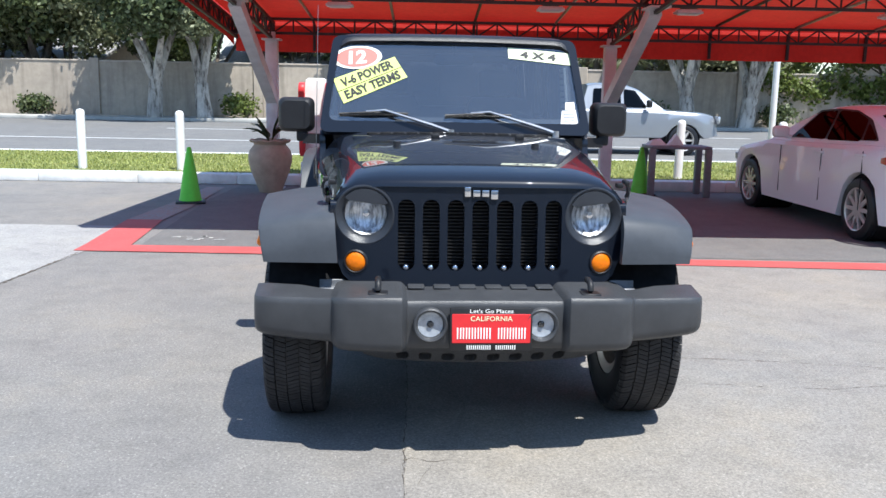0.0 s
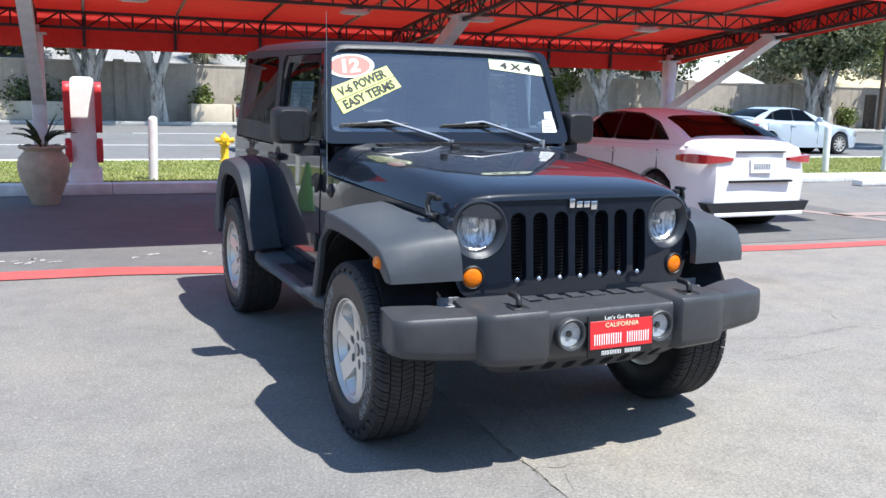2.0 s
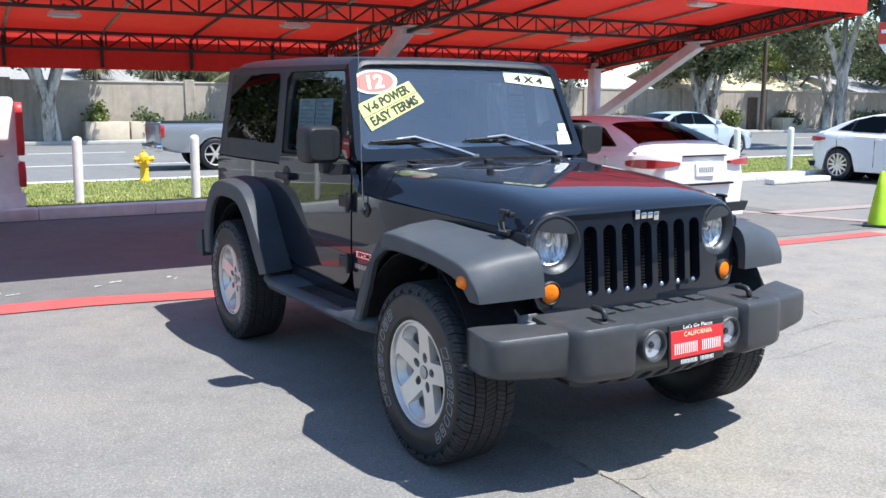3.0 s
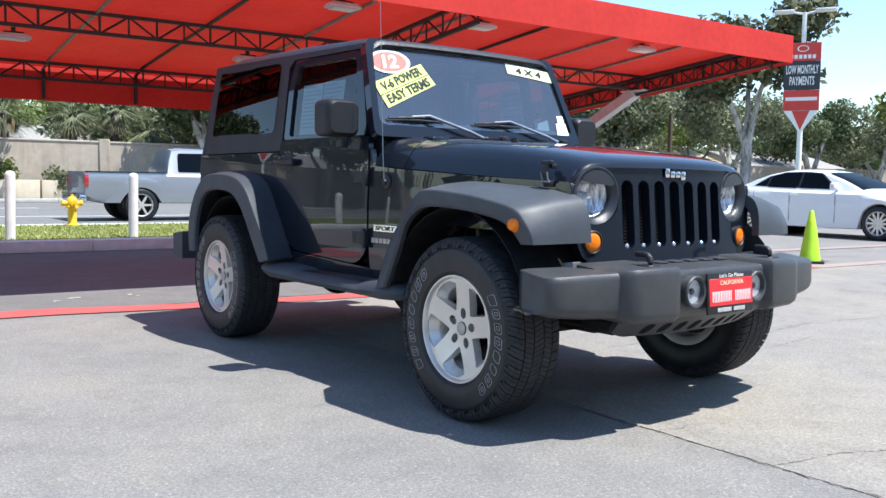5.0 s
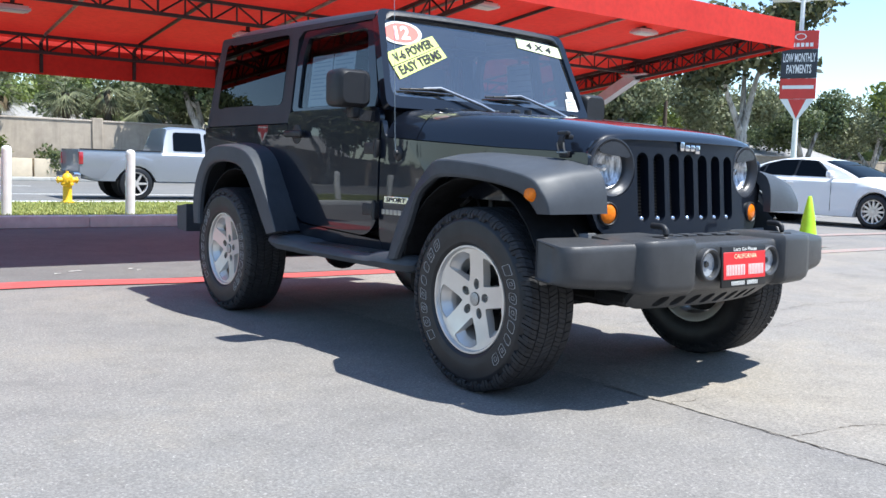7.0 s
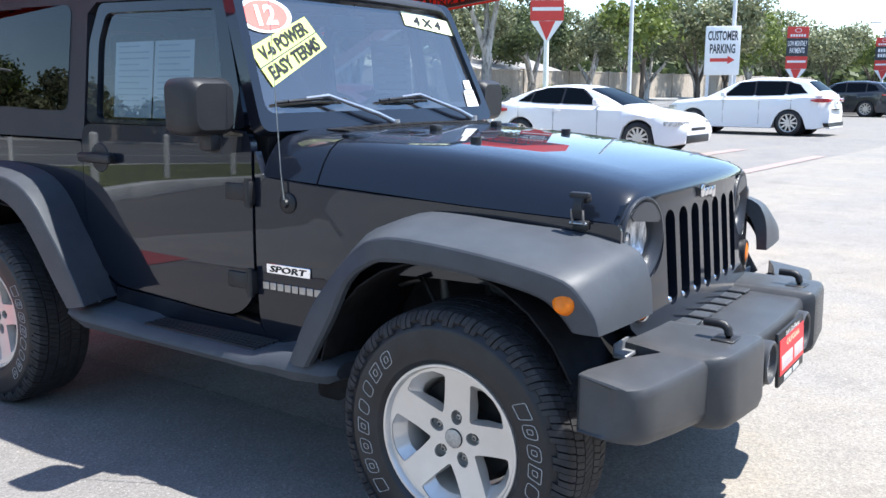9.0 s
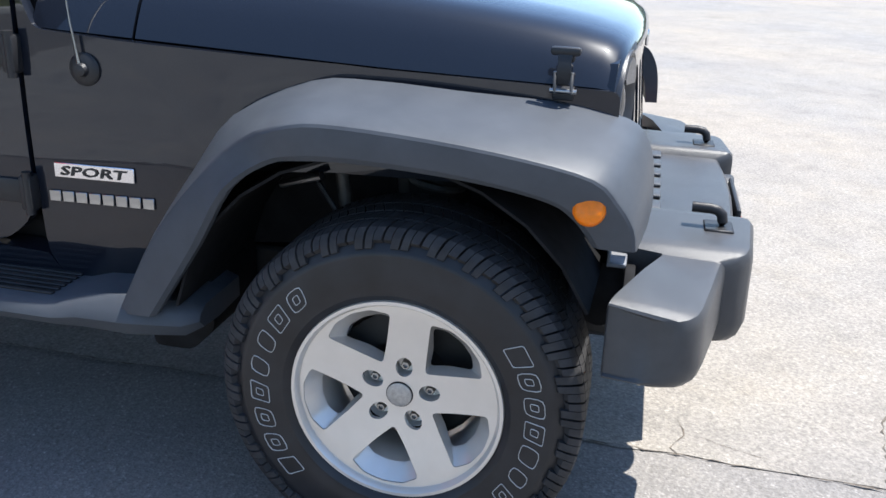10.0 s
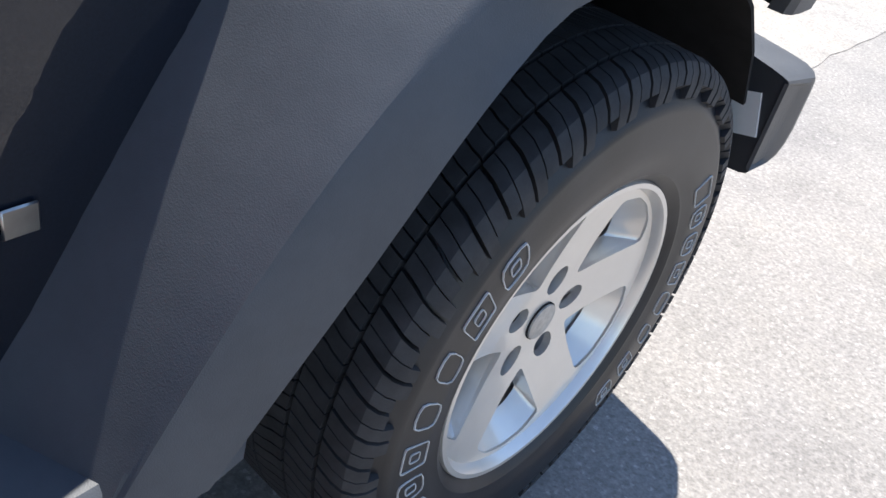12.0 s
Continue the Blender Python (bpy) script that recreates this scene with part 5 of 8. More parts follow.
# hardtop
def hardtop():
    fx = lambda y, z: top_x(z) if y < 2.7 else top_x(z) - (y - 2.7) * 0.05
    win = smooth_poly([(1.975, 1.288), (2.90, 1.295), (2.845, 1.705), (1.965, 1.692)], 0.045, 4)
    # rounded outline from the belt to the gutter, the door opening left out
    out = [(1.855, 1.172), (3.06, 1.172), (2.94, 1.76), (1.06, 1.715), (1.075, 1.690), (1.80, 1.700), (1.855, 1.66)]
    bm = sheet(out, [win], [1.5, 1.9, 2.3, 2.7], [1.2 + 0.05 * k for k in range(11)], lambda y, z: (-(fx(y, z) + 0.006), y, z), 0.035)
    other = mirrored(bm)
    shell = part("hardtop_side", bm, M_TOP, car, "grained black hardtop side")
    shell2 = part("hardtop_side", other, M_TOP, car, "grained black hardtop side")
    for s, sh in ((-1, shell), (1, shell2)):
        bm = bmesh.new()
        g = smooth_poly([(1.970, 1.282), (2.906, 1.289), (2.85, 1.711), (1.960, 1.698)], 0.045, 4)
        bm.faces.new([bm.verts.new((s * (fx(y, z) + 0.0085), y, z)) for y, z in g])
        part("quarter_window", bm, M_TINT, sh, "dark privacy glass")
    # roof
    bm = bmesh.new()
    rows = []
    ys = [1.035, 1.045, 1.075, 1.14, 1.4, 1.8, 2.2, 2.6, 2.85, 2.95, 2.99, 3.005]
    for y in ys:
        zc = lerp_table(y, [(1.035, 1.725), (1.045, 1.745), (1.075, 1.758), (1.14, 1.768), (1.8, 1.795), (2.6, 1.808), (2.85, 1.80), (2.95, 1.785), (2.99, 1.765), (3.005, 1.735)])
        w = lerp_table(y, [(1.035, 0.655), (1.075, 0.668), (2.7, 0.672), (3.0, 0.64)])
        rows.append([(t * w, y, zc - 0.012 * t * t - 0.060 * max(0.0, (abs(t) - 0.86) / 0.14) ** 2) for t in [-1, -0.985, -0.95, -0.90, -0.84, -0.7, -0.4, 0, 0.4, 0.7, 0.84, 0.90, 0.95, 0.985, 1]])
    loft(bm, rows, False, False)
    thicken(bm, 0.035, (0, 0, 1))
    part("roof", bm, M_TOP, car, "grained black hardtop roof", 50)
    # rear wall with its glass
    bm = sheet([(-0.72, 1.17), (0.72, 1.17), (0.655, 1.75), (-0.655, 1.75)], [smooth_poly([(-0.60, 1.25), (0.60, 1.25), (0.56, 1.68), (-0.56, 1.68)], 0.05)], [], [], lambda x, z: (x, 3.06 - (z - 1.17) * 0.19, z), 0.03, (0, 1, 0))
    back = part("hardtop_back", bm, M_TOP, car)
    bm = bmesh.new()
    bm.faces.new([bm.verts.new((x, 3.05 - (z - 1.17) * 0.19, z)) for x, z in ((-0.61, 1.24), (0.61, 1.24), (0.57, 1.69), (-0.57, 1.69))])
    part("rear_window", bm, M_TINT, back, "dark privacy glass")
    # door window frames
    for s, door in ((-1, door_r), (1, door_l)):
        o = smooth_poly([(0.945, 1.238), (1.848, 1.238), (1.845, 1.55), (1.79, 1.696), (1.085, 1.682)], 0.03)
        h = smooth_poly([(1.045, 1.254), (1.785, 1.254), (1.785, 1.55), (1.745, 1.658), (1.125, 1.648)], 0.03)
        bm = sheet(o, [h], [1.4], [1.2 + 0.06 * k for k in range(9)], lambda y, z: (s * top_x(z), y, z), 0.03, (s, 0, 0))
        part("window_frame", bm, M_BLACK, door, "black door window frame")
        bm = bmesh.new()
        g = smooth_poly([(1.035, 1.238), (1.792, 1.238), (1.79, 1.56), (1.75, 1.664), (1.115, 1.655)], 0.03)
        bm.faces.new([bm.verts.new((s * (top_x(z) - 0.014), y, z)) for y, z in g])
        pane = part("door_glass", bm, M_DGLASS, door, "clear door glass")
        pane.visible_shadow = False
    # price sheet behind the other door's glass
    bm = bmesh.new()
    prism(bm, [(1.28, 1.275), (1.52, 1.275), (1.52, 1.60), (1.28, 1.60)], lambda y, z, d: (top_x(z) - 0.019 + d, y, z), -0.001, 0.0)
    far_sheet = part("window_notice", bm, M_PAPER, car, "printed white price sheet behind the door glass")
    for k in range(8):
        bm = bmesh.new()
        z = 1.57 - 0.035 * k
        prism(bm, [(1.31, z), (1.49 - 0.05 * (k % 2), z), (1.49 - 0.05 * (k % 2), z + 0.008), (1.31, z + 0.008)], lambda y, zz, d: (top_x(zz) - 0.0205 + d, y, zz), -0.001, 0.0)
        part("print_line", bm, M_INK_FAINT, far_sheet)
    # notice behind the right door's glass
    for y0, y1 in ((1.475, 1.70), (1.245, 1.465)):
        bm = bmesh.new()
        prism(bm, [(y0, 1.262), (y1, 1.262), (y1, 1.545), (y0, 1.545)], lambda y, z, d: (-(top_x(z) - 0.019) + d, y, z), 0.0, 0.001)
        sheet_o = part("window_notice", bm, M_PAPER, car, "printed white notice sheets behind the door glass")
        for k in range(11):
            bm = bmesh.new()
            z = 1.525 - 0.0225 * k
            w = (y1 - y0) * (0.80 if k % 3 else 0.55)
            prism(bm, [(y1 - 0.022 - w, z), (y1 - 0.022, z), (y1 - 0.022, z + 0.006), (y1 - 0.022 - w, z + 0.006)], lambda y, zz, d: (-(top_x(zz) - 0.019) + d, y, zz), -0.0015, 0.0)
            part("print_line", bm, M_INK_FAINT, sheet_o)


hardtop()

# door furniture, mirrors, antenna, badges
for s, door in ((-1, door_r), (1, door_l)):
    for z in (1.025, 0.715):
        bm = bmesh.new()
        x = side_x(0.92, z)
        box(bm, (s * (x + 0.012) - 0.018, 0.892, z - 0.042), (s * (x + 0.012) + 0.018, 0.925, z + 0.042), 0.008)
        box(bm, (s * (x + 0.004) - 0.010, 0.925, z - 0.03), (s * (x + 0.004) + 0.010, 1.03, z + 0.028), 0.005)
        cyl(bm, (s * (x + 0.022), 0.905, z - 0.05), (s * (x + 0.022), 0.905, z + 0.05), 0.011, 10)
        part("door_hinge", bm, M_BLACK if z < 0 else M_TRIM, door, "exposed black door hinge")
    bm = bmesh.new()
    x = side_x(1.72, 1.1)
    m = facing((s * (x + 0.003), 1.735, 1.105), (0, s, 0), (0, 0, 1))
    revolve(bm, [(0.0, 0.004), (0.04, 0.006), (0.055, 0.004), (0.058, 0.0)], 20, m)
    box(bm, (-0.10, -0.018, 0.012), (0.105, 0.020, 0.040), 0.012, 2, m)
    cyl(bm, m @ Vector((0.075 if s < 0 else -0.075, 0, 0)), m @ Vector((0.075 if s < 0 else -0.075, 0, 0.03)), 0.021, 12)
    part("door_handle", bm, M_TRIM, door, "black door handle with push button")
    # mirror
    bm = bmesh.new()
    x = s * 0.865
    rings = []
    for t, k in ((0.0, 0.80), (0.10, 0.92), (0.30, 1.0), (0.75, 1.0), (1.0, 0.97)):
        y = 0.925 + 0.135 * t
        w, h = 0.096 * k, 0.093 * k
        rings.append([(x + p[0], y, 1.315 + p[1]) for p in rounded(-w, -h, w, h, 0.035, 4)])
    loft(bm, rings)
    mir = part("door_mirror", bm, M_TRIM, car, "grained dark plastic door mirror")
    bm = bmesh.new()
    bm.faces.new([bm.verts.new((x + p[0], 1.0615, 1.315 + p[1])) for p in rounded(-0.083, -0.08, 0.083, 0.08, 0.03, 4)])
    part("mirror_glass", bm, M_CHROME, mir, "mirror glass")
    bm = bmesh.new()
    xb = s * side_x(0.98, 1.15)
    rr = [[(a, 0.985 + b, 1.19 + c) for b, c in ((-0.035, -0.03), (0.035, -0.03), (0.035, 0.022), (-0.035, 0.022))] for a in (xb, s * 0.83)]
    loft(bm, rr)
    box(bm, (s * 0.835 - 0.03, 0.955, 1.17), (s * 0.835 + 0.03, 1.02, 1.235), 0.012)
    part("mirror_arm", bm, M_TRIM, mir, "black mirror arm")
bm = bmesh.new()
xa = -side_x(0.745, 1.0)
m = facing((xa, 0.745, 1.0), (0, -1, 0), (0, 0, 1))
revolve(bm, [(0.0, 0.024), (0.012, 0.022), (0.016, 0.012), (0.030, 0.010), (0.036, 0.004), (0.037, -0.01)], 20, m)
ant = part("antenna", bm, M_TRIM, car, "thin whip antenna on a black base")
bm = bmesh.new()
tube(bm, [(xa - 0.012, 0.75, 1.0), (xa - 0.014, 0.760, 1.10), (xa - 0.002, 0.815, 1.88)], [0.005, 0.0022, 0.0012], 6)
part("whip", bm, M_NUT, ant, "thin steel whip")

def badges():
    for s in (-1, 1):
        at = lambda y, z: Vector((s * (side_x(y, z) + 0.0015), y, z))
        m = facing(at(0.748, 0.771), at(0.65, 0.755) - at(0.86, 0.755) if s < 0 else at(0.86, 0.755) - at(0.65, 0.755), (0, 0, 1))
        bm = bmesh.new()
        box(bm, (-0.098, -0.017, 0), (0.098, 0.017, 0.003), 0.003, 1, m)
        b = part("side_badge", bm, M_CHROME, car, "bright trim badge on the cowl side")
        lettering("badge_lettering", "SPORT", M_INK, b, m @ pose(0, 0, 0.0035), 0.022, 0.165, bold=0.02, shear=0.15)
        m2 = facing(at(0.738, 0.709), at(0.61, 0.692) - at(0.88, 0.692) if s < 0 else at(0.88, 0.692) - at(0.61, 0.692), (0, 0, 1))
        for k in range(8):
            bar("badge_block", M_NUT, b, m2 @ pose(-0.114 + 0.0328 * k, 0, 0), 0.0285, 0.026, 0.003)


badges()

# cabin
def cabin():
    for x in (-0.36, 0.36):
        root_b = bmesh.new()
        box(root_b, (x - 0.24, 1.32, 0.70), (x + 0.24, 1.86, 0.90), 0.05, 3)
        seat = part("front_seat", root_b, M_SEAT, car, "dark cloth front seat")
        bm = bmesh.new()
        loft(bm, [[(x + p[0], y + p[1] * 0.10, z) for p in rounded(-w, -1, w, 1, 0.08, 4)] for y, z, w in ((1.78, 0.80, 0.23), (1.86, 1.10, 0.24), (1.93, 1.36, 0.20), (1.95, 1.42, 0.17))])
        part("backrest", bm, M_SEAT, seat)
        bm = bmesh.new()
        box(bm, (x - 0.13, 1.92, 1.43), (x + 0.13, 2.02, 1.60), 0.04, 3)
        part("headrest", bm, M_SEAT, seat)
    bm = bmesh.new()
    loft(bm, [[(x, 0.90, 1.02), (x, 0.90, 1.22), (x, 1.02, 1.24), (x, 1.16, 1.18), (x, 1.18, 1.0)] for x in (-0.66, -0.3, 0.3, 0.66)])
    part("dashboard", bm, M_TRIM, car, "dark dashboard")
    bm = bmesh.new()
    m = pose(0.36, 1.27, 1.17, -65, 0, 0)
    prof = [(0.185 + 0.016 * math.cos(a), 0.016 * math.sin(a)) for a in (2 * math.pi * k / 8 for k in range(8))]
    revolve(bm, prof, 28, m, True)
    for a in (0, 180, 270):
        e = m @ Vector((0.18 * math.cos(radians(a)), 0.18 * math.sin(radians(a)), 0))
        tube(bm, [m @ Vector((0, 0, 0)), e], 0.018, 6)
    cyl(bm, m @ Vector((0, 0, -0.12)), m @ Vector((0, 0, 0.02)), 0.06, 12)
    part("steering_wheel", bm, M_TRIM, car, "dark steering wheel")
    bm = bmesh.new()
    box(bm, (-0.11, 1.09, 1.60), (0.11, 1.12, 1.665), 0.014)
    tube(bm, [(0, 1.10, 1.66), (0, 1.06, 1.70)], 0.01, 6)
    part("inside_mirror", bm, M_TRIM, car, "dark inside mirror")
    for s in (-1, 1):
        bm = bmesh.new()
        tube(bm, [(s * 0.60, 1.12, 1.20), (s * 0.585, 1.20, 1.64), (s * 0.575, 1.30, 1.69), (s * 0.57, 1.95, 1.71), (s * 0.57, 2.75, 1.66), (s * 0.58, 2.9, 1.2)], 0.032, 8)
        tube(bm, [(s * 0.57, 1.95, 1.70), (s * 0.60, 2.0, 0.9)], 0.032, 8)
        part("roll_bar", bm, M_SEAT, car, "padded dark roll bar")
    bm = bmesh.new()
    tube(bm, [(-0.57, 1.95, 1.71), (0.57, 1.95, 1.71)], 0.032, 8)
    part("roll_bar", bm, M_SEAT, car, "padded dark roll bar")
    bm = bmesh.new()
    box(bm, (-0.45, 2.45, 0.70), (0.45, 2.85, 0.90), 0.04)
    box(bm, (-0.45, 2.78, 0.88), (0.45, 2.92, 1.35), 0.04)
    part("rear_seat", bm, M_SEAT, car, "dark cloth rear bench")


cabin()

# wheels
def wheel(name, group):
    """A wheel about the origin, its outer face towards -x."""
    X = lambda r, h, a: (-h, -r * math.cos(a), r * math.sin(a))        # h outwards, a from the front upwards
    mx = Matrix(((0, 0, -1, 0), (-1, 0, 0, 0), (0, 1, 0, 0), (0, 0, 0, 1)))
    bm = bmesh.new()
    revolve(bm, [(0.224, 0.092), (0.229, 0.101), (0.227, 0.107), (0.220, 0.107), (0.2145, 0.099), (0.212, 0.086), (0.205, 0.070), (0.190, 0.046), (0.177, 0.026), (0.172, -0.020), (0.178, -0.11), (0.200, -0.12), (0.220, -0.125)], 64, mx)
    root = part(name, bm, M_ALLOY, None, "silver five-spoke alloy wheel with all-terrain tyre", 30)
    rim = tyre = root
    bm = bmesh.new()
    prof = [(0.216, -0.115), (0.226, -0.128), (0.256, -0.140), (0.300, -0.145), (0.335, -0.142), (0.360, -0.134), (0.373, -0.120), (0.377, -0.105), (0.378, -0.05), (0.378, 0.05), (0.376, 0.072), (0.368, 0.090),
            (0.359, 0.100), (0.348, 0.1075), (0.337, 0.1145), (0.331, 0.1180), (0.326, 0.1182), (0.300, 0.1195), (0.280, 0.120), (0.262, 0.1185), (0.250, 0.1150), (0.244, 0.1150), (0.236, 0.110), (0.228, 0.101), (0.218, 0.094)]
    revolve(bm, prof, 72, mx)
    part("tyre", bm, M_RUBBER, root, "black all-terrain tyre with outlined white sidewall letters", 30)
    # tread: three inner ribs of siped blocks, and shoulder lugs that roll over on to the sidewall
    bm = bmesh.new()
    N = 60
    PITCH = 2 * math.pi / N

    def crown(h):
        return 0.388 - 0.005 * (abs(h + 0.012) / 0.118) ** 4

    def strip_block(rows, a0, da):
        """rows: (h, r, turn, base h, base r) across the tread; the block runs from a0 to a0 + da."""
        top = [[bm.verts.new(X(r, h, a0 + t + da * q)) for q in (0.03, 0.97)] for h, r, t, bh, br in rows]
        low = [[bm.verts.new(X(br, bh, a0 + t + da * q)) for q in (-0.02, 1.02)] for h, r, t, bh, br in rows]
        for i in range(len(rows) - 1):
            bm.faces.new((top[i][0], top[i + 1][0], top[i + 1][1], top[i][1]))
            bm.faces.new((low[i][0], low[i + 1][0], top[i + 1][0], top[i][0]))
            bm.faces.new((top[i][1], top[i + 1][1], low[i + 1][1], low[i][1]))
        for i in (0, -1):
            bm.faces.new((low[i][0], top[i][0], top[i][1], low[i][1]))

    for k in range(N):
        for h0, h1, sh, sk in ((-0.081, -0.040, 0.15, 0.30), (-0.035, 0.013, 0.50, -0.35), (0.018, 0.061, 0.85, 0.30)):
            for half in (0, 1):
                hm = (h0 + h1) / 2
                a0 = PITCH * (k + sh + 0.5 * half)
                strip_block([(h, crown(h), PITCH * sk * u, h, 0.377) for h, u in ((h0, -0.5), (hm - 0.006, -0.2), (hm + 0.006, 0.2), (h1, 0.5))], a0, PITCH * (0.455 if half else 0.475))
        for s, h0 in ((1, 0.067), (-1, 0.087)):
            e = 0.0 if s > 0 else 0.025
            long = k % 2
            for half in (0, 1):
                a0 = PITCH * (k + (0.3 if s > 0 else 0.7) + 0.485 * half)
                rows = [(s * h0, crown(h0), -0.10 * PITCH, s * h0, 0.374), (s * (0.088 + e), 0.3868, 0.06 * PITCH, s * (0.082 + e), 0.370), (s * (0.1015 + e), 0.3822, 0.22 * PITCH, s * (0.090 + e), 0.365),
                        (s * (0.1105 + e), 0.3730, 0.34 * PITCH, s * (0.098 + e), 0.358), (s * (0.1155 + e), 0.3600, 0.44 * PITCH, s * (0.1055 + e), 0.350)]
                if long == half:
                    rows.append((s * (0.1172 + e), 0.3440, 0.52 * PITCH, s * (0.1100 + e), 0.340))
                strip_block(rows, a0, PITCH * (0.415 if half else 0.470))
    part("tread", bm, M_TREAD, tyre, "blocky tread", 24)

    # maker's name on the sidewall as plain outlined blocks
    def inset(poly, d):
        out = []
        for i, p in enumerate(poly):
            o, q = Vector(poly[i - 1]), Vector(poly[(i + 1) % len(poly)])
            p = Vector(p)
            e, f = (p - o).normalized(), (q - p).normalized()
            n0, n1 = Vector((-e.y, e.x)), Vector((-f.y, f.x))
            out.append(tuple(p + (n0 + n1) * d / (1.0 + n0.dot(n1))))
        return out

    def outlined(b, a, poly, width):
        f = lambda u, v, dh: X(0.293 + v, 0.1203 - max(0.0, (v - 0.014) * 0.06) + dh, a - u / 0.293)
        inner = inset(poly, width)
        vo, vi = [b.verts.new(f(u, v, 0.001)) for u, v in poly], [b.verts.new(f(u, v, 0.001)) for u, v in inner]
        vb, vc = [b.verts.new(f(u, v, -0.003)) for u, v in poly], [b.verts.new(f(u, v, -0.003)) for u, v in inner]
        n = len(poly)
        for i in range(n):
            j = (i + 1) % n
            b.faces.new((vo[i], vo[j], vi[j], vi[i]))
            b.faces.new((vb[i], vb[j], vo[j], vo[i]))
            b.faces.new((vi[i], vi[j], vc[j], vc[i]))

    for first_a, last_a, widths in ((219, 134, (42, 44, 44, 42, 36, 36, 44, 42)), (31, -47, (46, 40, 42, 42, 42, 33, 36, 40))):
        for k, w in enumerate(widths):
            a = radians(first_a + (last_a - first_a) * k / 7)
            b = bmesh.new()
            slant = lambda pts: [(u + v * 0.28, v) for u, v in pts]
            hw = w * 0.0005
            outlined(b, a, slant(smooth_poly([(-hw, -0.0205), (hw, -0.0205), (hw, 0.0205), (-hw, 0.0205)], 0.012 if k % 3 else 0.005, 2)), 0.0011)
            if k in (1, 2, 3, 6, 7):
                outlined(b, a, slant(smooth_poly([(-hw * 0.38, -0.0085), (hw * 0.38, -0.0085), (hw * 0.38, 0.0085), (-hw * 0.38, 0.0085)], 0.004, 2)), 0.0010)
            part("sidewall_block", b, M_LETTER, tyre, "outlined white raised block")
    # spokes as one plate with five openings
    ang0 = radians(82)
    holes = []
    for k in range(5):
        c = ang0 + radians(36 + 72 * k)
        pts = []
        for r, da in ((0.078, 0.0), (0.118, -14.5), (0.193, -23.2), (0.2055, -12), (0.208, 0), (0.2055, 12), (0.193, 23.2), (0.118, 14.5)):
            a = c + radians(da)
            pts.append((r * math.cos(a), r * math.sin(a)))
        holes.append(smooth_poly(pts, 0.010, 3))
        lc = ang0 + radians(72 * k)
        holes.append([(0.0655 * math.cos(lc) + 0.0235 * math.cos(q) * math.cos(lc) - 0.0185 * math.sin(q) * math.sin(lc), 0.0655 * math.sin(lc) + 0.0235 * math.cos(q) * math.sin(lc) + 0.0185 * math.sin(q) * math.cos(lc)) for q in (2 * math.pi * i / 16 for i in range(16))])
    def dish(u, v):
        r = math.hypot(u, v)
        h = 0.068 + 0.024 * min(1.0, max(0.0, (r - 0.05) / 0.15)) ** 1.5
        return (-h, -u, v)
    bm = sheet(circle(0, 0, 0.2145, 60), holes, [-0.15, -0.1, -0.05, 0, 0.05, 0.1, 0.15], [-0.15, -0.1, -0.05, 0, 0.05, 0.1, 0.15], dish, 0.012)
    # walls of the openings, drawn together towards their depth, with the rim's floor sloping inwards
    for k in range(5):
        c = ang0 + radians(36 + 72 * k)
        rings = []
        for depth, tip, side, end in ((0.004, 0.0, 0.0, 0.0), (0.012, 0.001, 0.5, 0.006), (0.024, 0.002, 1.2, 0.017), (0.036, 0.003, 2.0, 0.027)):
            pts = []
            for r, da in ((0.078 + tip, 0.0), (0.118, -14.5 + side * 1.6), (0.193 - end, -23.2 + side), (0.2055 - end, -12), (0.208 - end, 0), (0.2055 - end, 12), (0.193 - end, 23.2 - side), (0.118, 14.5 - side * 1.6)):
                a = c + radians(da)
                pts.append((r * math.cos(a), r * math.sin(a)))
            rings.append([(dish(u, v)[0] + depth, -u, v) for u, v in smooth_poly(pts, 0.010, 3)])
        loft(bm, rings, True, False)
    part("spokes", bm, M_ALLOY, rim, "flat silver spokes", 28)
    for k in range(5):
        lc = ang0 + radians(72 * k)
        u, v = 0.0635 * math.cos(lc), 0.0635 * math.sin(lc)
        bm = bmesh.new()
        revolve(bm, [(0.0265, 0.052), (0.0225, 0.036), (0.0, 0.030)], 16, mx @ pose(u, v, 0))
        part("lug_recess", bm, M_ALLOY, rim)
        bm = bmesh.new()
        revolve(bm, [(0.0, 0.052), (0.0045, 0.052), (0.0055, 0.059), (0.0085, 0.0585), (0.0105, 0.055), (0.0115, 0.032)], 6, mx @ pose(u, v, 0))
        part("lug_nut", bm, M_NUT, rim, "bright steel lug nut")
    bm = bmesh.new()
    revolve(bm, [(0.0, 0.0755), (0.020, 0.0748), (0.0270, 0.0728), (0.0285, 0.064)], 24, mx)
    part("centre_cap", bm, M_CAP, rim, "small round grey centre cap")
    bm = bmesh.new()
    revolve(bm, [(0.0278, 0.0705), (0.0290, 0.0705), (0.0294, 0.064)], 24, mx)
    part("cap_gap", bm, M_DARK, rim)
    # brake behind the spokes
    bm = bmesh.new()
    revolve(bm, [(0.0, 0.012), (0.080, 0.010), (0.085, -0.016), (0.150, -0.018), (0.150, -0.035), (0.166, -0.040), (0.166, -0.046), (0.0, -0.048)], 32, mx)
    part("brake_disc", bm, M_DISC, root, "dull steel brake disc")
    bm = bmesh.new()
    loft(bm, [[X(r, h, a) for r, h in ((0.10, 0.012), (0.162, 0.008), (0.164, -0.05), (0.10, -0.05))] for a in (radians(104 + 12 * k) for k in range(6))])
    part("brake_caliper", bm, M_DISC, root, "cast brake caliper")
    return root


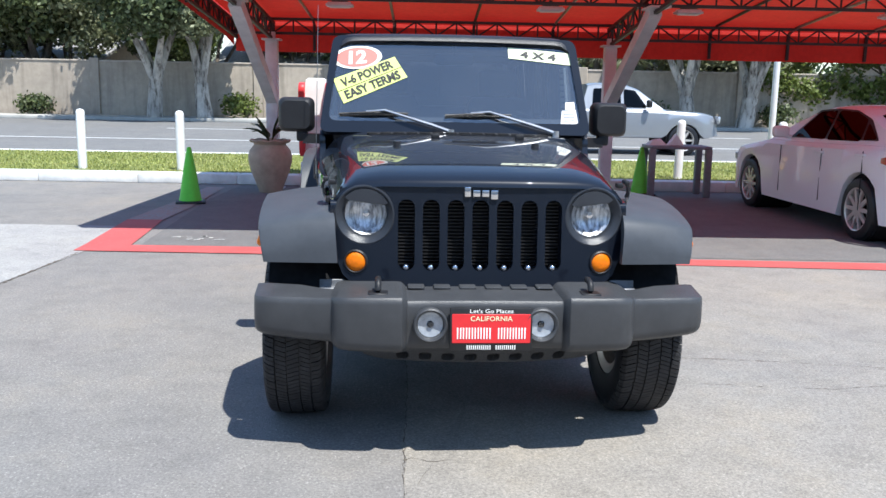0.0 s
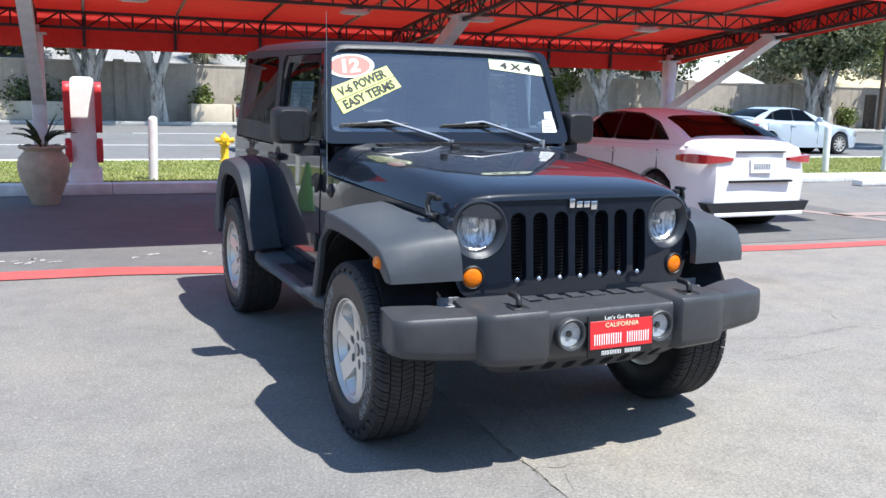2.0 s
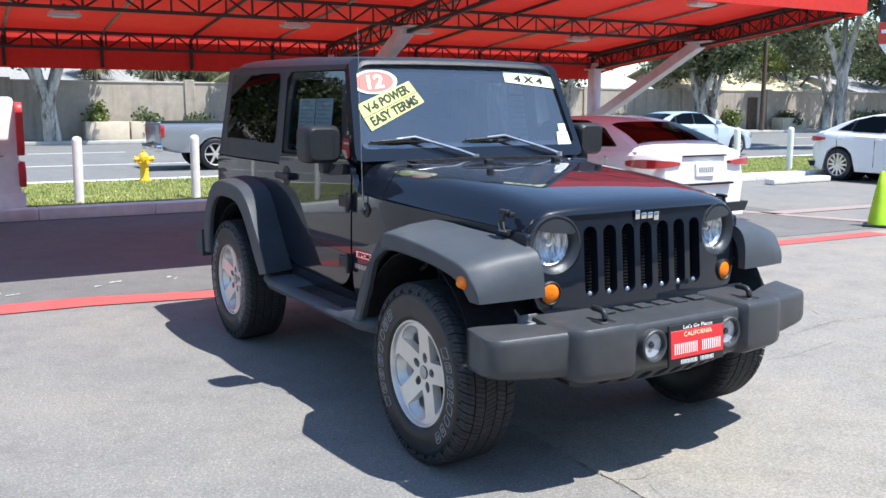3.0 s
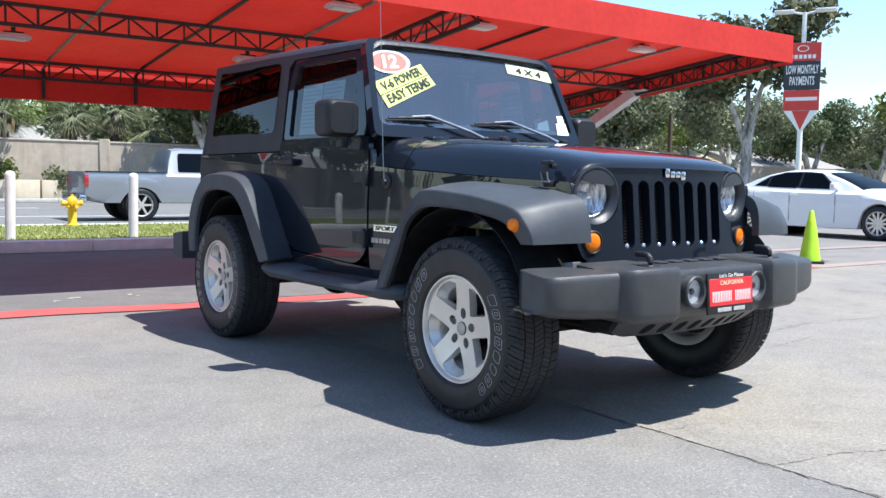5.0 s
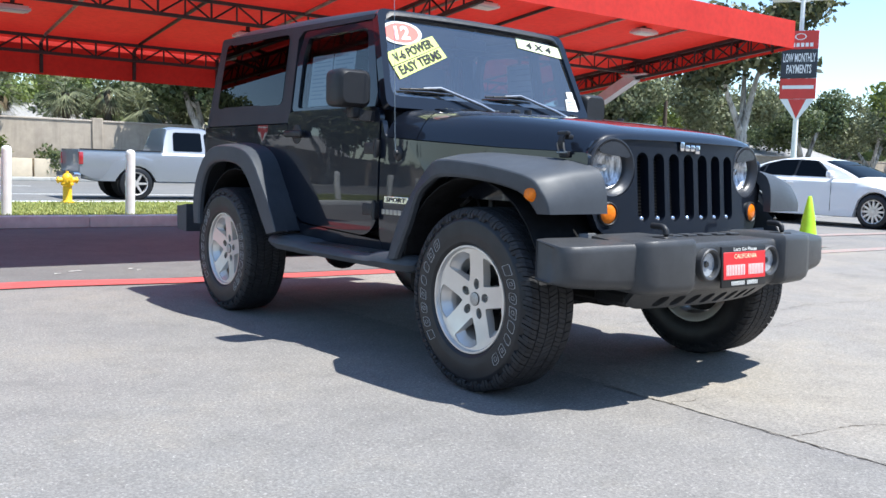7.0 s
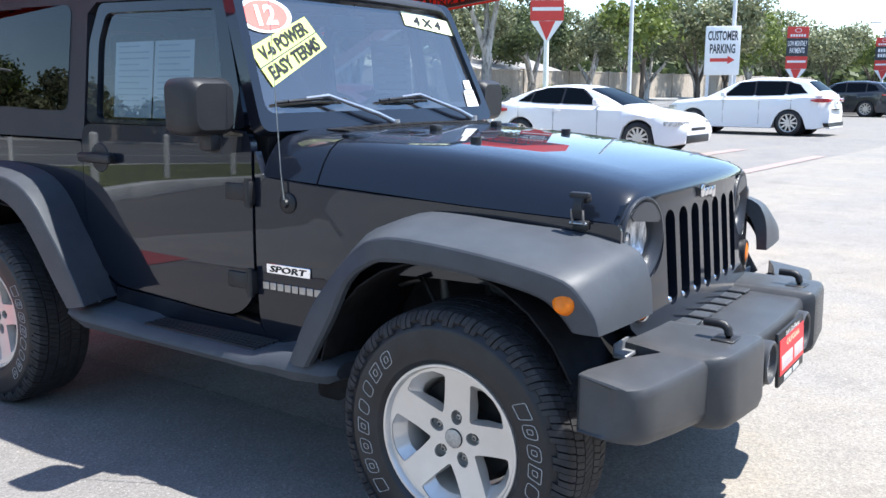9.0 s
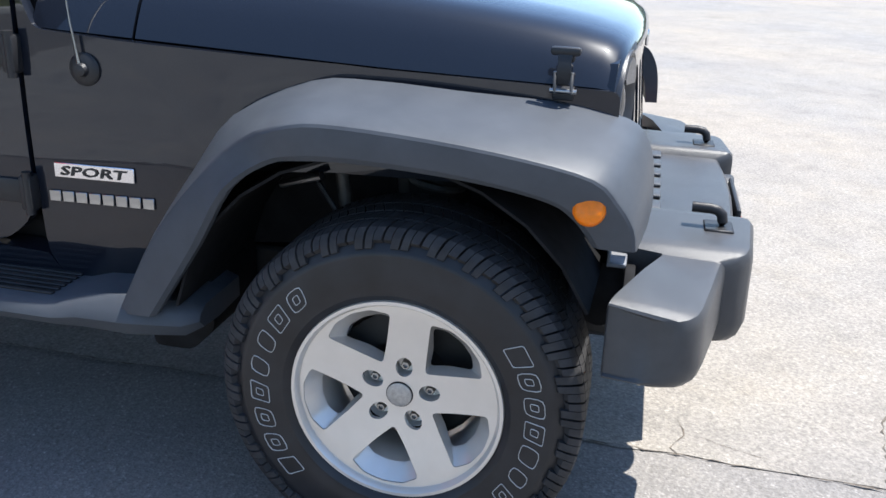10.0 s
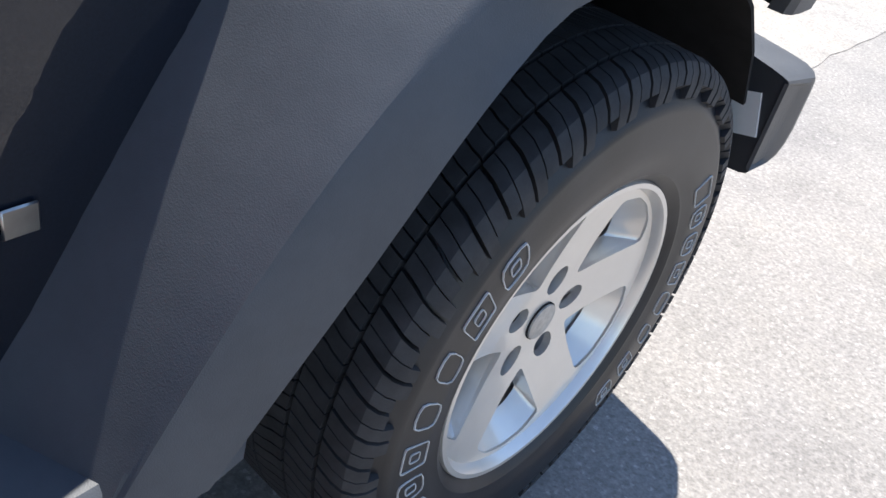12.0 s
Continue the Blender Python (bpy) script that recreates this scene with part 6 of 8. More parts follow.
first = wheel("wheel", "")
def place_wheel(ob, m):
    ob.parent = car
    ob.matrix_basis = m


others = [copy_thing(first, pose(-0.775, 2.424, 0.389)), copy_thing(first, pose(0.775, 0.006, 0.389, 0, 0, 180)), copy_thing(first, pose(0.775, 2.424, 0.389, 0, 0, 180))]
place_wheel(first, pose(-0.775, 0.006, 0.389))
for o in others:
    o.parent = car

# ---- other cars ----
def sedan_body(L, W, prof_low, prof_green, wheels, r_arch, zb):
    """Lower body and cabin of a passenger car that looks along -y, its front axle at y = 0.
    prof_low: (y, z) of the shoulder line; prof_green: (y, z) of the roof line from the screen's foot to the rear window's foot."""
    y0, y1 = prof_low[0][0], prof_low[-1][0]
    bm = bmesh.new()
    n = 44
    rings = []
    for i in range(n + 1):
        y = y0 + (y1 - y0) * i / n
        sh = lerp_table(y, prof_low)
        t = (y - y0) / (y1 - y0)
        w = W / 2 * (1 - 0.30 * max(0, (0.12 - t) / 0.12) ** 2 - 0.27 * max(0, (t - 0.85) / 0.15) ** 2.2)
        lo = zb + 0.06 * max(0, (0.06 - t) / 0.06) + 0.08 * max(0, (t - 0.93) / 0.07)
        for wy in wheels:
            d = abs(y - wy)
            if d < r_arch:
                lo = max(lo, 0.32 + math.sqrt(r_arch ** 2 - d * d))
        lo = min(lo, sh - 0.06)
        mid = lo + (sh - lo) * 0.55
        half = [(0.0, sh + 0.03), (w * 0.45, sh + 0.028), (w * 0.80, sh + 0.012), (w * 0.93, sh - 0.015), (w * 0.975, sh - 0.06), (w, max(mid, lo + 0.02)), (w * 0.985, lo + 0.015), (w * 0.93, lo), (0.0, lo)]
        rings.append([(-x, y, z) for x, z in half] + [(x, y, z) for x, z in reversed(half[1:-1])])
    loft(bm, rings)
    for v in bm.verts:
        # rounded bumpers below, the boot and the nose drawn in above
        k = max(0.0, (v.co.y - (y1 - 0.25)) / 0.25)
        v.co.y += k * (0.08 * math.exp(-((v.co.z - 0.50) / 0.17) ** 2) - 0.03)
        k = max(0.0, (y0 + 0.2 - v.co.y) / 0.2)
        v.co.y -= k * (0.06 * math.exp(-((v.co.z - 0.48) / 0.15) ** 2) - 0.02)
    cab = bmesh.new()
    rings = []
    m = 26
    g0, g1 = prof_green[0][0], prof_green[-1][0]
    for i in range(m + 1):
        y = g0 + (g1 - g0) * i / m
        z = lerp_table(y, prof_green)
        base = lerp_table(y, prof_low) + 0.0
        top_w = W / 2 * (0.90 - 0.24 * min(1.0, max(0.0, (z - base)) / 0.5))
        bw = W / 2 * 0.90
        z = max(z, base + 0.02)
        half = [(0.0, z + 0.02), (top_w * 0.6, z + 0.012), (top_w * 0.9, z - 0.012), (top_w, z - 0.045), (bw, base - 0.02)]
        rings.append([(-x, y, zz) for x, zz in half] + [(x, y, zz) for x, zz in reversed(half[1:])])
    loft(cab, rings)
    return bm, cab


def car_wheel(root, x, y, r, w, spokes, s, rim_mat):
    bm = bmesh.new()
    mx = facing((x, y, r), (0, s, 0), (0, 0, 1))
    revolve(bm, [(r * 0.66, -w), (r * 0.9, -w), (r, -w * 0.75), (r, 0.0), (r * 0.97, w * 0.12), (r * 0.88, w * 0.2), (r * 0.70, w * 0.18), (r * 0.66, 0.0)], 36, mx)
    wh = part("wheel", bm, M_RUBBER, root, "black tyre on an alloy rim")
    bm = bmesh.new()
    revolve(bm, [(r * 0.70, w * 0.19), (r * 0.66, w * 0.16), (r * 0.62, -w * 0.2), (r * 0.60, -w * 0.9)], 36, mx)
    for k in range(spokes):
        a = 2 * math.pi * k / spokes
        c, sn = math.cos(a), math.sin(a)
        hw0, hw1 = r * 0.075, r * 0.055
        q = [(r * 0.12 * c - hw0 * sn, r * 0.12 * sn + hw0 * c), (r * 0.12 * c + hw0 * sn, r * 0.12 * sn - hw0 * c), (r * 0.67 * c + hw1 * sn, r * 0.67 * sn - hw1 * c), (r * 0.67 * c - hw1 * sn, r * 0.67 * sn + hw1 * c)]
        prism(bm, q, lambda u, v, d: mx @ Vector((u, v, d)), w * 0.0, w * 0.12)
    revolve(bm, [(0.0, w * 0.14), (r * 0.15, w * 0.13), (r * 0.17, w * 0.0)], 16, mx)
    part("rim", bm, rim_mat, wh, "silver alloy rim")
    bm = bmesh.new()
    revolve(bm, [(0.0, -w * 0.35), (r * 0.62, -w * 0.35), (r * 0.62, -w * 0.5)], 24, mx)
    part("brake", bm, M_DARK, wh)


def passenger_car(name, label, m, paint_mat, L, W, wb, fo, shoulder, roof, r, glass_pts, kind="sedan", spokes=9, group="", plate=True):
    """shoulder and roof in y from the front axle backwards; glass_pts: outlines (y, z) of the side windows."""
    root = thing(name, label, "car", m, group)
    low, cab = sedan_body(L, W, shoulder, roof, (0.0, wb), r + 0.055, 0.20)
    part("body", low, paint_mat, root, "", 34)
    part("cabin", cab, paint_mat, root, "", 34)
    hw = W / 2

    def side_at(y, z, out=0.006):
        base = lerp_table(y, shoulder)
        zt = lerp_table(y, roof)
        tw = hw * (0.90 - 0.24 * min(1.0, max(0.0, (zt - base)) / 0.5))
        k = min(1.0, max(0.0, (z - base + 0.02) / max(0.05, zt - 0.045 - base + 0.02)))
        return hw * 0.90 + (tw - hw * 0.90) * k + out
    for s in (-1, 1):
        # black surround that joins the side windows
        first, last = glass_pts[0], glass_pts[-1]
        rim = [(first[0][0] - 0.07, first[0][1] - 0.018), (last[1][0] + 0.05, last[1][1] - 0.018), (last[-1][0] + 0.03, last[-1][1] + 0.03),
               (glass_pts[1][-2][0], glass_pts[1][-2][1] + 0.018), (glass_pts[1][-1][0], glass_pts[1][-1][1] + 0.016), (first[2][0], first[2][1] + 0.018), (first[3][0] - 0.03, first[3][1] + 0.016)]
        bm = sheet(smooth_poly(rim, 0.04, 3), [], [first[0][0] + 0.15 * k for k in range(0, 18)], [0.95, 1.05, 1.15, 1.25, 1.35, 1.45], lambda y, z: (s * side_at(y, z, 0.003), y, z), 0)
        part("window_surround", bm, M_TRIM, root, "black window surround")
        for g in glass_pts:
            bm = sheet(smooth_poly(g, 0.05, 3), [], [g[0][0] + 0.15 * k for k in range(1, 12)], [0.95, 1.05, 1.15, 1.25, 1.35], lambda y, z: (s * side_at(y, z), y, z), 0)
            part("side_window", bm, M_CARGLASS, root, "dark side window")
        # sill, mirror, handle
        bm = bmesh.new()
        my = roof[0][0] + 0.62
        mz = lerp_table(my, shoulder)
        box(bm, (s * (hw + 0.02) - 0.10, my - 0.06, mz + 0.03), (s * (hw + 0.02) + 0.10, my + 0.05, mz + 0.17), 0.04, 3)
        box(bm, (s * (hw - 0.10) - 0.05, my - 0.03, mz + 0.02), (s * (hw - 0.10) + 0.05, my + 0.03, mz + 0.06), 0.01, 1)
        part("door_mirror", bm, paint_mat, root)
        for hy in (my + 0.85, my + 1.75):
            if hy < wb - 0.1:
                bm = bmesh.new()
                hz = lerp_table(hy, shoulder) - 0.12
                box(bm, (s * (hw * 0.985) - 0.02, hy, hz), (s * (hw * 0.985) + 0.02, hy + 0.2, hz + 0.03), 0.008, 2)
                part("door_handle", bm, paint_mat, root)
        for wy in (0.0, wb):
            car_wheel(root, s * (hw - 0.045), wy, r, 0.20, spokes, s, M_ALLOY)
            bm = bmesh.new()
            cyl(bm, (s * 0.35, wy, 0.36), (s * (hw - 0.08), wy, 0.36), r + 0.045, 24)
            part("wheel_well", bm, M_DARK, root)
        # door shut lines
        for dy in (my - 0.02, my + 1.02, my + 1.90):
            if dy < wb + 0.1:
                bm = bmesh.new()
                zt = lerp_table(dy, shoulder) - 0.07
                box(bm, (s * (hw * 0.995) - 0.004, dy, 0.32), (s * (hw * 0.995) + 0.003, dy + 0.007, zt))
                part("door_gap", bm, M_DARK, root)
        # lamps
        y0, y1 = shoulder[0][0], shoulder[-1][0]
        z0, z1 = lerp_table(y0 + 0.25, shoulder) - 0.17, lerp_table(y1 - 0.12, shoulder) - 0.20
        bm = bmesh.new()
        loft(bm, [[(s * a, b, z0 + c) for c in (0.0, 0.09)] + [(s * a * 0.98, b + 0.05, z0 + c) for c in (0.09, 0.0)] for a, b in ((hw * 0.50, y0 + 0.015), (hw * 0.72, y0 + 0.045), (hw * 0.90, y0 + 0.16), (hw * 0.965, y0 + 0.34))])
        part("headlamp", bm, M_REFLECT, root, "clear swept headlamp")
        bm = bmesh.new()
        tail = [(0.985, -0.42, 0.05, 0.0), (0.975, -0.30, 0.09, 0.0), (0.94, -0.17, 0.105, 0.0), (0.865, -0.055, 0.100, 0.0), (0.80, -0.012, 0.088, 0.004), (0.62, -0.002, 0.066, 0.010), (0.46, 0.0, 0.030, 0.016)]
        loft(bm, [[(s * hw * a + s * q, y1 + b + p, z1 + 0.06 + c * h) for q, p, c in ((0.012, 0.012, -0.5), (0.012, 0.012, 0.5), (-0.03, -0.04, 0.5), (-0.03, -0.04, -0.5))] for a, b, h, d in tail])
        part("tail_lamp", bm, M_REDLENS, root, "red tail lamp")
    # screens
    def screen_pane(name, ya, yb, inset):
        bm = bmesh.new()
        rows = []
        for k in range(7):
            y = ya + (yb - ya) * k / 6
            z = lerp_table(y, roof)
            w = side_at(y, z - 0.05, 0) - inset
            rows.append([(x * w, y, z + 0.026 - 0.020 * abs(x) ** 3 - (0.014 if abs(x) > 0.85 else 0)) for x in (-1, -0.85, -0.5, 0, 0.5, 0.85, 1)])
        loft(bm, rows, False, False)
        part(name, bm, M_CARGLASS, root, "dark glass")
    high = [y for y, z in roof if z > max(q for _, q in roof) - 0.105]
    screen_pane("windscreen", roof[0][0] + 0.10, high[0] - 0.02, 0.07)
    screen_pane("rear_window", high[-1] + 0.03, roof[-1][0] - 0.10, 0.09)
    y0, y1 = shoulder[0][0], shoulder[-1][0]
    bm = bmesh.new()
    box(bm, (-hw * 0.62, y0 - 0.010, 0.26), (hw * 0.62, y0 + 0.06, 0.42), 0.02)
    box(bm, (-hw * 0.40, y0 - 0.008, 0.50), (hw * 0.40, y0 + 0.06, 0.57), 0.015)
    part("front_grille", bm, M_TRIM, root, "black lower grille")
    bm = bmesh.new()
    prism(bm, [(-hw * 0.78, 0.265), (hw * 0.78, 0.265), (hw * 0.86, 0.375), (-hw * 0.86, 0.375)], lambda u, v, d: (u, y1 + d - 0.05 * (abs(u) / hw) ** 4, v), -0.10, 0.045)
    part("rear_diffuser", bm, M_TRIM, root, "black lower bumper insert")
    bm = bmesh.new()
    box(bm, (-hw * 0.74, y1 - 0.08, 0.215), (hw * 0.74, y1 + 0.04, 0.263), 0.012)
    part("bumper_lip", bm, paint_mat, root)
    bm = bmesh.new()
    zb = lerp_table(y1 - 0.12, shoulder) - 0.40
    box(bm, (-hw * 0.52, y1 - 0.02, zb), (hw * 0.52, y1 + 0.040, zb + 0.022), 0.006)
    part("boot_trim", bm, M_DARK, root, "dark seam under the boot lid")
    bm = bmesh.new()
    box(bm, (-hw * 0.40, y1 - 0.04, zb + 0.335), (hw * 0.40, y1 + 0.004, zb + 0.350), 0.004)
    part("boot_gap", bm, M_DARK, root)
    if plate:
        zp = lerp_table(y1 - 0.1, shoulder) - 0.30
        bm = bmesh.new()
        box(bm, (-0.16, y1 - 0.02, zp), (0.16, y1 + 0.014, zp + 0.16), 0.006, 1)
        p = part("licence_plate", bm, M_STICK_WHITE, root, "white plate with plain bars")
        bm = bmesh.new()
        for k in range(7):
            box(bm, (-0.125 + 0.036 * k, y1 + 0.012, zp + 0.05), (-0.10 + 0.036 * k, y1 + 0.017, zp + 0.11))
        part("plate_bar", bm, M_INK_GREY, p)
    return root


SED_SHOULDER = [(-0.90, 0.60), (-0.84, 0.70), (-0.60, 0.79), (0.0, 0.88), (0.42, 0.945), (1.2, 0.955), (2.4, 0.985), (2.7, 1.0), (3.25, 1.01), (3.52, 1.0), (3.58, 0.94)]
SED_ROOF = [(0.30, 0.95), (0.80, 1.17), (1.25, 1.325), (1.55, 1.375), (1.85, 1.39), (2.2, 1.375), (2.55, 1.315), (2.90, 1.20), (3.26, 1.045)]
SED_GLASS = [[(0.98, 1.00), (1.78, 1.00), (1.76, 1.335), (1.38, 1.31)], [(1.83, 1.00), (2.56, 1.02), (2.50, 1.25), (2.2, 1.325), (1.81, 1.335)], [(2.60, 1.03), (2.86, 1.06), (2.55, 1.22)]]
white_sedan = passenger_car("sedan", "white compact sedan parked under the canopy, seen from behind", pose(5.46, 7.70, 0, 0, 0, 179.6), M_WHITECAR, 4.6, 1.78, 2.78, 0.9, SED_SHOULDER, SED_ROOF, 0.325, SED_GLASS, spokes=10)
passenger_car("sedan", "white four-door sedan parked beside a green cone", pose(14.9, 5.5, 0, 0, 0, -3.0), M_WHITECAR, 4.8, 1.85, 2.78, 0.95, SED_SHOULDER, SED_ROOF, 0.335, SED_GLASS, spokes=12)
passenger_car("sedan", "pale silver-blue sedan on the street beside the verge", pose(20.5, 17.1, 0.004, 0, 0, 87), M_PALECAR, 4.7, 1.82, 2.72, 0.9, SED_SHOULDER, SED_ROOF, 0.325, SED_GLASS, spokes=10)
SUV_SHOULDER = [(-0.92, 0.66), (-0.86, 0.80), (-0.6, 0.93), (0.0, 1.0), (0.42, 1.04), (1.2, 1.05), (2.4, 1.09), (3.2, 1.13), (3.72, 1.13), (3.80, 0.95)]
SUV_ROOF = [(0.30, 1.05), (1.18, 1.50), (1.7, 1.60), (2.5, 1.60), (3.15, 1.52), (3.62, 1.16)]
SUV_GLASS = [[(0.90, 1.10), (1.75, 1.10), (1.73, 1.50), (1.32, 1.47)], [(1.80, 1.10), (2.62, 1.13), (2.60, 1.50), (1.78, 1.51)], [(2.68, 1.14), (3.20, 1.20), (2.98, 1.43), (2.67, 1.49)]]
passenger_car("suv", "white crossover car waiting on the lot", pose(24.3, 7.6, 0, 0, 0, 177), M_WHITECAR, 4.8, 1.9, 2.78, 0.95, SUV_SHOULDER, SUV_ROOF, 0.36, SUV_GLASS, spokes=10)
# rows of cars far down the lot
rnd = random.Random(8)
protos = [passenger_car("suv", "dark grey crossover parked in the far row", pose(42.5, 8.4, 0, 0, 0, 172), M_DARKCAR, 4.7, 1.88, 2.7, 0.9, SUV_SHOULDER, SUV_ROOF, 0.36, SUV_GLASS, spokes=10, group="cars in the far row"),
          passenger_car("sedan", "silver sedan parked in the far row", pose(46.0, 8.0, 0, 0, 0, 172), M_SILVER, 4.6, 1.8, 2.7, 0.9, SED_SHOULDER, SED_ROOF, 0.32, SED_GLASS, spokes=10, group="cars in the far row"),
          passenger_car("sedan", "white sedan parked in the far row", pose(52.0, 7.6, 0, 0, 0, 172), M_WHITECAR, 4.6, 1.8, 2.7, 0.9, SED_SHOULDER, SED_ROOF, 0.32, SED_GLASS, spokes=10, group="cars in the far row")]
for k in range(12):
    copy_thing(protos[(k * 2 + 1) % 3], pose(49.0 + 3.0 * k + (3 if k > 0 else 0), 7.9 - 0.17 * k, 0, 0, 0, 172 + rnd.uniform(-1, 1)))

# pickup on the street
def pickup(m):
    root = thing("pickup_truck", "silver crew-cab pickup truck on the street", "truck", m)
    W, r = 1.86, 0.38
    sh = [(-0.90, 0.86), (-0.85, 0.98), (-0.5, 1.05), (0.4, 1.10), (2.1, 1.12), (2.14, 1.12), (4.35, 1.12), (4.42, 1.05)]
    roof = [(0.42, 1.10), (1.12, 1.62), (1.5, 1.74), (2.2, 1.745), (2.42, 1.70), (2.56, 1.12)]
    low, cab = sedan_body(5.3, W, sh, roof, (0.0, 3.2), 0.46, 0.42)
    part("body", low, M_SILVER, root, "", 34)
    part("cab", cab, M_SILVER, root, "", 34)
    bm = bmesh.new()
    box(bm, (-0.78, 2.72, 0.9), (0.78, 4.3, 1.155), 0.02, 1)
    part("bed_liner", bm, M_DARK, root, "dark load bed")
    for s in (-1, 1):
        for g in ([(0.92, 1.17), (1.50, 1.17), (1.50, 1.62), (1.22, 1.58)], [(1.58, 1.17), (2.30, 1.17), (2.26, 1.62), (1.58, 1.63)]):
            fx = lambda y, z: s * (W / 2 * 0.90 - (z - 1.10) * 0.35 + 0.008)
            bm = sheet(smooth_poly(g, 0.05, 3), [], [], [1.3, 1.45], lambda y, z: (fx(y, z), y, z), 0)
            part("side_window", bm, M_CARGLASS, root, "dark side window")
        for wy in (0.0, 3.2):
            car_wheel(root, s * (W / 2 - 0.05), wy, r, 0.24, 6, s, M_ALLOY)
            bm = bmesh.new()
            cyl(bm, (s * 0.35, wy, 0.42), (s * (W / 2 - 0.08), wy, 0.42), r + 0.05, 24)
            part("wheel_well", bm, M_DARK, root)
        bm = bmesh.new()
        box(bm, (s * 0.875 - 0.065, 4.38, 0.80), (s * 0.875 + 0.065, 4.475, 1.08), 0.015)
        part("tail_lamp", bm, M_REDLENS, root, "red tail lamp")
        # bed side with a wheel arch and a dark rail cap
        arch = [(3.2 + 0.46 * math.cos(a), 0.42 + 0.46 * math.sin(a)) for a in (math.pi * k / 14 for k in range(15))]
        bm = sheet([(2.60, 0.50), (2.60, 1.14), (4.46, 1.14), (4.46, 0.60), (4.20, 0.50)] + arch, [], [2.9, 3.2, 3.5, 3.8, 4.1, 4.4], [0.7, 0.9, 1.05], lambda y, z: (s * (0.925 - 0.03 * ((z - 0.88) / 0.3) ** 2), y, z), 0.05, (s, 0, 0))
        side = part("bed_side", bm, M_SILVER, root, "silver load bed side", 34)
        bm = bmesh.new()
        box(bm, (s * 0.895 - 0.03, 2.62, 1.13), (s * 0.895 + 0.03, 4.45, 1.16), 0.008)
        part("rail_cap", bm, M_TRIM, side, "dark bed rail cap")
        bm = bmesh.new()
        box(bm, (s * 0.70 - 0.16, -0.92, 0.80), (s * 0.70 + 0.16, -0.86, 0.98), 0.02)
        part("headlamp", bm, M_REFLECT, root)
        bm = bmesh.new()
        box(bm, (s * 1.0 - 0.10, 0.86, 1.17), (s * 1.0 + 0.10, 0.98, 1.36), 0.04, 3)
        part("door_mirror", bm, M_TRIM, root)
    bm = bmesh.new()
    box(bm, (-0.81, 4.405, 0.62), (0.81, 4.462, 1.135), 0.012)
    part("tailgate", bm, M_SILVER, root, "silver tailgate")
    bm = bmesh.new()
    box(bm, (-0.89, 4.42, 0.46), (0.89, 4.58, 0.62), 0.025)
    part("rear_bumper", bm, M_CHROME, root, "bright rear bumper")
    bm = bmesh.new()
    box(bm, (-0.5, -0.93, 0.72), (0.5, -0.86, 0.96), 0.02)
    part("front_grille", bm, M_TRIM, root)


pickup(STREET @ pose(6.65, 10.6, 0.004, 0, 0, 90))

# ---- things along the kerb ----
def bollard():
    bm = bmesh.new()
    revolve(bm, [(0.0, 0.955), (0.03, 0.95), (0.055, 0.935), (0.066, 0.91), (0.068, 0.88), (0.068, 0.0), (0.0, 0.0)], 20)
    ob = new("bollard", finish(bm, "bollard", M_WHITE))
    return tagged(ob, "white painted round steel bollard on the verge", "bollard", "bollards along the kerb")


first_b = bollard()
first_b.matrix_basis = STREET @ pose(-5.3, 2.02, 0.13)
for u in (-27.3, -25.4, -23.5, -21.7, -19.8, -17.9, -16.1, -14.3, -12.4, -10.6, -8.8, -7.1, -3.72, -0.55, 1.12, 2.6, 4.35, 6.02, 7.7, 9.35, 11.0, 12.7, 14.35, 16.0, 17.7, 19.4, 21.0, 22.7):
    copy_thing(first_b, STREET @ pose(u, 2.02 if u > -5 else 2.1, 0.13, rnd.uniform(-1.2, 1.2), rnd.uniform(-1.2, 1.2), 0))
for x, y in ((26.3, 16.5), (28.5, 16.0), (30.6, 15.6), (32.5, 15.4)):
    copy_thing(first_b, pose(x, y, 0))

M_CONE = plain("lime_plastic", (0.15, 0.72, 0.045), 0.45, vary=0.1, scale=8)
M_CONEY = plain("yellow_green_plastic", (0.45, 0.80, 0.03), 0.45, vary=0.1, scale=8)


def cone(m, mat, label):
    root = thing("traffic_cone", label, "cone", m, "traffic cones")
    bm = bmesh.new()
    revolve(bm, [(0.0, 0.71), (0.018, 0.71), (0.026, 0.70), (0.075, 0.45), (0.128, 0.10), (0.142, 0.035)], 24)
    part("cone_body", bm, mat, root)
    bm = bmesh.new()
    box(bm, (-0.185, -0.185, 0.0), (0.185, 0.185, 0.035), 0.02, 2)
    part("cone_base", bm, M_TRIM, root, "black rubber base")


cone(pose(-2.82, 7.45, 0, 0, 0, 12), M_CONE, "lime green traffic cone with black base")
cone(pose(8.0, 3.5, 0, 0, 0, 30), M_CONEY, "yellow-green traffic cone with black base")
cone(pose(3.45, 8.95, 0, 0, 0, 5), M_CONE, "lime green traffic cone behind a side table")

M_CLAY = plain("tan_glazed_clay", (0.44, 0.33, 0.24), 0.7, vary=0.16, scale=7, bump=0.25, bscale=60)


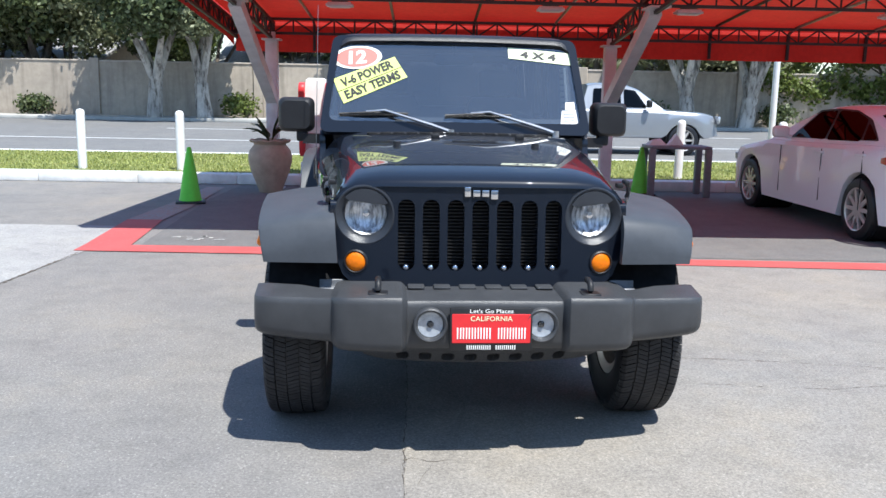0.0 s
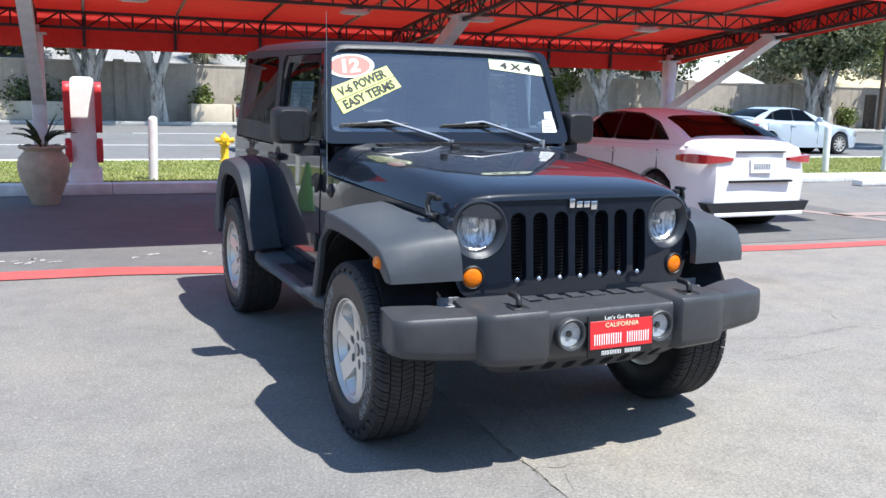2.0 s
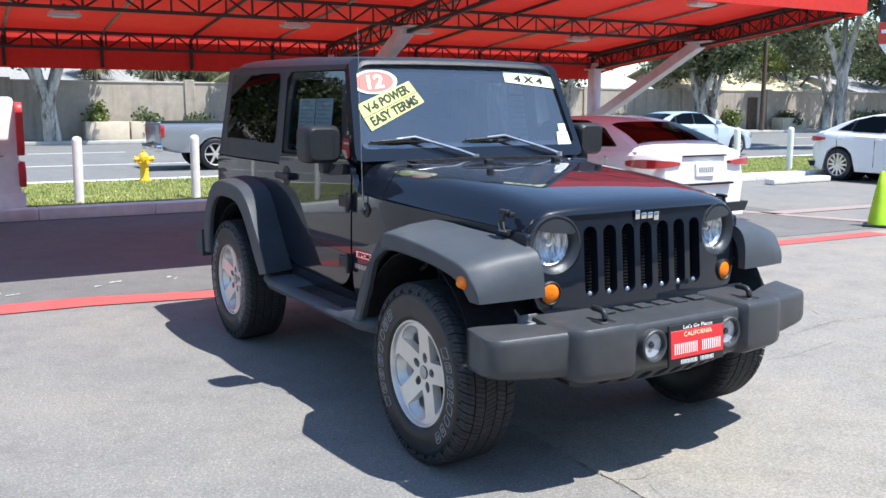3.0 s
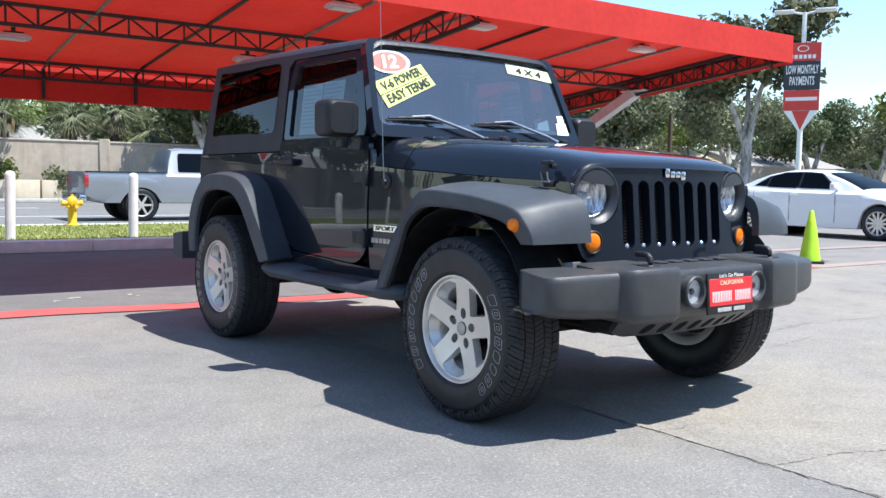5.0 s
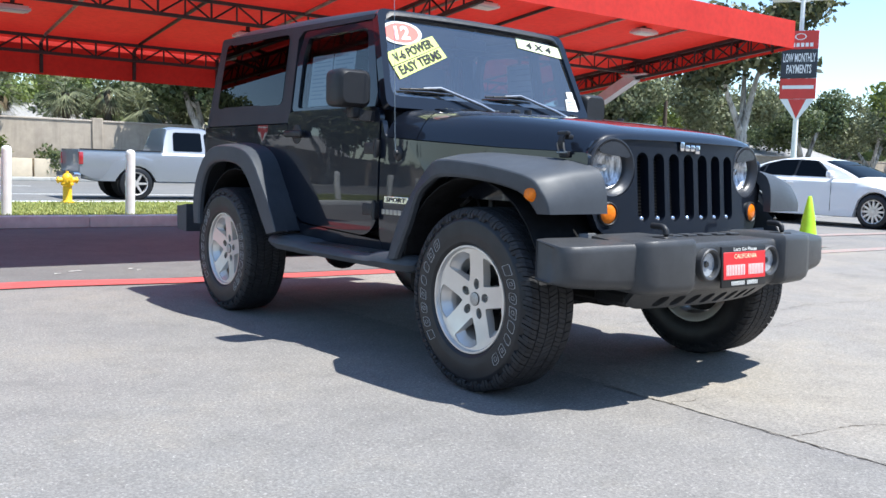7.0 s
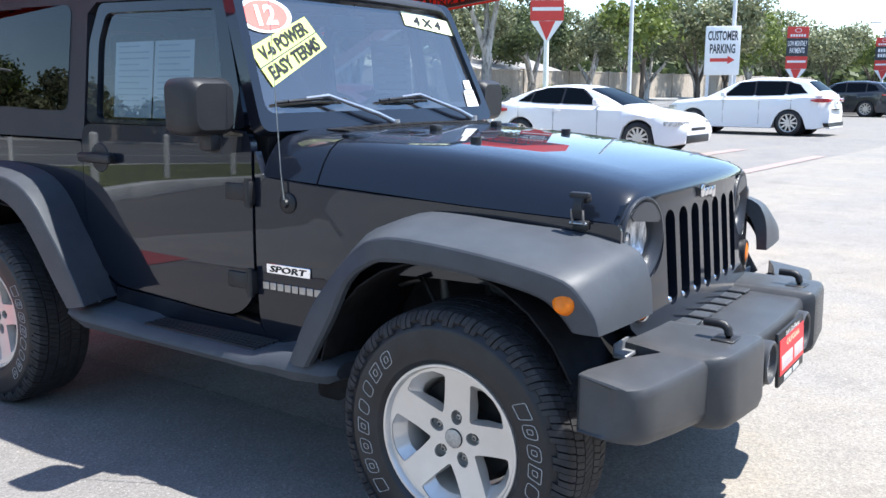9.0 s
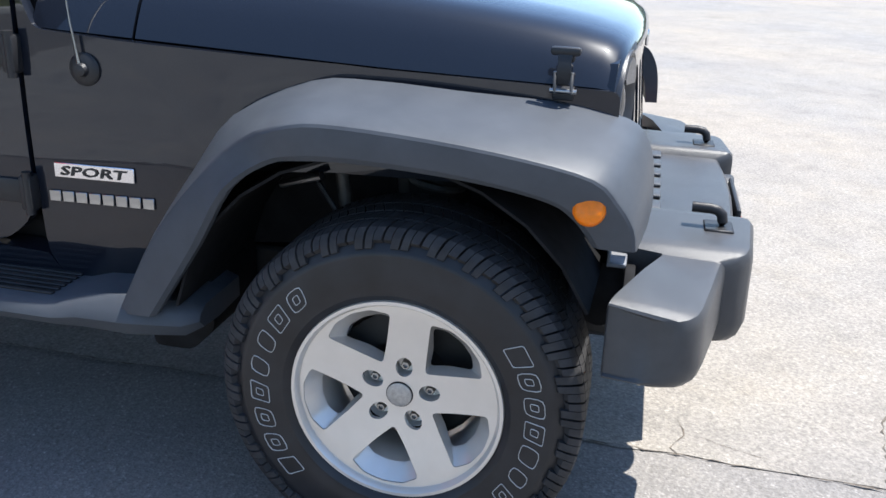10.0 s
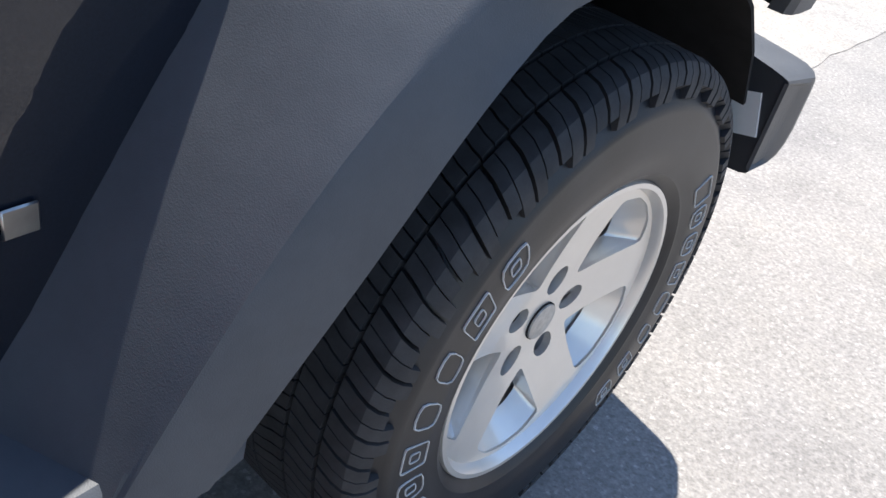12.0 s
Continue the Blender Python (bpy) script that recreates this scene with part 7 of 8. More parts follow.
def pot():
    root = thing("planter_pot", "tan clay urn with a dark strap-leaved plant", "planter", pose(-1.97, 8.78, 0))
    bm = bmesh.new()
    revolve(bm, [(0.0, 0.0), (0.155, 0.0), (0.165, 0.02), (0.20, 0.12), (0.27, 0.30), (0.305, 0.44), (0.308, 0.52), (0.285, 0.60), (0.235, 0.66), (0.222, 0.68), (0.232, 0.70), (0.275, 0.715), (0.288, 0.735), (0.270, 0.75), (0.235, 0.742), (0.215, 0.70), (0.0, 0.69)], 40)
    for v in bm.verts:
        if v.co.z > 0.70:
            a = math.atan2(v.co.y, v.co.x)
            v.co.z += 0.008 * math.sin(a * 9)
    part("pot", bm, M_CLAY, root)
    rnd = random.Random(2)
    for k in range(17):
        bm = bmesh.new()
        a = rnd.uniform(0, 6.28)
        ln, arch = rnd.uniform(0.30, 0.55), rnd.uniform(0.14, 0.52)
        rows = []
        for i in range(7):
            t = i / 6
            rr = 0.03 + arch * t ** 1.5
            z = 0.70 + ln * (t - 0.35 * t * t * (1.6 if arch > 0.25 else 0.5))
            w = (0.006 if t < 0.25 else 0.046 * math.sin(math.pi * min(1, t * 0.92)) + 0.004)
            c, s = math.cos(a), math.sin(a)
            rows.append([(rr * c - w * s, rr * s + w * c, z + 0.01), (rr * c, rr * s, z), (rr * c + w * s, rr * s - w * c, z + 0.01)])
        loft(bm, rows, False, False)
        bmesh.ops.solidify(bm, geom=bm.faces[:], thickness=0.002)
        part("leaf", bm, M_LEAFD, root)


pot()

M_REDPLASTIC = plain("red_round_panel", (0.62, 0.035, 0.04), 0.45, vary=0.12, scale=6)


def display_column():
    """A white post with red round-cornered panels on both faces."""
    root = thing("sign_post", "white painted thick post with red rounded sign panels", "sign post", STREET @ pose(-1.5, 1.75, 0.0))
    bm = bmesh.new()
    box(bm, (-0.23, -0.22, 0.0), (0.23, 0.22, 0.34), 0.02)
    loft(bm, [[(-w, -d, z), (w, -d, z), (w, d, z), (-w, d, z)] for z, w, d in ((0.34, 0.18, 0.17), (1.50, 0.165, 0.16), (1.60, 0.15, 0.14), (1.63, 0.11, 0.10))])
    part("post", bm, M_WHITE, root)
    for s in (-1, 1):
        for z0, z1, w in ((0.85, 1.56, 0.30), (0.42, 0.76, 0.22)):
            bm = bmesh.new()
            prism(bm, rounded(-0.30 if w > 0.25 else -0.24, z0, 0.30 if w > 0.25 else 0.24, z1, 0.12, 5), lambda u, v, d: (s * d, u, v), 0.16, 0.25, 0.015)
            part("sign_panel", bm, M_REDPLASTIC, root, "red rounded panel")


display_column()

M_HYDRANT = plain("yellow_enamel", (0.78, 0.46, 0.015), 0.5, vary=0.14, scale=10, bump=0.3, bscale=70)


def hydrant():
    root = thing("fire_hydrant", "yellow painted cast iron fire hydrant on the verge", "hydrant", STREET @ pose(1.02, 5.55, 0.125) @ Matrix.Diagonal((0.74, 0.74, 0.74, 1)))
    bm = bmesh.new()
    revolve(bm, [(0.0, 0.0), (0.17, 0.0), (0.17, 0.04), (0.12, 0.05), (0.105, 0.07), (0.105, 0.42), (0.15, 0.44), (0.15, 0.48), (0.13, 0.50), (0.135, 0.56), (0.125, 0.63), (0.09, 0.70), (0.035, 0.735), (0.035, 0.78), (0.0, 0.785)], 24)
    part("barrel", bm, M_HYDRANT, root)
    for a in (0, 90, 180):
        bm = bmesh.new()
        d = Vector((math.cos(radians(a)), -math.sin(radians(a)), 0))
        p = Vector((0, 0, 0.56))
        cyl(bm, p + d * 0.08, p + d * 0.19, 0.062, 14)
        cyl(bm, p + d * 0.19, p + d * 0.235, 0.078, 8)
        cyl(bm, p + d * 0.235, p + d * 0.265, 0.024, 5)
        part("outlet", bm, M_HYDRANT, root)


hydrant()

def side_table():
    root = thing("side_table", "small grey metal table with papers on it", "table", pose(3.95, 8.9, 0, 0, 0, -3))
    bm = bmesh.new()
    box(bm, (-0.45, -0.28, 0.70), (0.45, 0.28, 0.745), 0.01)
    part("tabletop", bm, M_TABLE, root)
    for x in (-0.41, 0.41):
        for y in (-0.24, 0.24):
            bm = bmesh.new()
            box(bm, (x - 0.045, y - 0.045, 0), (x + 0.045, y + 0.045, 0.70), 0.008)
            part("leg", bm, M_TABLE, root)


side_table()
bm = bmesh.new()
loft(bm, [[(3.50, 8.80, 0.747), (3.78, 8.80, 0.747), (3.78, 9.0, 0.747), (3.50, 9.0, 0.747)], [(3.57, 8.83, 0.83), (3.72, 8.83, 0.80), (3.72, 8.97, 0.84), (3.57, 8.97, 0.81)]])
tagged(new("paper_stack", finish(bm, "paper_stack", M_PAPER)), "loose crumpled white papers on the side table", "paper")
bm = bmesh.new()
prism(bm, [(-0.12, 0), (0.12, 0), (0.0, 0.16)], lambda u, v, d: (3.92 + u, 8.88 + d, 0.747 + v), -0.05, 0.05)
tagged(new("paper_tent", finish(bm, "paper_tent", M_PAPER)), "folded white paper tent on the side table", "paper")
bm = bmesh.new()
tube(bm, [(6.3, 10.95, 0.1), (6.3, 10.95, 3.4)], [0.055, 0.05], 14)
box(bm, (6.2, 10.85, 0.1), (6.4, 11.05, 0.15), 0.01)
tagged(new("sign_pole", finish(bm, "sign_pole", M_WHITE)), "bare white steel pole standing on the verge", "pole")
bm = bmesh.new()
box(bm, (12.0, 8.2, 0), (13.8, 8.45, 0.12), 0.03)
tagged(new("wheel_stop", finish(bm, "wheel_stop", M_CURB)), "white concrete wheel stop on the asphalt", "wheel stop")

# ---- signs ----
M_SIGNRED = plain("sign_red", (0.62, 0.05, 0.04), 0.5, vary=0.06, scale=3)
M_SIGNBLACK = plain("sign_black", (0.03, 0.035, 0.045), 0.5, vary=0.15, scale=3)
M_SIGNWHITE = plain("sign_white", (0.82, 0.82, 0.82), 0.5, vary=0.04, scale=3)


def pole_sign(m, words=True, lamp=True, group="pole signs", h=0.0):
    """A two-sided pole sign; its face looks along the local -y."""
    root = thing("pole_sign", "red and black pole sign with pennant tip on white pole", "sign", m, group)
    bm = bmesh.new()
    tube(bm, [(0, 0.09, 0), (0, 0.09, 6.0 if lamp else 5.0)], [0.085, 0.06], 12)
    part("pole", bm, M_WHITE, root)
    board = {}
    for name, z0, z1, mat in (("red_panel", 4.62, 5.14, M_SIGNRED), ("black_panel", 3.80, 4.62, M_SIGNBLACK), ("red_band", 3.22, 3.80, M_SIGNRED)):
        bm = bmesh.new()
        box(bm, (-0.48, -0.03, z0 + 0.004), (0.48, 0.03, z1 - 0.004), 0.008, 1)
        board[name] = part(name, bm, mat, root)
    bm = bmesh.new()
    prism(bm, [(-0.46, 3.215), (0.46, 3.215), (0.0, 2.56)], lambda u, v, d: (u, d, v), -0.03, 0.03)
    tip = part("pennant", bm, M_SIGNWHITE, root, "white pennant with a red wedge")
    bm = bmesh.new()
    prism(bm, [(-0.24, 3.21), (0.24, 3.21), (0.0, 2.66)], lambda u, v, d: (u, d, v), -0.036, 0.036)
    part("red_wedge", bm, M_SIGNRED, tip)
    for s in (-1, 1):
        f = lambda x, z: facing((x * -s, s * 0.031, z), (-s, 0, 0), (0, 0, 1))
        bm = bmesh.new()
        revolve(bm, [(0.115, 0.0), (0.115, 0.006), (0.092, 0.006), (0.092, 0.0)], 20, f(0, 4.97) @ Matrix.Diagonal((1.35, 0.8, 1, 1)))
        part("emblem", bm, M_SIGNWHITE, board["red_panel"], "plain white ring emblem")
        for k in range(6):
            bar("name_bar", M_SIGNWHITE, board["red_panel"], f(-0.30 + 0.12 * k, 4.74), 0.085, 0.11, 0.004)
        if words:
            lettering("sign_lettering", "LOW MONTHLY", M_SIGNWHITE, board["black_panel"], f(0, 4.38), 0.25, 0.86, 0.004, 0.02)
            lettering("sign_lettering", "PAYMENTS", M_SIGNWHITE, board["black_panel"], f(0, 4.06), 0.25, 0.66, 0.004, 0.02)
        else:
            for zz in (4.38, 4.08):
                for k in range(5):
                    bar("word_bar", M_SIGNWHITE, board["black_panel"], f(-0.28 + 0.14 * k, zz), 0.10, 0.2, 0.004)
        bar("name_bar", M_SIGNWHITE, board["red_band"], f(0, 3.55), 0.84, 0.10, 0.004)
    if lamp:
        for s in (-1, 1):
            bm = bmesh.new()
            tube(bm, [(0, 0.09, 5.95), (s * 0.35, 0.09, 6.03)], 0.03, 8)
            box(bm, (s * 0.55 - 0.27, -0.08, 6.0), (s * 0.55 + 0.27, 0.26, 6.08), 0.03, 2)
            part("lamp_head", bm, M_PILLAR, root, "flat pole lamp head")
    return root


near_sign = pole_sign(pose(20.5, 11.1, 0, 0, 0, 118 - 180))
pole_sign(pose(41.3, 9.0, -1.05, 0, 0, 118 - 180), True, False)
far_sign = pole_sign(STREET @ pose(-19.5, 27.6, 0.14, 0, 0, 40), False, True)
for x, y in ((56.7, 7.6), (66.0, 7.2), (76.0, 6.9), (86.0, 6.6), (98.0, 6.4)):
    copy_thing(far_sign, pose(x, y, -0.9, 0, 0, -88))


def parking_sign():
    root = thing("parking_sign", "white customer parking sign with red arrow", "sign", pose(28.4, 8.45, 0, 0, 0, -70))
    bm = bmesh.new()
    box(bm, (-0.58, -0.08, 1.75), (0.58, 0.08, 3.40), 0.02)
    b = part("sign_board", bm, M_SIGNWHITE, root)
    for x in (-0.45, 0.45):
        bm = bmesh.new()
        box(bm, (x - 0.05, -0.05, 0), (x + 0.05, 0.05, 1.75), 0.01)
        part("leg", bm, M_PILLAR, root)
    bm = bmesh.new()
    tube(bm, [(0.35, 0.25, 0), (0.35, 0.25, 5.5)], 0.07, 10)
    part("pole", bm, M_PILLAR, root)
    f = lambda x, z: facing((x, -0.081, z), (1, 0, 0), (0, 0, 1))
    lettering("sign_lettering", "CUSTOMER", M_SIGNBLACK, b, f(0, 3.08), 0.33, 1.0, 0.004, 0.03)
    lettering("sign_lettering", "PARKING", M_SIGNBLACK, b, f(0, 2.64), 0.33, 0.84, 0.004, 0.03)
    bm = bmesh.new()
    prism(bm, [(-0.40, 2.20), (0.18, 2.20), (0.18, 2.12), (0.42, 2.26), (0.18, 2.40), (0.18, 2.32), (-0.40, 2.32)], lambda u, v, d: (u, d, v), -0.086, -0.081)
    part("arrow", bm, M_SIGNRED, b, "red arrow")


parking_sign()
for x, y, h in ((30.0, 12.5, 8.0),):
    bm = bmesh.new()
    tube(bm, [(x, y, 0), (x, y, h)], [0.09, 0.06], 10)
    tagged(new("lamp_pole", finish(bm, "lamp_pole", M_PILLAR)), "tall grey steel lamp pole at the lot's edge", "pole")
bm = bmesh.new()
tube(bm, [(42.9, 33.2, 0), (42.9, 33.2, 10.0)], [0.15, 0.11], 10)
box(bm, (41.7, 33.15, 9.2), (44.1, 33.25, 9.35))
tagged(new("utility_pole", finish(bm, "utility_pole", M_WOODPOST)), "dark brown wooden utility pole by the street", "pole")
# planted island by the far row
bm = bmesh.new()
loft(bm, [[(p[0], p[1], z) for p in rounded(34.0, 6.5, 39.5, 9.5, 1.2, 5)] for z in (0.0, 0.14)])
structure("island_kerb", bm, M_REDFADE, "red painted kerb round a planted island", "kerb")

# ---- plants ----
def leaf_cloud(name, blobs, count, size, seed, flat=0.6, droop=0.0):
    """Many small leaves on the shells of uneven blobs: (x, y, z, rx, ry, rz)."""
    rnd = np.random.RandomState(seed)
    vol = np.array([b[3] * b[4] * b[5] for b in blobs]) ** 0.72
    pick = rnd.choice(len(blobs), count, p=vol / vol.sum())
    B = np.array(blobs)[pick]
    d = rnd.normal(size=(count, 3))
    d /= np.linalg.norm(d, axis=1)[:, None]
    rad = rnd.uniform(0.45, 1.05, count) ** 0.6
    # clumps: push leaves towards random centres
    c = B[:, :3] + d * B[:, 3:] * rad[:, None]
    cl = rnd.normal(size=(max(6, count // 40), 3))
    c += cl[rnd.randint(0, len(cl), count)] * size * 0.9
    c[:, 2] -= droop * rnd.uniform(0, 1, count)
    n = d + rnd.normal(size=(count, 3)) * 0.8
    n /= np.linalg.norm(n, axis=1)[:, None]
    t = np.cross(n, rnd.normal(size=(count, 3)))
    t /= np.linalg.norm(t, axis=1)[:, None]
    b = np.cross(n, t)
    s = size * rnd.uniform(0.55, 1.35, count)[:, None]
    q = np.stack((c - t * s, c - b * s * flat, c + t * s, c + b * s * flat), 1)
    me = bpy.data.meshes.new(name)
    me.from_pydata(q.reshape(-1, 3).tolist(), [], np.arange(count * 4).reshape(-1, 4).tolist())
    return me


def tree(m, label, height, spread, seed, leaf=M_LEAF, bk=M_BARK, trunk_r=0.26, fork=0.28, lean=0.0, count=2600, size=0.16, low=0.42):
    """A trunk that forks into limbs, and a crown of clumped leaves."""
    rnd = random.Random(seed)
    root = thing("tree", label, "tree", m, "street trees")
    bm = bmesh.new()
    fz = height * fork
    base = Vector((0, 0, -0.05))
    f = Vector((lean * 0.4, rnd.uniform(-0.1, 0.1), fz))
    tube(bm, [base, base.lerp(f, 0.12) , base.lerp(f, 0.55) + Vector((rnd.uniform(-0.08, 0.08), 0, 0)), f], [trunk_r * 1.45, trunk_r * 1.05, trunk_r * 0.92, trunk_r * 0.85], 12)
    tips = []
    k = rnd.choice((3, 4, 4))
    for i in range(k):
        a = 2 * math.pi * (i + rnd.uniform(-0.25, 0.25)) / k
        out = spread * rnd.uniform(0.30, 0.62)
        e = f + Vector((math.cos(a) * out + lean * 0.3, math.sin(a) * out * 0.8, (height - fz) * rnd.uniform(0.45, 0.75)))
        mid = f.lerp(e, 0.5) + Vector((rnd.uniform(-0.25, 0.25), rnd.uniform(-0.2, 0.2), -0.12))
        tube(bm, [f - Vector((0, 0, 0.18)), f.lerp(mid, 0.4), mid, e], [trunk_r * 0.62, trunk_r * 0.52, trunk_r * 0.38, trunk_r * 0.14], 8)
        tips.append(e)
        for j in range(3):
            s = mid.lerp(e, rnd.uniform(0.0, 0.7))
            aa = a + rnd.uniform(-1.2, 1.2)
            e2 = s + Vector((math.cos(aa), math.sin(aa), rnd.uniform(0.3, 1.0))) * spread * rnd.uniform(0.22, 0.42)
            tube(bm, [s, s.lerp(e2, 0.5) + Vector((0, 0, 0.08)), e2], [trunk_r * 0.26, trunk_r * 0.17, trunk_r * 0.06], 6)
            tips.append(e2)
    part("trunk", bm, bk, root, "pale peeling trunk" if bk == M_BARK else "brown trunk")
    blobs = []
    for e in tips:
        r = spread * rnd.uniform(0.22, 0.38)
        blobs.append((e.x, e.y, max(e.z, height * low), r, r, r * rnd.uniform(0.6, 0.85)))
    for i in range(7):
        a = rnd.uniform(0, 6.28)
        q = spread * rnd.uniform(0.2, 0.8)
        r = spread * rnd.uniform(0.2, 0.34)
        blobs.append((math.cos(a) * q + lean * 0.4, math.sin(a) * q, height * rnd.uniform(max(low, 0.5), 0.92), r, r, r * 0.7))
    ob = new("crown", leaf_cloud("crown", blobs, count, size, seed))
    ob.data.materials.append(leaf)
    ob.parent = root
    return root


def st(u, v, rz=0.0, z=0.0):
    return STREET @ pose(u, v, z, 0, 0, rz)


# trees along the wall across the street: place along the street, height, spread, leaves, bark
TREES = [(-32.0, 27.9, 8.5, 4.2, M_LEAFD, M_BARK), (-24.5, 28.2, 8.0, 4.0, M_LEAF, M_BARK), (-18.5, 31.5, 8.5, 4.2, M_LEAFD, M_BARKD), (-11.6, 26.9, 8.6, 4.0, M_LEAFD, M_BARK), (-9.4, 27.0, 8.2, 3.4, M_LEAF, M_BARK),
         (-1.5, 27.2, 7.5, 3.2, M_LEAF, M_BARK), (1.5, 27.1, 8.0, 3.6, M_LEAF, M_BARK), (11.9, 27.2, 7.2, 3.2, M_LEAFD, M_BARK), (14.4, 27.1, 7.4, 3.0, M_LEAF, M_BARK), (23.3, 27.4, 7.6, 3.6, M_LEAF, M_BARK),
         (27.0, 27.3, 7.4, 3.8, M_LEAF, M_BARK), (37.1, 27.9, 8.2, 3.6, M_LEAF, M_BARK), (38.9, 28.0, 7.8, 3.4, M_LEAFD, M_BARK), (47.8, 27.2, 9.2, 5.0, M_LEAF, M_BARK), (58.0, 27.4, 8.0, 4.4, M_LEAFD, M_BARK),
         (67.0, 27.0, 8.6, 4.6, M_LEAF, M_BARK), (78.0, 27.0, 8.6, 4.8, M_LEAFD, M_BARK), (90.0, 26.5, 9.0, 5.0, M_LEAF, M_BARK), (104.0, 26.0, 9.0, 5.2, M_LEAFD, M_BARK)]
for i, (u, v, h, sp, lf, bk) in enumerate(TREES):
    tree(st(u, v, 40 * i), "tall street tree with pale trunk and grey-green crown" if bk == M_BARK else "tall dark green tree behind the wall", h, sp, 10 + i, lf, bk, 0.33 + 0.03 * (i % 3), 0.20, (-1) ** i * 0.6, 24000 if -15 < u < 5 else 13000, 0.115 if -15 < u < 5 else 0.14)
# trees and palms behind the wall
for i, (u, v, h, sp) in enumerate([(-10.5, 33, 7.2, 4.2), (-6.3, 34, 7.0, 4.0), (13, 34, 6.4, 3.8), (24.8, 34, 6.4, 3.8), (-14, 38, 6.0, 3.6), (-4, 44, 5.2, 3.0), (5.5, 40, 5.0, 3.2), (9.0, 36, 5.0, 3.0), (17, 36, 5.4, 3.4), (21, 42, 5.4, 3.2), (31, 36, 7.0, 4.2), (46, 37, 8.0, 5.0), (57, 38, 8.5, 5.0), (70, 40, 9.0, 5.5), (84, 40, 9.0, 5.5), (100, 40, 10.0, 6.0), (120, 38, 10, 6), (-26, 48, 8.5, 5), (-17, 50, 9, 5), (-8, 52, 8.5, 5), (1, 50, 8, 5), (10, 53, 9, 5.5), (19, 52, 8.5, 5), (27, 50, 8.5, 5), (38, 52, 9.5, 5.5), (-40, 46, 9, 5.5), (-17.6, 33, 7.2, 4.2), (-21.5, 33.5, 7.0, 4.2)]):
    tree(st(u, v, 25 * i), "leafy green garden tree behind the wall", h, sp, 60 + i, (M_LEAFY, M_LEAFD, M_LEAF)[i % 3], M_BARKD, 0.2, 0.25, 0.3, 8000, 0.14, 0.30)
# trees on the lot's far side
tree(pose(27.7, 17.6, 0, 0, 0, 40), "tall magnolia with bare forked limbs beside the pole sign", 8.8, 3.7, 131, M_LEAFB, M_BARK, 0.24, 0.30, 0.3, 6500, 0.15, 0.55)
tree(pose(33.0, 13.2, 0), "small bright green tree at the lot's edge", 5.2, 2.0, 132, M_LEAFY, M_BARKD, 0.12, 0.4, 0.0, 1800, 0.12)
for i, (x, y, h) in enumerate(((44, 14.5, 6.5), (52, 15.5, 7.0), (62, 14.5, 6.5), (74, 14, 7.0), (88, 13, 7.0), (104, 11, 7.5), (125, 8, 8))):
    tree(pose(x, y, 0, 0, 0, 30 * i), "green tree along the far edge of the lot", h, h * 0.62, 140 + i, (M_LEAF, M_LEAFY, M_LEAF)[i % 3], M_BARKD, 0.16, 0.24, 0.2, 9000, 0.13, 0.28)
# unseen trees added on the lot's other sides, mirrored in the car's paint and glass
for i, (x, y, h) in enumerate(((-26, 3, 7), (-31, -6, 8), (-34, -17, 7))):
    tree(pose(x, y, 0, 0, 0, 30 * i), "unseen green tree added at the lot's edge for reflections", h, h * 0.5, 160 + i, (M_LEAFD, M_LEAF)[i % 2], M_BARKD, 0.22, 0.25, 0.2, 1800, 0.24, 0.3)


def palm(m, h, seed):
    rnd = random.Random(seed)
    root = thing("palm_tree", "fan palm with a brown trunk behind the wall", "palm", m, "palms behind the wall")
    bm = bmesh.new()
    tube(bm, [(0, 0, 0), (0.05, 0, h * 0.5), (0.0, 0, h)], [0.24, 0.19, 0.17], 10)
    part("trunk", bm, M_BARKD, root, "brown fibrous trunk")
    bm = bmesh.new()
    for k in range(46):
        a, el = rnd.uniform(0, 6.28), rnd.uniform(-0.9, 1.2)
        d = Vector((math.cos(a) * math.cos(el), math.sin(a) * math.cos(el), math.sin(el)))
        side = d.cross(Vector((0, 0, 1))).normalized()
        ln = rnd.uniform(1.2, 1.7)
        o = Vector((0, 0, h))
        for j in range(9):
            w = (j - 4) / 4
            tip = o + (d + side * w * 0.55).normalized() * ln - Vector((0, 0, 0.35 + 0.15 * abs(w)))
            q = o + d * ln * 0.42
            s2 = side * 0.035
            bm.faces.new([bm.verts.new(p) for p in (q - s2, tip, q + s2)])
        bm.faces.new([bm.verts.new(p) for p in (o - side * 0.02, o + side * 0.02, o + d * ln * 0.45 + side * 0.02, o + d * ln * 0.45 - side * 0.02)])
    part("crown", bm, M_LEAF, root, "grey-green fan fronds")
    # dry fronds that hang round the trunk
    bm = bmesh.new()
    for k in range(26):
        a = rnd.uniform(0, 6.28)
        d = Vector((math.cos(a), math.sin(a), 0))
        side = Vector((-d.y, d.x, 0))
        o = Vector((0, 0, h - rnd.uniform(0.05, 0.5))) + d * 0.16
        ln = rnd.uniform(0.7, 1.15)
        for j in range(7):
            w = (j - 3) / 3
            tip = o + d * 0.42 + side * w * 0.34 - Vector((0, 0, ln * (1 - 0.15 * abs(w))))
            q = o + d * 0.30 - Vector((0, 0, 0.18))
            bm.faces.new([bm.verts.new(p) for p in (q - side * 0.03, tip, q + side * 0.03)])
    part("dry_fronds", bm, M_DRYLEAF, root, "straw-brown dry hanging fronds")


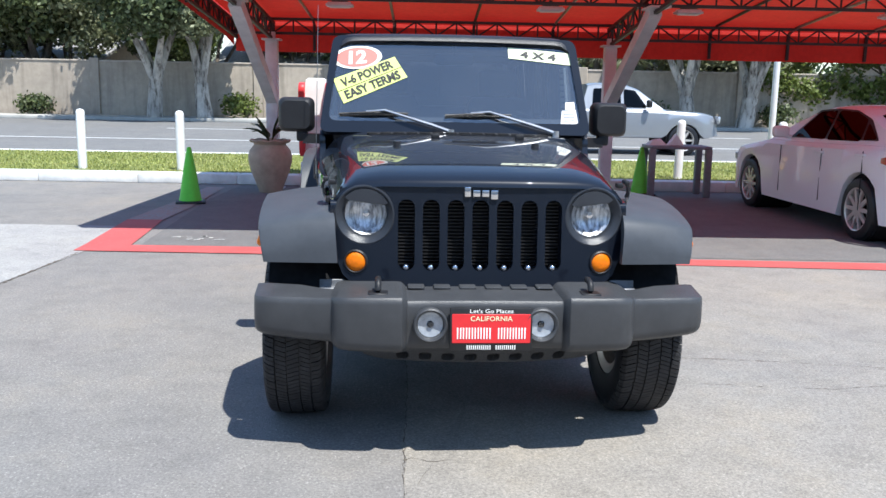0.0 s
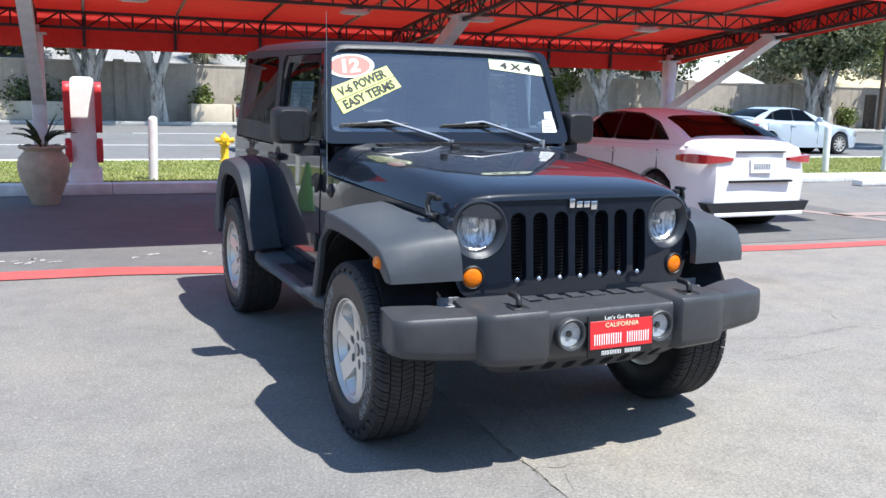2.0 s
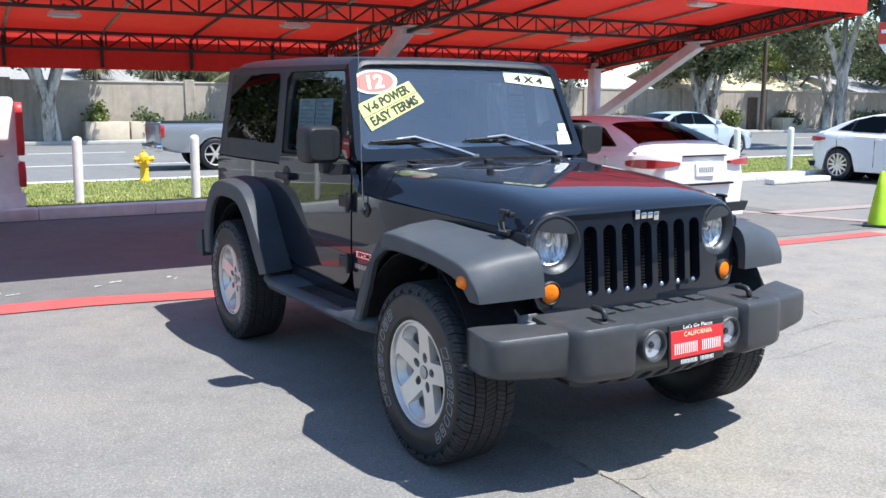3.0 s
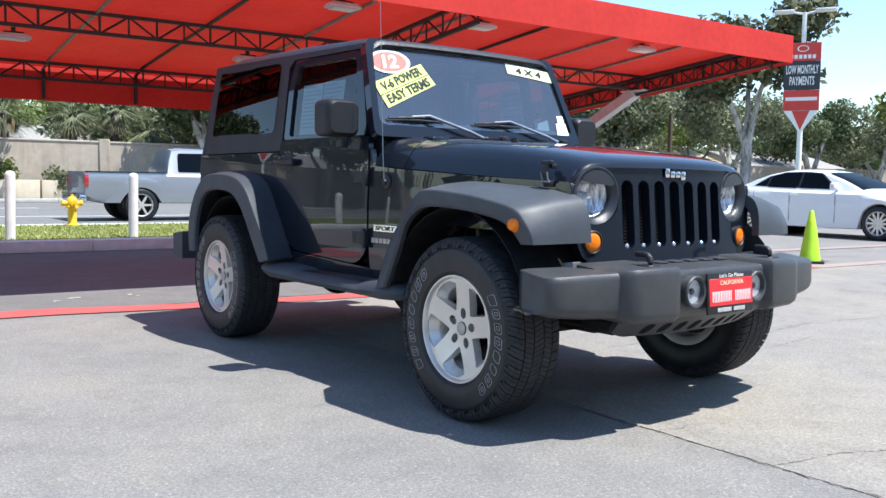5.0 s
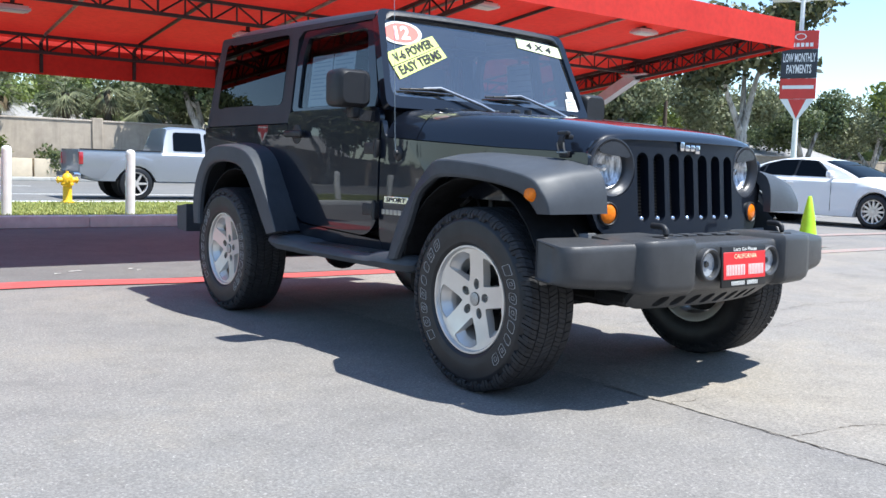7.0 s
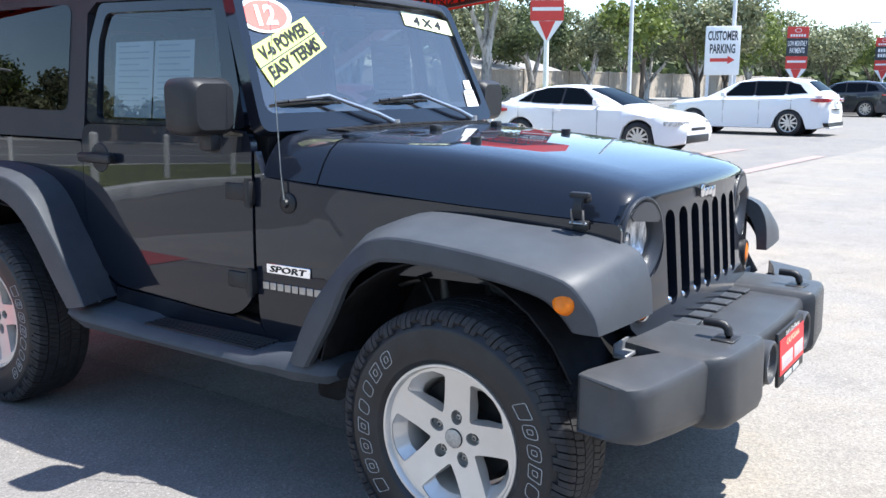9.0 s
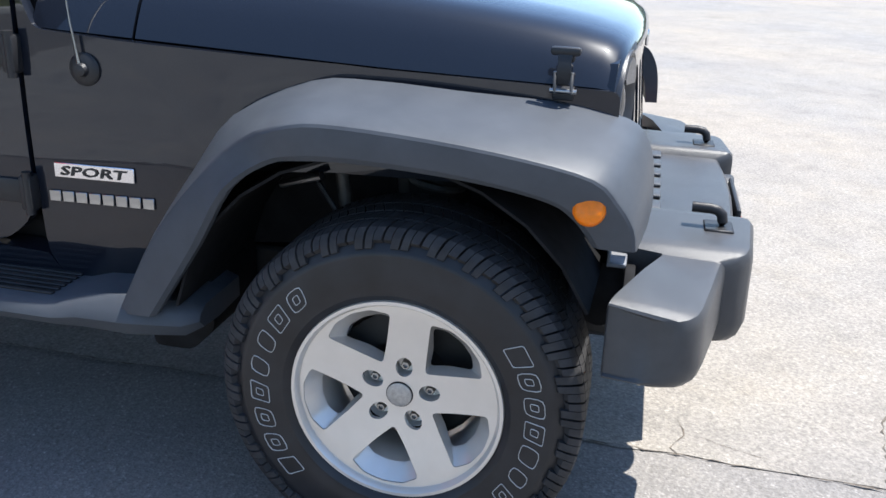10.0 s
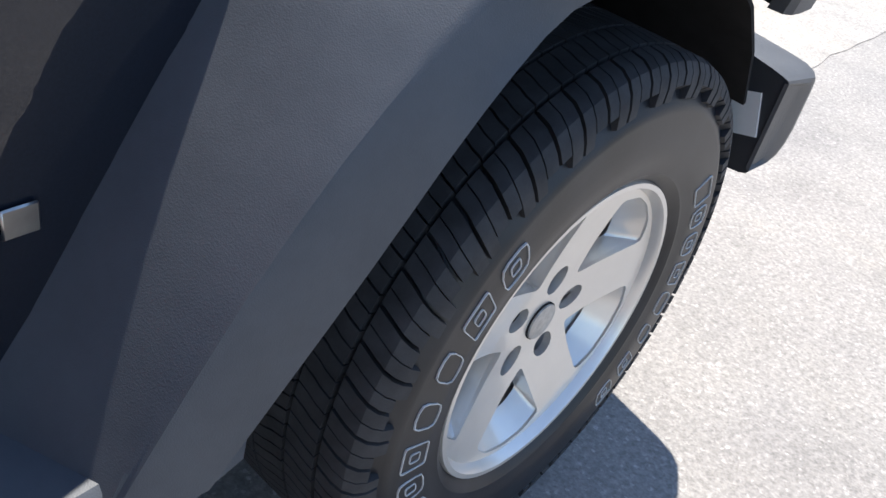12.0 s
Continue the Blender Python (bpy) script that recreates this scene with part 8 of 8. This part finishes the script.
for u, v, h, s in ((-6.5, 35, 4.4, 1), (4.2, 34, 4.0, 2), (6.7, 31.7, 3.9, 3), (8.6, 31.9, 4.2, 5), (10.0, 31.5, 3.3, 6), (13.0, 35, 4.4, 4)):
    palm(st(u, v), h, s)


def shrub(m, label, w, d, h, seed, leaf=M_LEAFD, count=900, size=0.09):
    root = thing("shrub", label, "shrub", m, "shrubs along the wall")
    rnd = random.Random(seed)
    bm = bmesh.new()
    for k in range(5):
        a = rnd.uniform(0, 6.28)
        tube(bm, [(0, 0, -0.02), (math.cos(a) * w * 0.2, math.sin(a) * d * 0.2, h * 0.6)], [0.03, 0.012], 5)
    part("stems", bm, M_BARKD, root)
    blobs = [(rnd.uniform(-0.6, 0.6) * w / 2, rnd.uniform(-0.5, 0.5) * d / 2, h * rnd.uniform(0.35, 0.62), w * 0.27, d * 0.34, h * 0.34) for k in range(7)]
    ob = new("foliage", leaf_cloud("foliage", blobs, count, size, seed))
    ob.data.materials.append(leaf)
    ob.parent = root
    return root


for i, (u, v, w, h) in enumerate([(-7.9, 28.4, 2.2, 1.3), (-17.5, 28.8, 2.0, 1.0), (-3.4, 28.6, 3.0, 2.0), (-1.6, 28.6, 2.2, 1.6), (5.5, 28.5, 2.2, 1.55), (7.6, 28.5, 2.4, 1.3), (3.5, 28.6, 1.1, 1.9), (10.4, 28.4, 2.2, 1.3), (16.5, 28.6, 2.4, 1.2), (20.5, 28.4, 2.6, 1.4),
                                  (31.5, 28.4, 3.0, 1.3), (34.5, 28.4, 2.6, 1.2), (41.0, 28.5, 2.4, 1.6), (46.0, 28.5, 2.6, 1.4), (54.0, 28.5, 3.0, 1.4), (63.0, 28.4, 3.0, 1.5)]):
    shrub(st(u, v, 20 * i, 0.10), "clipped dark green shrub at the foot of the wall", w, 1.1, h, 200 + i, M_LEAFD if i % 3 else M_LEAFY)
for i, (x, y) in enumerate(((35.2, 8.0), (36.8, 8.2), (38.4, 7.9))):
    shrub(pose(x, y, 0.12), "round yellow-green shrub on the planted island", 1.3, 1.3, 0.8, 240 + i, M_LEAFY)
# hanging ivy over the wall
bm_b = [(u, 29.2, 2.5 - 0.25 * (i % 3), 0.8, 0.3, 0.55) for i, u in enumerate((16.5, 17.4, 18.4, 19.3, 20.3, 21.2, 22.0))]
ob = new("ivy", leaf_cloud("ivy", bm_b, 2600, 0.10, 77, 0.7, 0.4))
ob.data.materials.append(M_LEAFY)
ob.matrix_basis = STREET
tagged(ob, "green ivy hanging over the boundary wall", "ivy", "", "stuff")
# planters at the wall
for u, w in ((3.7, 1.75), (5.45, 1.6), (-3.2, 3.0), (45.8, 2.2)):
    bm = bmesh.new()
    box(bm, (-w / 2, -0.45, 0), (w / 2, 0.45, 0.75), 0.02)
    ob = new("wall_planter", finish(bm, "wall_planter", M_SIDING))
    ob.matrix_basis = st(u, 28.3, 0, 0.14)
    tagged(ob, "low tan masonry planter at the foot of the wall", "planter")

# ---- houses behind the wall ----
def house(m, w, d, eave, ridge, roof_mat, seed):
    root = thing("house", "single-storey house with a low pitched roof behind the wall", "house", m, "houses behind the wall")
    bm = bmesh.new()
    box(bm, (-w / 2, -d / 2, 0), (w / 2, d / 2, eave))
    for s in (-1, 1):
        x = s * w / 2
        bm.faces.new([bm.verts.new(p) for p in ((x, -d / 2, eave), (x, d / 2, eave), (x, 0, ridge - 0.05))])
    part("wall", bm, M_SIDING, root)
    bm = bmesh.new()
    o = 0.6
    for s in (-1, 1):
        a = [(-w / 2 - o, s * (d / 2 + o), eave - 0.12), (w / 2 + o, s * (d / 2 + o), eave - 0.12), (w / 2 + o, 0, ridge), (-w / 2 - o, 0, ridge)]
        loft(bm, [a, [(p[0], p[1], p[2] + 0.14) for p in a]])
    part("roof", bm, roof_mat, root, "low pitched roof")
    for x in (-w * 0.3, w * 0.05, w * 0.32):
        bm = bmesh.new()
        box(bm, (x - 0.6, -d / 2 - 0.03, 1.0), (x + 0.6, -d / 2 + 0.03, 2.1), 0.01, 1)
        win = part("window", bm, M_WHITE, root)
        bm = bmesh.new()
        box(bm, (x - 0.52, -d / 2 - 0.04, 1.08), (x + 0.52, -d / 2 - 0.032, 2.02))
        part("pane", bm, M_CARGLASS, win)
    bm = bmesh.new()
    box(bm, (w * 0.2, 0.3, ridge - 0.5), (w * 0.2 + 0.7, 1.0, ridge + 0.7), 0.02, 1)
    part("chimney", bm, M_COPING, root)


for u, v, w, d, e, r, mt in ((-3.5, 38, 13, 8, 2.7, 3.9, M_ROOF), (9.5, 38.5, 13, 8, 2.6, 3.75, M_ROOF), (-24, 39, 14, 9, 2.7, 4.0, M_ROOF), (33, 40, 13, 9, 2.8, 4.2, M_ROOFW), (52, 41, 14, 9, 2.8, 4.4, M_ROOFY), (72, 42, 14, 9, 2.8, 4.2, M_ROOF)):
    house(st(u, v), w, d, e, r, mt, 0)
# far woods along the horizon
rw = np.random.RandomState(9)
blobs = [(math.cos(a) * R, math.sin(a) * R, rw.uniform(1.5, 3.5), rw.uniform(6, 12), rw.uniform(6, 12), rw.uniform(3, 6)) for a, R in zip(np.linspace(0, 6.283, 90), rw.uniform(150, 200, 90)) if math.sin(a) > -0.5]
ob = new("far_trees", leaf_cloud("far_trees", blobs, 60000, 1.1, 5))
ob.data.materials.append(M_LEAFD)
tagged(ob, "far belt of green trees along the horizon", "trees", "", "stuff")
